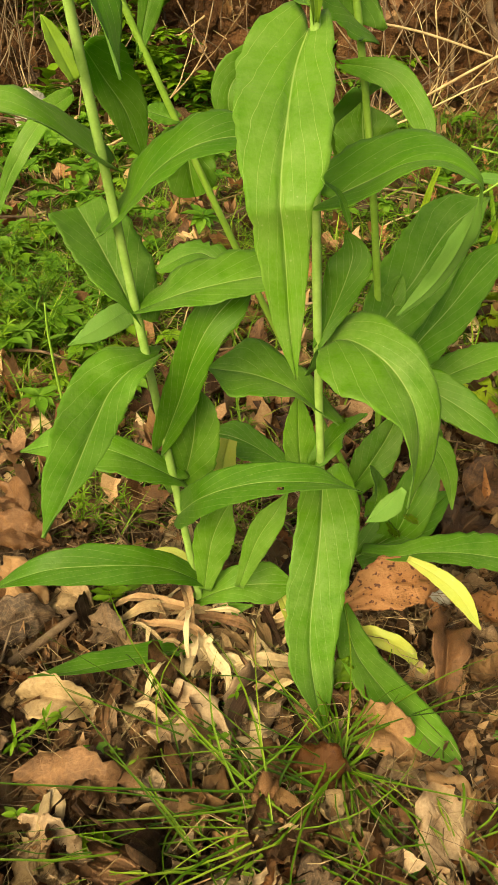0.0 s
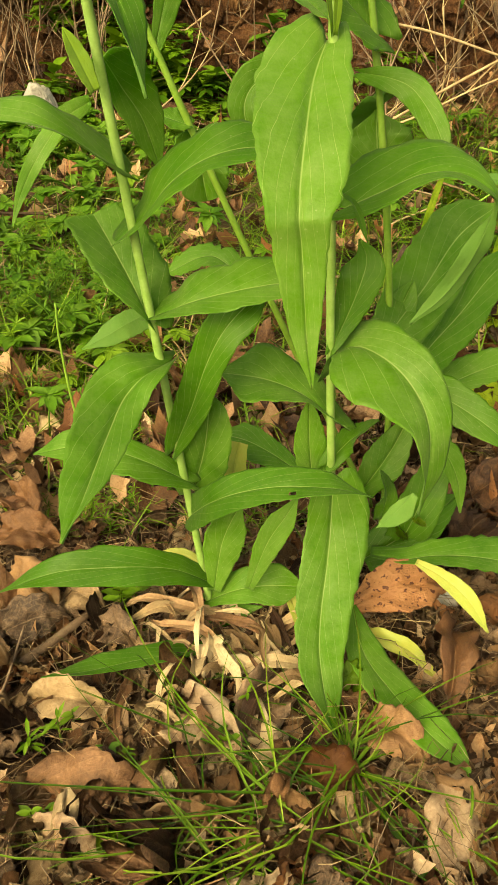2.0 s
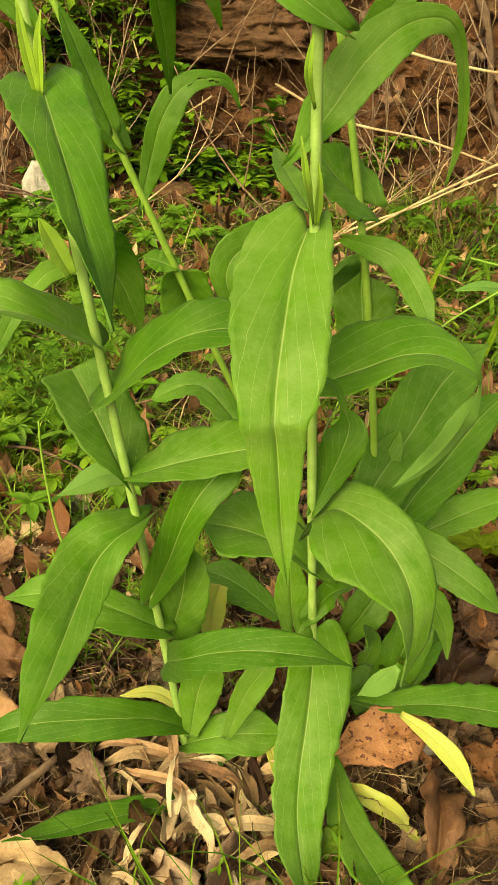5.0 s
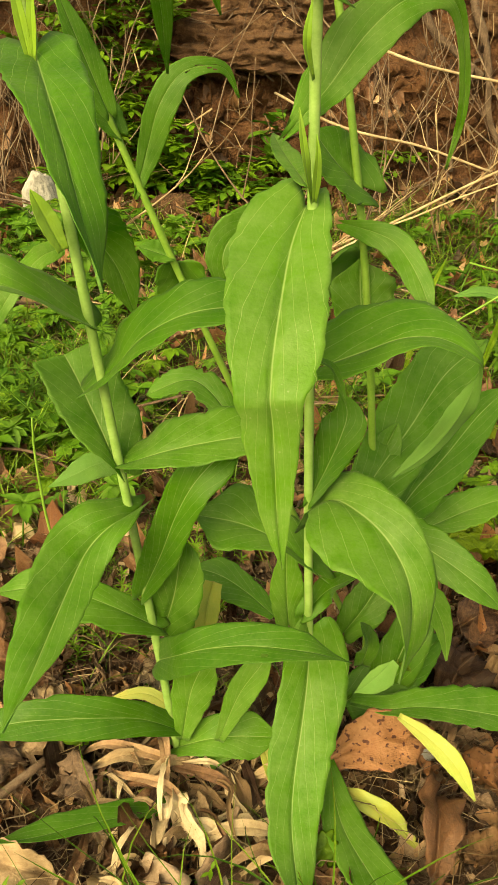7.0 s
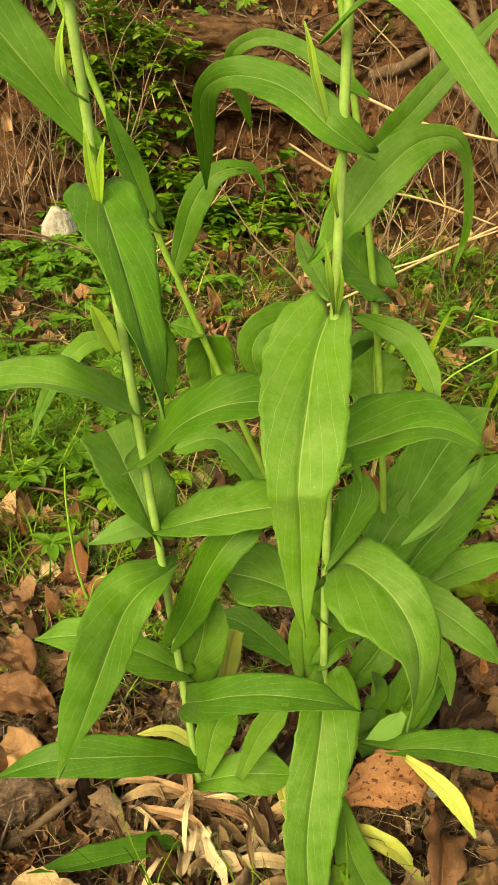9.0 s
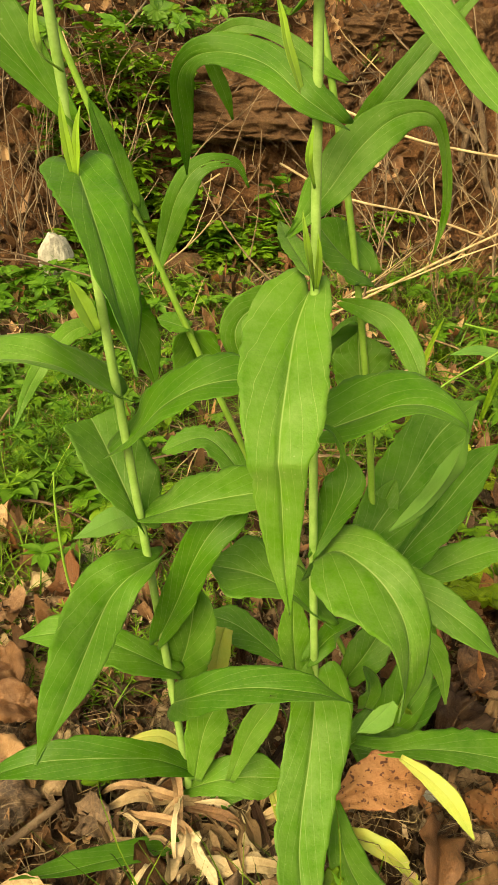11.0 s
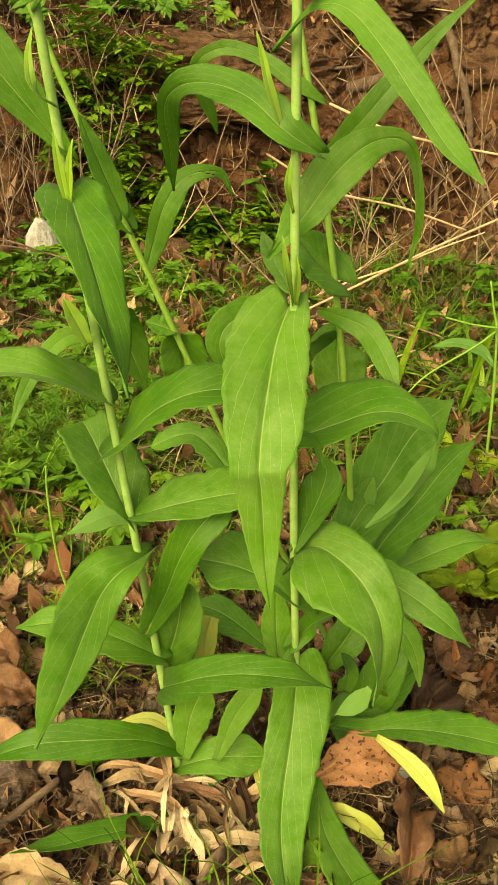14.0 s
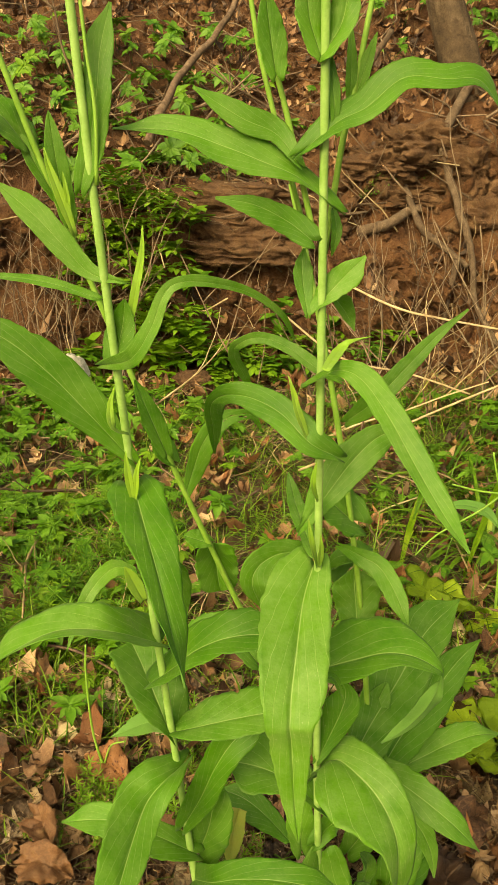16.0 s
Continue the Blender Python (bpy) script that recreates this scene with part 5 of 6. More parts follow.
scatter("twig_litter", 760, flat_spot(-0.9, 1.1, 0.1, 1.5, 0.016), sticks, (twig_bark, straw, twig_bark), "thin broken twigs and dry stalks on the litter", "twigs", 14, 0.35, 1.2, 14)
scatter("far_twig_litter", 500, flat_spot(-2.0, 2.2, 1.4, 3.1, 0.02), sticks, (twig_bark, straw, straw), "dry stalks lying in the far grass", "twigs", 15, 1.0, 3.5, 20)
scatter("slope_twigs", 520, bank_spot(-2.2, 2.4, 0.9, 3.0, 0.03), sticks, (twig_bark, root_bark), "thin sticks lying on the leafy slope", "twigs", 16, 1.5, 5.0, 25)


def wide_spot(rng):
    """Anywhere on the ground round the clump, thinning outwards."""
    while True:
        x, y = rng.gauss(0, 3.2), rng.uniform(-4.5, 3.0)
        if abs(x) > 1.3 or y < 0.2:
            return pose(x, min(y, foot(x)), height(x, min(y, foot(x))) + 0.008)


scatter("outer_litter", 5200, wide_spot, flakes, (litter_old, litter_brown, litter_old, litter_grey), "brown dead leaves strewn over the surrounding ground", "leaf litter", 61, 0.5, 1.2, 30)
scatter("outer_bank_litter", 1600, lambda r: bank_spot(-6.0, -1.5, 0.1, 3.0)(r) if r.random() < 0.5 else bank_spot(1.7, 6.0, 0.1, 3.0)(r), flakes, (litter_old, litter_brown, litter_old), "dead leaves on the bank to either side", "leaf litter", 62, 0.6, 1.4, 40)


# ---- grass and low herbs ----
def grass(name, n, place, l0, l1, width, mats, label, seed, rise=(35, 80), droop=1.1, flat=1.0):
    """Narrow arching blades, each a folded ribbon, joined into one tuft or sward."""
    rng = random.Random(seed)
    vs, fs, mi = [], [], []
    for _ in range(n):
        p, az = place(rng)
        l, el, w = rng.uniform(l0, l1), radians(rng.uniform(*rise)), width * rng.uniform(0.6, 1.25)
        bend, turn, k = droop * rng.uniform(0.5, 1.4), rng.uniform(-0.6, 0.6) * flat, len(vs)
        out, q, m = Vector((math.cos(az), math.sin(az), 0)), Vector(p), 6
        for i in range(m + 1):
            s = i / m
            a = el - bend * s * 1.5
            hd = Vector((math.cos(az + turn * s), math.sin(az + turn * s), 0))
            if i:
                q = q + (hd * math.cos(a) + Vector((0, 0, math.sin(a)))) * (l / m)
            side = Vector((-hd.y, hd.x, 0))
            g = w * 0.5 * min(1.0, 1.25 * (1 - s) ** 0.7 + 0.04)
            vs += [q - side * g + Vector((0, 0, g * 0.5)), q.copy(), q + side * g + Vector((0, 0, g * 0.5))]
            if i:
                b = k + 3 * i
                fs += [(b - 3, b - 2, b + 1, b), (b - 2, b - 1, b + 2, b + 1)]
                mi += [0] * 2
        if len(mats) > 1 and rng.random() < 0.16:
            mi[-2 * m:] = [1] * (2 * m)
    me = bpy.data.meshes.new(name)
    me.from_pydata([tuple(v) for v in vs], [], fs)
    for m in mats:
        me.materials.append(m)
    me.polygons.foreach_set("material_index", mi)
    me.polygons.foreach_set("use_smooth", [True] * len(fs))
    return tagged(new(name, me), label, "grass", kind="stuff")


def at_hub(x, y, r=0.02, az0=0.0, az1=6.2832, lift=0.004):
    def go(rng):
        a, d = rng.uniform(az0, az1), rng.uniform(0, r)
        px, py = x + d * math.cos(a), y + d * math.sin(a)
        return (px, py, height(px, py) + lift), a
    return go


def in_patch(x0, x1, y0, y1):
    def go(rng):
        while True:
            x, y = rng.uniform(x0, x1), rng.uniform(y0, min(y1, foot(0.5 * (x0 + x1)) + 0.1))
            if x1 - x0 > 0.9:
                x, y = x + rng.gauss(0, 0.16), min(y + rng.gauss(0, 0.1), foot(x))
            if bumps(x, y, 2.6, 2) > rng.uniform(-0.6, 0.35):
                return (x, y, height(x, y)), rng.uniform(0, 6.2832)
    return go


SPRAWL = "tuft of narrow dark green grass blades sprawling over litter"
for k, (x, y, r, n, l0, l1) in enumerate(((0.080, 0.402, 0.010, 26, 0.06, 0.22), (0.083, 0.378, 0.012, 22, 0.06, 0.20), (0.020, 0.330, 0.03, 14, 0.08, 0.24),
                                          (0.165, 0.310, 0.05, 12, 0.06, 0.18), (-0.050, 0.350, 0.05, 13, 0.10, 0.30), (-0.02, 0.290, 0.04, 14, 0.08, 0.26))):
    grass("grass_tuft", int(1.15 * n), at_hub(x, y, r, lift=0.026), l0, l1, 0.0020, (grass_dark, grass_green), SPRAWL, k + 1, (4, 40), 0.55, 2.6)
for k, (x, y) in enumerate(((0.06, 0.360), (0.05, 0.325), (0.02, 0.290))):
    grass("grass_tuft", 8, at_hub(x, y, 0.02, 2.6, 3.7, 0.022), 0.18, 0.36, 0.0020, (grass_dark, grass_green), SPRAWL, k + 31, (2, 16), 0.2, 1.3)
part("culm", tube(bmesh.new(), spline([(0.083, 0.372, 0.055), (0.082, 0.386, 0.068), (0.080, 0.402, 0.078)], 4), 0.0032, 0.0026, 8), grass_green)
tagged(bpy.data.objects["culm"], "thick pale green grass culm lying on litter", "grass")
grass("fine_grass", 3900, in_patch(0.1, 1.5, 1.2, 2.95), 0.08, 0.28, 0.0034, (grass_dark, grass_green), "fine green grass with dry blades growing before the bank", 6, (35, 85), 1.0)
grass("fine_grass", 2600, in_patch(-0.5, 0.45, 1.2, 2.9), 0.08, 0.24, 0.0028, (grass_green, straw), "thin mixed green and dry grass on the litter", 7, (25, 80), 1.0)
grass("fine_grass", 4200, in_patch(-1.3, -0.2, 1.0, 2.6), 0.07, 0.22, 0.0026, (grass_green, straw), "short fine grass among low herbs", 8, (30, 85), 1.0)
grass("fine_grass", 2200, in_patch(-0.75, -0.22, 1.0, 1.75), 0.06, 0.16, 0.0024, (grass_green, herb_green), "soft feathery bright green grass", 83, (20, 75), 1.3)
grass("fine_grass", 900, in_patch(-0.42, 0.28, 0.74, 1.3), 0.05, 0.13, 0.0026, (grass_green,), "short thin grass behind the plant bases", 9, (15, 70), 0.9)
for k, (x, y) in enumerate(((0.72, 1.95), (0.85, 2.25), (0.55, 2.10), (0.95, 1.8))):
    grass("broad_grass", 34, at_hub(x, y, 0.10), 0.14, 0.34, 0.011, (grass_dark,), "clump of broad dark green grass blades", 40 + k, (25, 70), 1.0)
grass("broad_grass", 60, at_hub(0.62, 1.75, 0.16), 0.15, 0.36, 0.012, (grass_green,), "clump of broader green grass blades", 10, (40, 80), 1.2)
grass("dry_grass", 420, in_patch(-0.9, 1.3, 1.5, 3.1), 0.10, 0.30, 0.0022, (straw,), "dead straw-coloured grass lying flat", 11, (2, 25), 0.35)


def outer_patch(rng):
    while True:
        x, y = rng.gauss(0, 2.6), rng.uniform(-4.0, 2.9)
        if (abs(x) > 1.15 or y < 0.1) and bumps(x, y, 1.4, 2) > rng.uniform(-0.5, 0.4):
            return (x, min(y, foot(x)), height(x, min(y, foot(x)))), rng.uniform(0, 6.2832)


grass("outer_grass", 6500, outer_patch, 0.08, 0.26, 0.0042, (grass_green, straw), "patchy grass on the surrounding ground", 12, (30, 85), 1.0)


def whorled(seed):
    """A weak stem with rings of tiny narrow leaves."""
    rng = random.Random(seed)
    bm, h = bmesh.new(), rng.uniform(0.07, 0.13)
    lean = Vector((rng.uniform(-0.4, 0.4), rng.uniform(-0.4, 0.4), 1)).normalized()
    line = [lean * (h * k / 5) + Vector((0.006 * math.sin(k + seed), 0.006 * math.cos(k * 1.7), 0)) for k in range(6)]
    tube(bm, line, 0.0011, 0.0007, 4)
    for k in range(1, 6):
        for j in range(6):
            a = radians(60 * j + 25 * k)
            m = Matrix.Translation(line[k]) @ Matrix.Rotation(a, 4, 'Z') @ Matrix.Rotation(radians(rng.uniform(5, 40)), 4, 'X')
            simple_leaf(bm, m, 0.0034, 0.026 - 0.002 * k, 0.3)
    return mesh_of(bm, "whorled")


def lobed(seed, n=3, size=0.035):
    """A stalk with a few toothed leaflets spread flat."""
    rng = random.Random(seed)
    bm, h = bmesh.new(), rng.uniform(0.03, 0.07)
    tube(bm, [Vector((0, 0, 0)), Vector((0.006, 0.004, h * 0.5)), Vector((0.012, 0.006, h))], 0.0012, 0.0008, 4)
    for j in range(n):
        a = radians(360 / n * j + rng.uniform(-15, 15))
        m = Matrix.Translation((0.012, 0.006, h)) @ Matrix.Rotation(a, 4, 'Z') @ Matrix.Rotation(radians(rng.uniform(-25, 15)), 4, 'X')
        for off, sc in ((0, 1.0), (38, 0.72), (-38, 0.72)):
            simple_leaf(bm, m @ Matrix.Rotation(radians(off), 4, 'Z'), size * 0.52 * sc, size * sc, 0.35)
    return mesh_of(bm, "lobed")


whorls = [whorled(i) for i in range(5)]
threes = [lobed(20 + i, 3 + i % 3, 0.034 + 0.006 * (i % 3)) for i in range(5)]


def herb_spot(x0, x1, y0, y1):
    go = in_patch(x0, x1, y0, y1)
    return lambda rng: pose(*go(rng)[0])


scatter("whorled_herb", 200, herb_spot(-1.1, -0.27, 1.12, 1.8), whorls, (herb_dark, herb_green, herb_dark), "bright green feathery low herb with tiny whorled leaves", "herb", 21, 0.8, 1.5, 14)
scatter("whorled_herb", 60, herb_spot(-0.30, 0.0, 0.75, 1.1), whorls, (herb_green,), "sparse feathery low herb behind the plant bases", "herb", 22, 0.5, 0.9, 20)
scatter("low_herb", 520, herb_spot(-1.6, -0.3, 1.55, 2.8), threes, (herb_dark,), "dark green low herb with lobed leaves", "herb", 23, 0.6, 1.5, 22)
scatter("low_herb", 330, herb_spot(-1.2, -0.25, 1.1, 2.7), threes, (herb_dark, herb_green, herb_dark), "fresh green low herb with lobed leaves", "herb", 24, 0.7, 1.3, 12)
scatter("low_herb", 120, herb_spot(0.25, 1.4, 1.3, 2.8), threes, (herb_dark,), "dark green low herb in the grass", "herb", 25, 0.8, 1.5, 12)
scatter("low_herb", 30, herb_spot(0.36, 0.62, 0.85, 1.25), threes, (herb_green,), "small fresh seedlings in the litter", "herb", 26, 0.5, 1.0, 12)
scatter("slope_herb", 150, bank_spot(-1.5, 0.0, 1.15, 2.3, 0.02), threes, (herb_dark, herb_green, herb_dark, herb_dark), "patches of green herb on the leafy slope", "herb", 27, 0.8, 2.0, 25)
scatter("slope_herb", 60, bank_spot(0.0, 1.6, 1.3, 2.2, 0.02), threes, (herb_dark,), "few green herbs on the leafy slope", "herb", 28, 0.9, 1.5, 20)


def seedling(x, y, z, name, label, leaves, size, h, seed, mats=(herb_green,), lean=(0, -0.3), ratio=0.5, group="seedlings on the bank"):
    """A small plant: a bent stem with paired pointed leaves, each a part."""
    rng = random.Random(seed)
    ob = tagged(new(name), label, "plant", group)
    ob.location = (x, y, z)
    base = Vector((x, y, z))
    line = spline([base, base + Vector((lean[0] * h * 0.3, lean[1] * h * 0.3, h * 0.5)), base + Vector((lean[0] * h, lean[1] * h, h))], 5)
    part("stem", tube(bmesh.new(), line, h * 0.014 + 0.0006, 0.0007, 6), mats[0], ob)
    for k in range(leaves):
        s = 0.35 + 0.65 * (k // 2 + 0.5) / (leaves / 2)
        p = line[min(int(s * (len(line) - 1)), len(line) - 1)]
        az = (0 if k % 2 else 180) + rng.uniform(-35, 35) + 20 * (k // 2)
        bm = bmesh.new()
        m = Matrix.Translation(p) @ Matrix.Rotation(radians(az - 90), 4, 'Z') @ Matrix.Rotation(radians(rng.uniform(-12, 30)), 4, 'X')
        l = size * rng.uniform(0.75, 1.2)
        simple_leaf(bm, m, l * ratio, l, rng.uniform(0.1, 0.4))
        part("leaf", bm, mats[0], ob)
    return ob


rng = random.Random(9)
for k in range(26):
    x = rng.uniform(-0.80, -0.05) if k % 6 else rng.uniform(0.0, 0.4)
    s = rng.uniform(0.10, 0.95) if x < 0.05 else rng.uniform(0.05, 0.3)
    if -0.35 < x < 0.1 and s > 0.45:
        s *= 0.4
    p = bank_point(x, s)
    seedling(p.x, p.y + 0.005, p.z, "bank_seedling", "fresh green seedling with paired pointed leaves growing on the bank", 12, 0.092, rng.uniform(0.12, 0.24), 300 + k,
             (herb_green if k % 3 else herb_dark,), (rng.uniform(-0.6, 0.6), -0.9), 0.56)


LEAFLETS = {}
for mat in (herb_green, herb_dark):
    LEAFLETS[mat.name] = []
    for k in range(5):
        bm = bmesh.new()
        simple_leaf(bm, Matrix.Identity(4), 0.5 + 0.04 * k, 1.0, 0.12 * k)
        LEAFLETS[mat.name].append(mesh_of(bm, "leaflet"))
        LEAFLETS[mat.name][-1].materials.append(mat)


def pinnate(x, y, z, label, fronds, length, seed, mat, group):
    """A low plant whose arching fronds carry paired oval leaflets."""
    rng = random.Random(seed)
    ob = tagged(new("compound_herb"), label, "plant", group)
    ob.location = (x, y, z)
    base = Vector((x, y, z))
    for k in range(fronds):
        az = rng.uniform(180, 360)
        out = Vector((math.cos(radians(az)), math.sin(radians(az)), 0))
        l = length * rng.uniform(0.7, 1.2)
        up = rng.uniform(0.35, 1.0)
        line = spline([base, base + out * l * 0.4 + Vector((0, 0, l * 0.45 * up)), base + out * l * 0.95 + Vector((0, 0, l * 0.35 * up))], 8)
        frond = part("frond", tube(bmesh.new(), line, 0.0016, 0.0008, 5), mat, ob)
        size = l * rng.uniform(0.20, 0.27)
        for i in range(4, len(line), 2):
            t = (line[i] - line[i - 1]).normalized()
            a = math.degrees(math.atan2(t.y, t.x)) - 90
            for side in (-62, 62) if i < len(line) - 1 else (-58, 58, 0):
                m = Matrix.Translation(line[i]) @ Matrix.Rotation(radians(a + side + rng.uniform(-12, 12)), 4, 'Z') @ Matrix.Rotation(radians(rng.uniform(-30, 20)), 4, 'X')
                q = size * rng.uniform(0.8, 1.15)
                leaflet = new("leaflet", LEAFLETS[mat.name][rng.randrange(5)])
                leaflet.parent = frond
                leaflet.matrix_parent_inverse = Matrix.Identity(4)
                leaflet.matrix_basis = m @ Matrix.Scale(q, 4)
    return ob


scatter("outer_herb", 420, lambda r: pose(*outer_patch(r)[0]), threes, (herb_dark, herb_green, herb_dark), "low herbs scattered over the surrounding ground", "herb", 63, 0.8, 1.8, 14)
rng = random.Random(91)
for k in range(40):
    x = rng.uniform(-0.85, 0.02) if k % 7 else rng.uniform(0.05, 0.5)
    s = rng.uniform(0.02, 0.75) if x < -0.32 else rng.uniform(0.0, 0.30)
    p = bank_point(x, s)
    pinnate(p.x, p.y + 0.005, p.z, "fresh green herb with paired oval leaflets on the bank", rng.randrange(3, 6), rng.uniform(0.13, 0.24), 1200 + k, herb_green if k % 4 else herb_dark, "compound herbs on the bank")
for k in range(22):
    x, s = rng.uniform(-0.68, -0.34), rng.uniform(0.15, 1.15)
    p = bank_point(x, s)
    pinnate(p.x, p.y - 0.01, p.z, "fresh green herb with paired oval leaflets on the bank", rng.randrange(3, 5), rng.uniform(0.14, 0.24), 1250 + k, herb_green, "compound herbs on the bank")
for k in range(16):
    x, s = rng.uniform(-1.3, 0.1), rng.uniform(1.1, 2.0)
    p = bank_point(x, s)
    pinnate(p.x, p.y, p.z, "green herb with paired leaflets on the leafy slope", rng.randrange(3, 6), rng.uniform(0.14, 0.26), 1300 + k, herb_dark, "compound herbs on the slope")


def lobed_leaf(parent, x, y, z, size, turn, tilt, seed, mat, base):
    bm = fallen(seed, size, 5, 0.38, 0.18, 0.95, crumple=0.5)
    bm.transform(pose(x, y, z, tilt, 0, turn))
    part("leaf", bm, mat, parent)
    part("stalk", tube(bmesh.new(), spline([base, (base + Vector((x, y, z))) * 0.5 + Vector((0, 0, 0.02)), Vector((x, y, z))], 5), 0.0018, 0.0013, 6), mat, parent)


weed_green = litter_material("weed_leaf", (0.17, 0.27, 0.02), (0.27, 0.40, 0.03), (0.40, 0.52, 0.06))
for k, (x, y, n) in enumerate(((0.40, 1.00, 7), (0.44, 1.38, 5))):
    z = height(x, y)
    ob = tagged(new("lobed_weed"), "yellow-green weed with broad lobed leaves close to the ground", "plant", "lobed weeds")
    ob.location = (x, y, z)
    rr = random.Random(70 + k)
    for j in range(n):
        a = 6.28 * j / n + rr.uniform(-0.3, 0.3)
        d = rr.uniform(0.05, 0.10)
        lobed_leaf(ob, x + d * math.cos(a), y + d * math.sin(a), z + rr.uniform(0.03, 0.10), rr.uniform(0.09, 0.135), math.degrees(a) - 90, rr.uniform(5, 30), 700 + 10 * k + j, weed_green, Vector((x, y, z)))


# ---- rocks, roots and dead wood on the bank ----
def on_bank(x, z, out=0.02):
    """The point of the bank at that x and height, a little proud of it."""
    best = min((bank_point(x, 0.02 * i) for i in range(160)), key=lambda p: abs(p.z - z))
    return Vector((x, best.y - out, z))


def rock(name, at, size, mat, label, seed, turn=0.0, rough=0.22, ball=0.35, strata=0.0):
    """A broken stone: flat fracture faces, chipped edges, rough skin; layered where strata is given."""
    bm = bmesh.new()
    bmesh.ops.create_cube(bm, size=1.0)
    bmesh.ops.subdivide_edges(bm, edges=bm.edges[:], cuts=34 if max(size) > 0.14 else 8, use_grid_fill=True)
    off, r = Vector((seed * 3.1, seed * 1.7, 0)), random.Random(seed)
    cuts = []
    for _ in range(9):
        n = Vector((r.uniform(-1, 1), r.uniform(-1, 1), r.uniform(-0.7, 1))).normalized()
        cuts.append((n, r.uniform(0.40, 0.56)))
    for v in bm.verts:
        d = v.co.normalized()
        v.co = v.co.lerp(d * 0.62, ball)
        for n, far in cuts:
            over = v.co.dot(n) - far
            if over > 0:
                v.co -= n * over * 0.9
        v.co += d * rough * 0.5 * (noise.fractal(v.co * 1.6 + off, 0.7, 2.1, 6) + 0.5 * abs(noise.noise(v.co * 6 + off)) + 0.22 * noise.fractal(v.co * 15 + off, 0.6, 2.2, 3))
        if strata:
            q = noise.noise(Vector((v.co.x * 1.2, v.co.z * strata + 1.6 * noise.noise(v.co * 2.2 + off), seed)))
            v.co.y -= 0.10 * abs(q) ** 0.5 * (1 if q > 0 else -1)
        v.co = Vector((v.co.x * size[0], v.co.y * size[1], v.co.z * size[2]))
    for f in bm.faces:
        f.smooth = True
    ob = part(name, bm, mat)
    ob.matrix_world = pose(*at, 0, 0, turn)
    return tagged(ob, label, "rock")


# the ledge of layered rock under the leafy slope
for x, z, w, h, back, seed in ((-0.24, 0.78, 0.44, 0.24, 0.06, 31), (-0.06, 0.70, 0.46, 0.17, 0.04, 37), (-0.10, 0.84, 0.50, 0.15, 0.07, 41),
                               (0.20, 0.78, 0.30, 0.16, 0.10, 47), (-0.16, 0.62, 0.34, 0.10, 0.08, 53)):
    p = on_bank(x, z, 0.0)
    rock("ledge_rock", (x, p.y + back - 0.03, z), (w, 0.26, h), slab_rock, "block of dark brown layered rock in the ledge", seed, seed % 9 - 4, 0.42, 0.12, 5.5)["group"] = "ledge of layered rock"
for at, size, mat, seed in (((0.52, 1.04), (0.30, 0.24, 0.15), slab_rock, 3), ((0.74, 1.12), (0.40, 0.30, 0.18), slab_rock, 5), ((0.93, 1.02), (0.26, 0.24, 0.2), slab_rock, 8),
                            ((0.36, 0.93), (0.26, 0.20, 0.13), slab_rock, 12), ((0.62, 0.90), (0.34, 0.2, 0.12), slab_rock, 15), ((1.02, 0.82), (0.36, 0.24, 0.22), slab_rock, 17),
                            ((0.40, 0.60), (0.30, 0.16, 0.20), bank_earth, 21), ((0.66, 0.56), (0.36, 0.16, 0.22), bank_earth, 23), ((0.20, 0.50), (0.28, 0.16, 0.18), bank_earth, 25),
                            ((0.86, 0.42), (0.36, 0.16, 0.24), bank_earth, 27), ((-0.02, 0.36), (0.28, 0.16, 0.18), bank_earth, 29), ((0.45, 0.33), (0.32, 0.16, 0.2), bank_earth, 33)):
    p = on_bank(at[0], at[1], 0.0)
    rock("bank_rock", (p.x, p.y + 0.06, p.z), size, mat, "weathered rock set in the earth bank" if mat is not bank_earth else "lump of red-brown earth on the bank", seed, seed * 7 % 50 - 25, 0.46, 0.2, 4.0)
rock("pale_stone", (-0.772, 2.86, 0.165), (0.115, 0.10, 0.20), white_rock, "pale upright stone at the foot of the bank", 4, 20, 0.10, 0.6)
rock("grey_stone", (0.265, 0.515, 0.035), (0.055, 0.05, 0.038), grey_rock, "smooth grey-brown stone lying in the litter", 6, 30, 0.18)
rock("grey_stone", (0.205, 0.560, 0.030), (0.030, 0.03, 0.022), grey_rock, "small grey-brown stone in the litter", 9, 10, 0.2)
rock("grey_stone", (0.232, 0.530, 0.030), (0.028, 0.026, 0.022), grey_rock, "small grey-brown stone in the litter", 10, 60, 0.2)
rock("brown_stone", (0.42, 2.2, 0.09), (0.18, 0.12, 0.07), grey_rock, "flat brown stone in the grass", 13, 0, 0.2)
rock("brown_stone", (-0.10, 2.75, 0.12), (0.24, 0.16, 0.07), slab_rock, "flat brown stone at the foot of the bank", 14, 20, 0.2)
rock("brown_stone", (-0.30, 2.95, 0.15), (0.16, 0.12, 0.09), slab_rock, "dark brown stone at the foot of the bank", 16, 20, 0.2)

def root(name, label, r0, r1, *pts, out=0.03, mat=root_bark, category="root"):
    line = spline([on_bank(x, z, out) if len(q) == 2 else Vector(q) for q in pts for x, z in [(q[0], q[-1])]], 8)
    line = [p + 0.012 * Vector((noise.noise(p * 9), noise.noise(p * 9 + Vector((5, 0, 0))), noise.noise(p * 9 + Vector((0, 7, 0))))) for p in line]
    return tagged(part(name, tube(bmesh.new(), line, r0, r1, 9, 0.25), mat), label, category, "bare roots" if category == "root" else "")


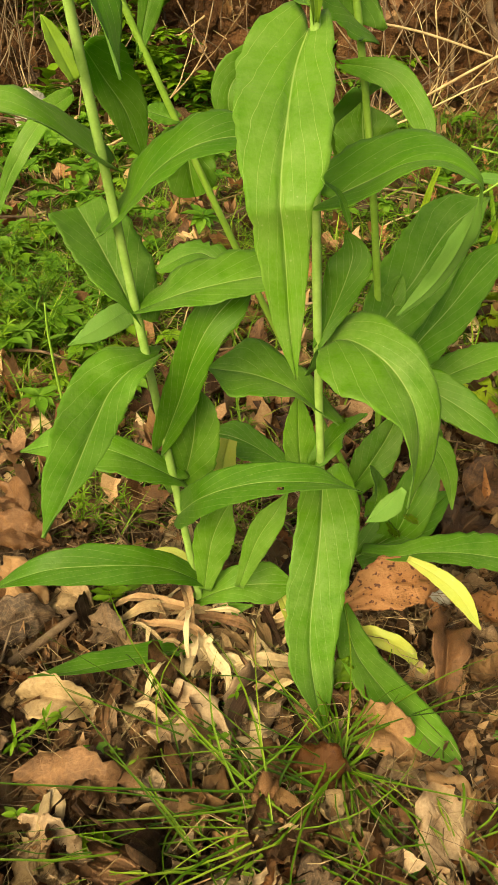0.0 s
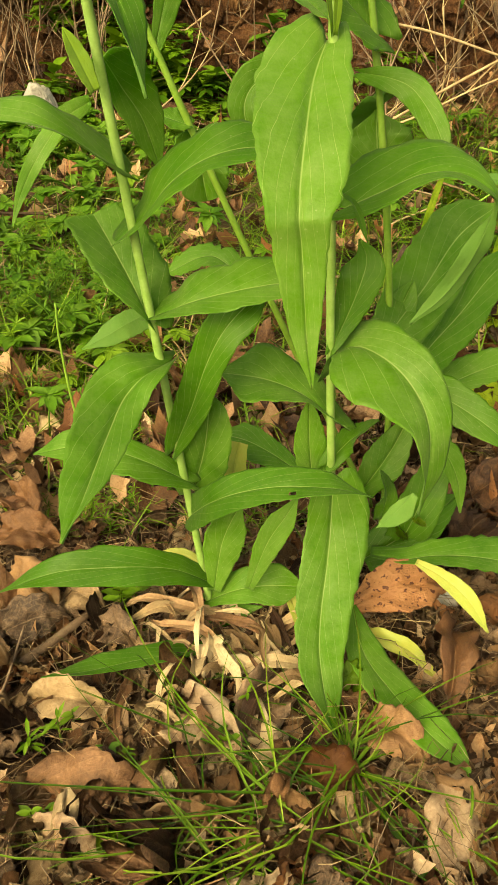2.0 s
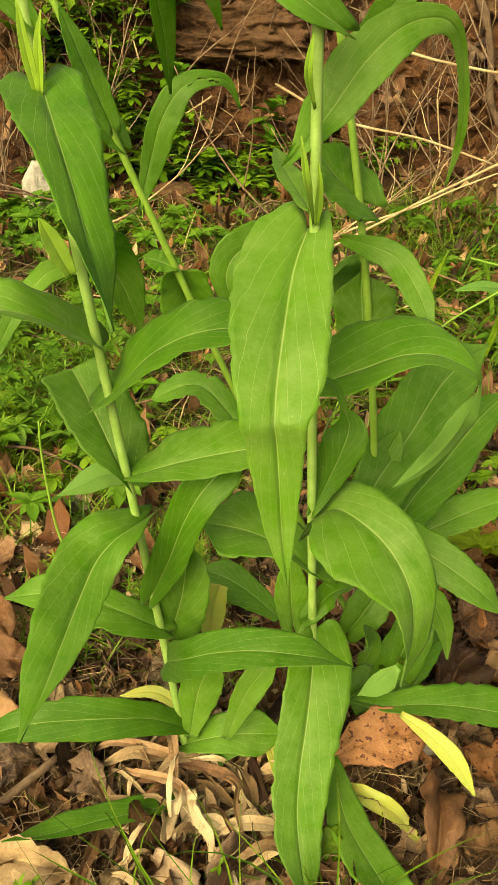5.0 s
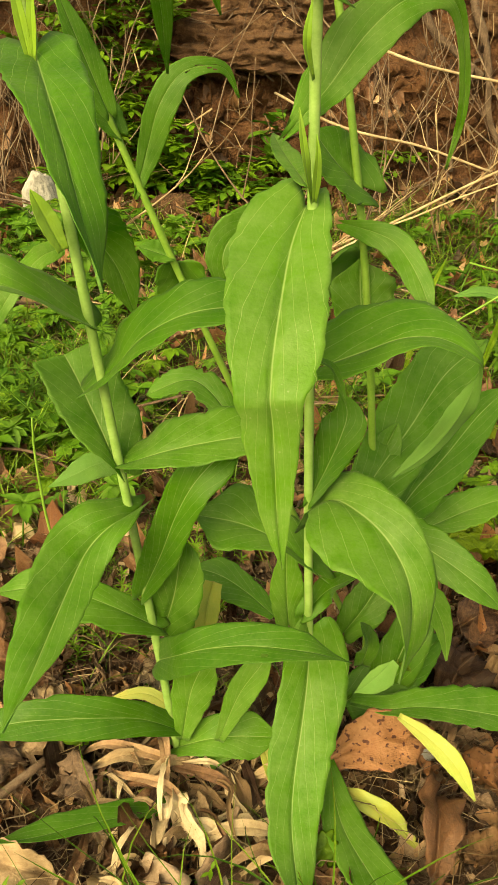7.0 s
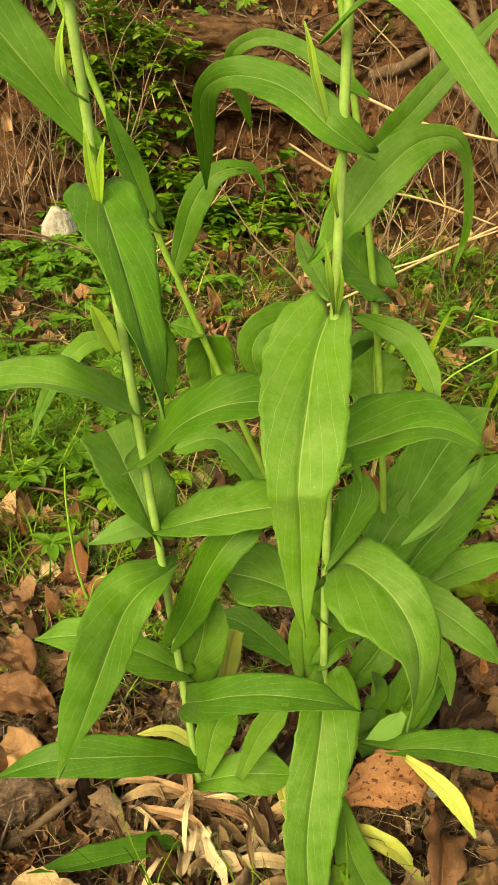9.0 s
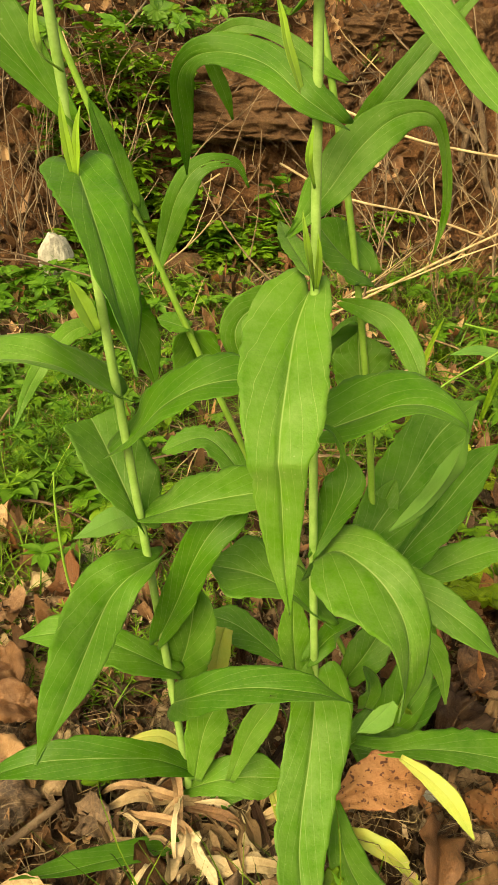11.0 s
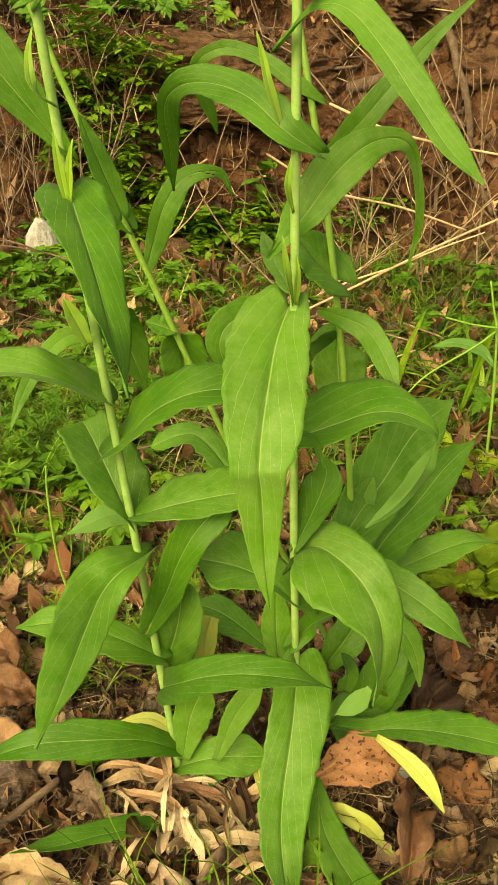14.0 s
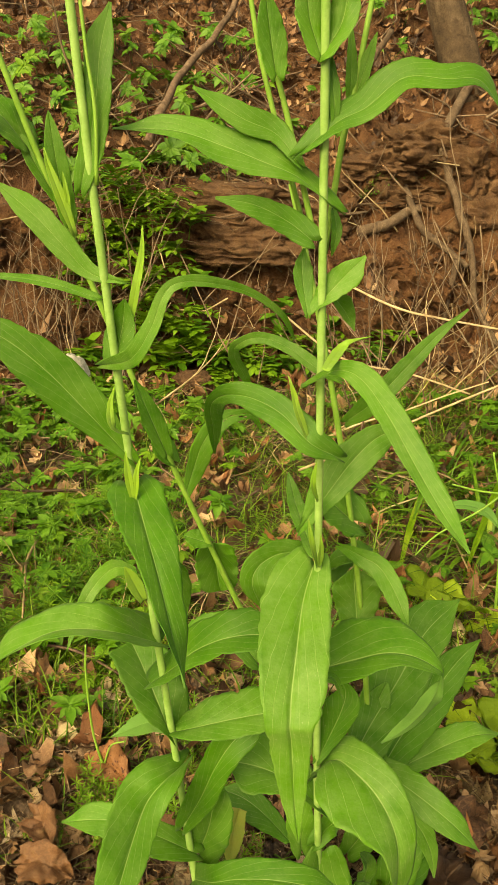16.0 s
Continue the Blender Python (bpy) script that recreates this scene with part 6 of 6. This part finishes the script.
root("root", "thick bare grey-brown root lying across the bank", 0.026, 0.020, (0.42, 0.745), (0.52, 0.775), (0.63, 0.83), (0.70, 0.85), out=0.05)
root("root", "thin bare grey-brown root on the bank", 0.017, 0.013, (0.62, 0.95), (0.645, 0.91), (0.67, 0.82), (0.74, 0.74), (0.85, 0.66), (0.92, 0.62), out=0.05)
root("root", "long bare root hanging down the earth bank", 0.024, 0.011, (0.97, 1.46), (0.85, 1.28), (0.79, 1.14), (0.83, 0.96), (0.89, 0.78), (0.93, 0.62), (0.97, 0.46), (1.07, 0.28), out=0.08)
root("root", "thin bare root branching down the bank", 0.014, 0.008, (0.86, 0.64), (0.85, 0.50), (0.83, 0.40), (0.84, 0.25), out=0.06)
root("root", "thin root under the rocks", 0.010, 0.006, (0.12, 0.83), (0.3, 0.82), (0.45, 0.83), out=0.05)
root("fallen_branch", "dark fallen branch lying on the leafy slope", 0.020, 0.013, (-0.55, 3.50, 1.10), (-0.46, 3.75, 1.36), (-0.28, 4.0, 1.62), (-0.12, 4.2, 1.95), category="branch", mat=twig_bark)


def trunk(name, label, r0, r1, *pts):
    """A tree foot with ridged bark and a flare at the ground."""
    line, sides, bm, rings = spline(pts, 16), 40, bmesh.new(), []
    for i, p in enumerate(line):
        u = i / (len(line) - 1)
        ring = []
        for k in range(sides):
            w = 2 * math.pi * k / sides
            d = Vector((math.cos(w), math.sin(w), 0))
            flare = 1 + 0.7 * math.exp(-u * 9) * (0.6 + 0.4 * math.cos(w * 3 + 1))
            ridge = abs(noise.noise(Vector((d.x * 5, d.y * 5, p.z * 1.6)))) + 0.5 * abs(noise.noise(Vector((d.x * 11, d.y * 11, p.z * 4))))
            ring.append(bm.verts.new(p + d * (r0 + (r1 - r0) * u) * flare * (0.86 + 0.34 * ridge)))
        rings.append(ring)
    for a, b in zip(rings, rings[1:]):
        for k in range(sides):
            bm.faces.new((a[k], a[(k + 1) % sides], b[(k + 1) % sides], b[k])).smooth = True
    bm.faces.new(rings[0][::-1])
    bm.faces.new(rings[-1])
    return tagged(part(name, bm, trunk_bark), label, "tree trunk")


trunk("tree_base", "foot of a leaning tree trunk at the top of the bank", 0.095, 0.085, (0.98, 3.98, 1.22), (0.90, 3.95, 1.48), (0.76, 3.95, 1.85), (0.55, 4.0, 2.6))
root("fallen_branch", "short dead branch on the slope", 0.020, 0.012, (0.28, 3.6, 1.22), (0.40, 3.62, 1.42), (0.52, 3.66, 1.6), category="branch")


def stick(name, label, r0, r1, *pts, mat=straw, group=""):
    line = spline(pts, 7)
    return tagged(part(name, tube(bmesh.new(), line, r0, r1, 6, 0.1), mat), label, "dry stalk", group)


def green_stalk(label, r, *lines):
    """A weed's bare green stalk with its side branches."""
    ob = tagged(new("weed_stalk"), label, "plant", "bare weed stalks")
    ob.location = lines[0][0]
    for k, pts in enumerate(lines):
        part("branch" if k else "stem", tube(bmesh.new(), spline(pts, 6), r * (0.7 if k else 1.0), r * 0.55, 6, 0.1), stem_pale, ob)
    return ob


weed = green_stalk("bare yellow-green weed stalk with drooping side branches", 0.0036,
            ((0.544, 1.408, 0.04), (0.530, 1.405, 0.199), (0.521, 1.408, 0.290), (0.509, 1.41, 0.376), (0.497, 1.41, 0.412), (0.48, 1.41, 0.47)),
            ((0.560, 1.408, 0.376), (0.519, 1.400, 0.380), (0.458, 1.395, 0.387), (0.399, 1.395, 0.400)),
            ((0.507, 1.408, 0.370), (0.466, 1.40, 0.338), (0.382, 1.40, 0.276), (0.341, 1.40, 0.225)))
part("leaf", blade(((0.520, 1.408, 0.295), (0.492, 1.43, 0.322), (0.445, 1.44, 0.333), (0.392, 1.44, 0.322)), 0.030, lobe=0, base=0.3, rows=18, seed=60), (leaf_under, leaf_under), weed, "pale narrow green leaf")
green_stalk("thin bare green weed stalks standing in the grass", 0.0026,
            ((-0.250, 0.931, 0.03), (-0.271, 0.931, 0.123), (-0.278, 0.931, 0.237), (-0.276, 0.931, 0.300)),
            ((-0.255, 0.931, 0.06), (-0.240, 0.920, 0.11), (-0.215, 0.910, 0.13)))
for k, pts in enumerate((((0.36, 1.62, 0.05), (0.37, 1.61, 0.17), (0.385, 1.60, 0.27), (0.41, 1.59, 0.36)), ((0.52, 1.60, 0.06), (0.55, 1.60, 0.22), (0.57, 1.59, 0.34), (0.585, 1.58, 0.44)))):
    ob = tagged(new("broad_grass_blade"), "broad grass blade standing among fine grass", "grass", "broad grass blades")
    ob.location = pts[0]
    part("blade", blade(pts, 0.016, lobe=0, base=0.5, widest=0.5, rows=18, seed=60 + k), (grass_green, grass_green), ob)


DRY = "pale dry stalk leaning before the bank"
stick("dry_stalk", DRY, 0.0032, 0.0024, (0.05, 2.05, 0.62), (0.179, 1.72, 0.585), (0.35, 1.71, 0.553), (0.500, 1.70, 0.510), group="dry stalks")
stick("dry_stalk", DRY, 0.0034, 0.0026, (0.10, 1.80, 0.25), (0.232, 1.74, 0.342), (0.40, 1.71, 0.447), (0.56, 1.68, 0.54), (0.80, 1.66, 0.66), group="dry stalks")
stick("dry_stalk", DRY, 0.0032, 0.0026, (0.18, 1.80, 0.755), (0.30, 1.72, 0.712), (0.42, 1.72, 0.688), (0.62, 1.70, 0.662), group="dry stalks")
def brush(name, label, base, aim, length, r, seed, mat):
    """A dead stem that forks into crooked twigs."""
    rng = random.Random(seed)
    ob = tagged(new(name), label, "dry stalk", "dead brush")
    ob.location = base

    def grow(p, d, l, r0, deep):
        pts, q = [p], p
        for i in range(5):
            d = (d + Vector((rng.uniform(-1, 1), rng.uniform(-1, 1), rng.uniform(-0.8, 0.8))) * 0.22).normalized()
            q = q + d * l / 5
            pts.append(q)
        part("stem" if deep == 0 else "twig", tube(bmesh.new(), spline(pts, 3), r0, r0 * 0.45, 6, 0.15), mat, ob)
        if deep < 2:
            for i in range(rng.randrange(2, 5) if deep == 0 else rng.randrange(0, 3)):
                j = rng.randrange(1, 5)
                e = (d + Vector((rng.uniform(-1, 1), rng.uniform(-0.6, 0.6), rng.uniform(-0.4, 0.9)))).normalized()
                grow(pts[j], e, l * rng.uniform(0.3, 0.6), r0 * 0.55, deep + 1)
    grow(Vector(base), Vector(aim).normalized(), length, r, 0)
    return ob


rng = random.Random(77)
for k in range(36):
    x, y = rng.uniform(0.12, 1.25), rng.uniform(2.2, 3.05)
    brush("dead_shrub", "thin forked dead stem before the bank", (x, y, height(x, y)), (rng.uniform(-0.5, 0.8), rng.uniform(-0.2, 0.25), rng.uniform(0.5, 1.0)), rng.uniform(0.4, 0.95), rng.uniform(0.0024, 0.0045), 400 + k,
          straw if k % 6 == 0 else twig_bark)
for k in range(9):
    x, y = rng.uniform(-1.2, -0.4), rng.uniform(1.5, 2.7)
    brush("dry_branch", "bare forked dead stem lying over low herbs", (x, y, height(x, y) + 0.06), (rng.uniform(-0.8, 0.8), rng.uniform(-1, 0.2), rng.uniform(-0.02, 0.12)), rng.uniform(0.35, 0.7), 0.0042, 450 + k, twig_bark if k % 3 else straw)
for k in range(8):
    p = bank_point(rng.uniform(-1.2, 1.3), rng.uniform(1.05, 2.2))
    brush("dry_branch", "dead forked stick on the leafy slope", (p.x, p.y - 0.05, p.z + 0.04), (rng.uniform(-1, 1), rng.uniform(-0.4, 0.4), rng.uniform(0.0, 0.5)), rng.uniform(0.4, 0.9), 0.008, 470 + k, twig_bark)
for k in range(34):
    x, y = rng.uniform(-1.25, -0.55), rng.uniform(2.9, 3.1)
    brush("dead_shrub", "thin upright dead stem at the bank foot", (x, y, height(x, y)), (rng.uniform(-0.3, 0.3), 0.12, 1), rng.uniform(0.35, 0.9), 0.0036, 500 + k, twig_bark)
for k in range(22):
    x, y = rng.uniform(-1.1, 1.0), rng.uniform(1.2, 2.8)
    a = Vector((x, y, height(x, y) + rng.uniform(0.02, 0.05)))
    t = rng.uniform(-0.9, 0.9)
    d = Vector((math.cos(t), math.sin(t), rng.uniform(-0.03, 0.10))) * rng.uniform(0.2, 0.55)
    stick("fallen_twig", "thin bare twig lying over grass and litter", 0.0036, 0.002, a, a + d * 0.5 + Vector((0, 0, rng.uniform(0, 0.03))), a + d, mat=twig_bark if k % 3 else straw, group="fallen twigs")

pebbles = []
for k in range(4):
    bm = bmesh.new()
    bmesh.ops.create_icosphere(bm, subdivisions=2, radius=0.03)
    for v in bm.verts:
        v.co *= 1 + 0.6 * noise.fractal(v.co * 30 + Vector((k * 5, 0, 0)), 0.8, 2, 3)
        v.co.z *= 0.6
    pebbles.append(mesh_of(bm, "pebble"))
scatter("bank_rubble", 1500, bank_spot(-1.6, 1.9, 0.02, 1.0, -0.004), pebbles, (bank_earth, slab_rock, bank_earth), "crumbled earth and small stones on the bank face", "rubble", 17, 0.3, 1.7, 60)
scatter("bank_litter", 420, bank_spot(-1.6, 1.9, 0.0, 0.55, 0.012), flakes, (litter_old, litter_old, litter_brown), "dead leaves caught on the lower bank", "leaf litter", 18, 0.5, 1.2, 60)
scatter("bank_twigs", 200, bank_spot(-1.6, 1.9, 0.05, 1.0, 0.02), sticks, (twig_bark, straw, root_bark), "dead stalks and rootlets hanging on the bank", "twigs", 19, 1.0, 3.5, 70)
scatter("moss", 260, bank_spot(0.42, 0.82, 0.80, 1.0, 0.012), whorls, (moss, herb_dark), "green moss on the damp earth face", "moss", 29, 0.12, 0.3, 60)


# ---- small things round the plants ----
stick("fallen_twig", "stout dark twig lying on dead leaves", 0.0065, 0.0050, (-0.30, 0.515, 0.035), (-0.255, 0.545, 0.045), (-0.20, 0.605, 0.050), mat=twig_bark)
stick("fallen_twig", "thin dark twig standing in the litter", 0.0022, 0.0012, (-0.285, 0.46, 0.03), (-0.272, 0.50, 0.05), (-0.258, 0.555, 0.085), mat=twig_bark)
stick("fallen_twig", "pale thin twig lying in the litter", 0.0024, 0.0018, (0.02, 0.40, 0.045), (0.0, 0.46, 0.042), (-0.022, 0.53, 0.045), mat=straw)
stick("fallen_twig", "thin pale stalk on the litter", 0.0014, 0.0010, (-0.25, 0.475, 0.035), (-0.14, 0.485, 0.040), (-0.03, 0.525, 0.045), mat=straw)
stick("fallen_twig", "thin pale stalk on the litter", 0.0014, 0.0010, (-0.13, 0.60, 0.045), (-0.12, 0.52, 0.045), (-0.135, 0.43, 0.04), mat=twig_bark)
rng = random.Random(55)
for k in range(100):
    x, y = min(rng.gauss(-0.03, 0.055), 0.02), max(rng.gauss(0.56, 0.05), 0.47)
    a = rng.uniform(0, 6.28)
    z, l = height(x, y) + rng.uniform(0.006, 0.026), rng.uniform(0.05, 0.13)
    d = Vector((math.cos(a), math.sin(a), 0))
    p = Vector((x, y, z))
    ob = part("withered_leaf", blade((p, p + d * l * 0.35 + Vector((0, 0, rng.uniform(0, 0.03))), p + d * l * 0.7 + Vector((rng.uniform(-0.02, 0.02), 0, rng.uniform(0, 0.02))), p + d * l + Vector((0, 0, -0.008))),
              rng.uniform(0.004, 0.017), fold=rng.uniform(0.2, 0.9), lobe=0, wave=0.45, base=0.3, ragged=2.0, crumple=0.12, seed=k + 900, rows=14, face=(rng.uniform(-0.6, 0.6), -0.4, 0.8)), (litter_tan, litter_tan) if k % 3 else (litter_brown, litter_brown))
    tagged(ob, "withered straw-coloured leaf curled at the plant foot", "dead leaf", "withered basal leaves")
ob = part("withered_leaf", blade(((0.116, 0.566, 0.066), (0.140, 0.548, 0.074), (0.168, 0.532, 0.070), (0.194, 0.506, 0.056)), 0.021, fold=0.5, lobe=0, wave=0.35, base=0.5, seed=5, rows=18, crumple=0.08), YELLOW)
tagged(ob, "withered yellow leaf lying on the litter", "dead leaf")
for pts in (((-0.03, 0.615, 0.03), (-0.09, 0.575, 0.035), (-0.15, 0.545, 0.035)), ((-0.05, 0.60, 0.03), (-0.08, 0.53, 0.05), (-0.11, 0.50, 0.04)), ((0.03, 0.62, 0.09), (0.045, 0.585, 0.07), (0.055, 0.55, 0.05))):
    ob = part("withered_leaf", blade(pts, 0.014, fold=0.4, lobe=0, wave=0.2, base=0.4, seed=6, rows=14), YELLOW)
    tagged(ob, "narrow yellowing leaf at the plant foot", "dead leaf", "withered basal leaves")


def sprout(x, y, label, n, size, h, seed, mats=(herb_green,), ratio=0.6):
    seedling(x, y, height(x, y) + 0.004, "sprout", label, n, size, h, seed, mats, (0.1, -0.2), ratio, "small sprouts in the litter")


def toothed_sprig(x, y, z, seed, n=5, size=0.03):
    ob = tagged(new("sprig"), "fresh green sprig with jagged leaves beside the plants", "plant", "jagged sprigs")
    ob.location = (x, y, height(x, y))
    a, b = Vector((x, y, height(x, y))), Vector((x, y - 0.01, z))
    part("stem", tube(bmesh.new(), spline([a, (a + b) / 2 + Vector((0.006, 0, 0)), b], 4), 0.0012, 0.0009, 6), herb_green, ob)
    rr = random.Random(seed)
    for k in range(n):
        t = k / max(n - 1, 1)
        bm = fallen(seed * 10 + k, size * rr.uniform(0.8, 1.2), 7, 0.35, 0.15, 0.8, crumple=0.4)
        p = a.lerp(b, 0.45 + 0.55 * t)
        bm.transform(pose(p.x + rr.uniform(-0.02, 0.02), p.y - rr.uniform(0, 0.015), p.z, rr.uniform(20, 60), rr.uniform(-20, 20), rr.uniform(0, 360)))
        part("leaf", bm, herb_green, ob)


toothed_sprig(0.112, 0.515, 0.085, 3, 5, 0.036)
toothed_sprig(0.190, 0.700, 0.130, 4, 7, 0.022)
toothed_sprig(-0.120, 0.350, 0.060, 5, 4, 0.034)
sprout(-0.166, 0.625, "tiny green seedling in the litter", 6, 0.022, 0.05, 1)
sprout(-0.150, 0.640, "tiny green seedling in the litter", 4, 0.030, 0.05, 2)
sprout(-0.200, 0.445, "slender bright green seedling in the litter", 10, 0.018, 0.06, 3, ratio=0.25)
sprout(-0.225, 0.430, "slender bright green seedling in the litter", 10, 0.018, 0.05, 4, ratio=0.25)
sprout(-0.148, 0.420, "small round-leaved seedling in the litter", 4, 0.018, 0.025, 5, (herb_dark,), 0.85)
sprout(-0.070, 0.535, "single smooth green leaf standing in the litter", 2, 0.040, 0.02, 6, (herb_dark,), 0.45)
sprout(-0.030, 0.420, "tiny green seedling in the litter", 4, 0.016, 0.03, 7)
rng = random.Random(321)
for k in range(16):
    x, y = rng.uniform(-0.26, 0.02), rng.uniform(0.33, 0.63)
    if clear(x, y):
        sprout(x, y, "tiny bright green seedling in the litter", rng.choice((4, 6, 8)), rng.uniform(0.008, 0.015), rng.uniform(0.025, 0.05), 600 + k, ratio=rng.uniform(0.25, 0.6))
sprout(0.245, 0.385, "pale seedling with jagged leaves in the litter", 5, 0.022, 0.05, 8)
for pts, w in ((((0.100, 0.350, 0.075), (0.128, 0.325, 0.085), (0.150, 0.285, 0.080), (0.17, 0.25, 0.075)), 0.040), (((0.235, 0.43, 0.075), (0.265, 0.395, 0.085), (0.29, 0.36, 0.08)), 0.035), (((0.26, 0.36, 0.08), (0.235, 0.335, 0.09), (0.20, 0.325, 0.085)), 0.04)):
    ob = tagged(new("rosette_herb"), "low herb with a soft toothed leaf lying on litter", "plant", "low rosette herbs")
    ob.location = pts[0]
    part("leaf", blade(pts, w, lobe=0, base=0.2, widest=0.65, tooth=0.3, seed=int(w * 1000), rows=18), (leaf_under, leaf_under), ob)
bm = bmesh.new()
bmesh.ops.create_icosphere(bm, subdivisions=3, radius=0.018)
for v in bm.verts:
    v.co *= 1 + 0.5 * noise.fractal(v.co * 90, 0.7, 2, 3)
    v.co.z *= 0.6
ob = part("seed_fluff", shade(bm), fluff)
ob.location = (0.228, 0.640, 0.05)
tagged(ob, "tuft of pale grey seed fluff on a dead leaf", "fluff")
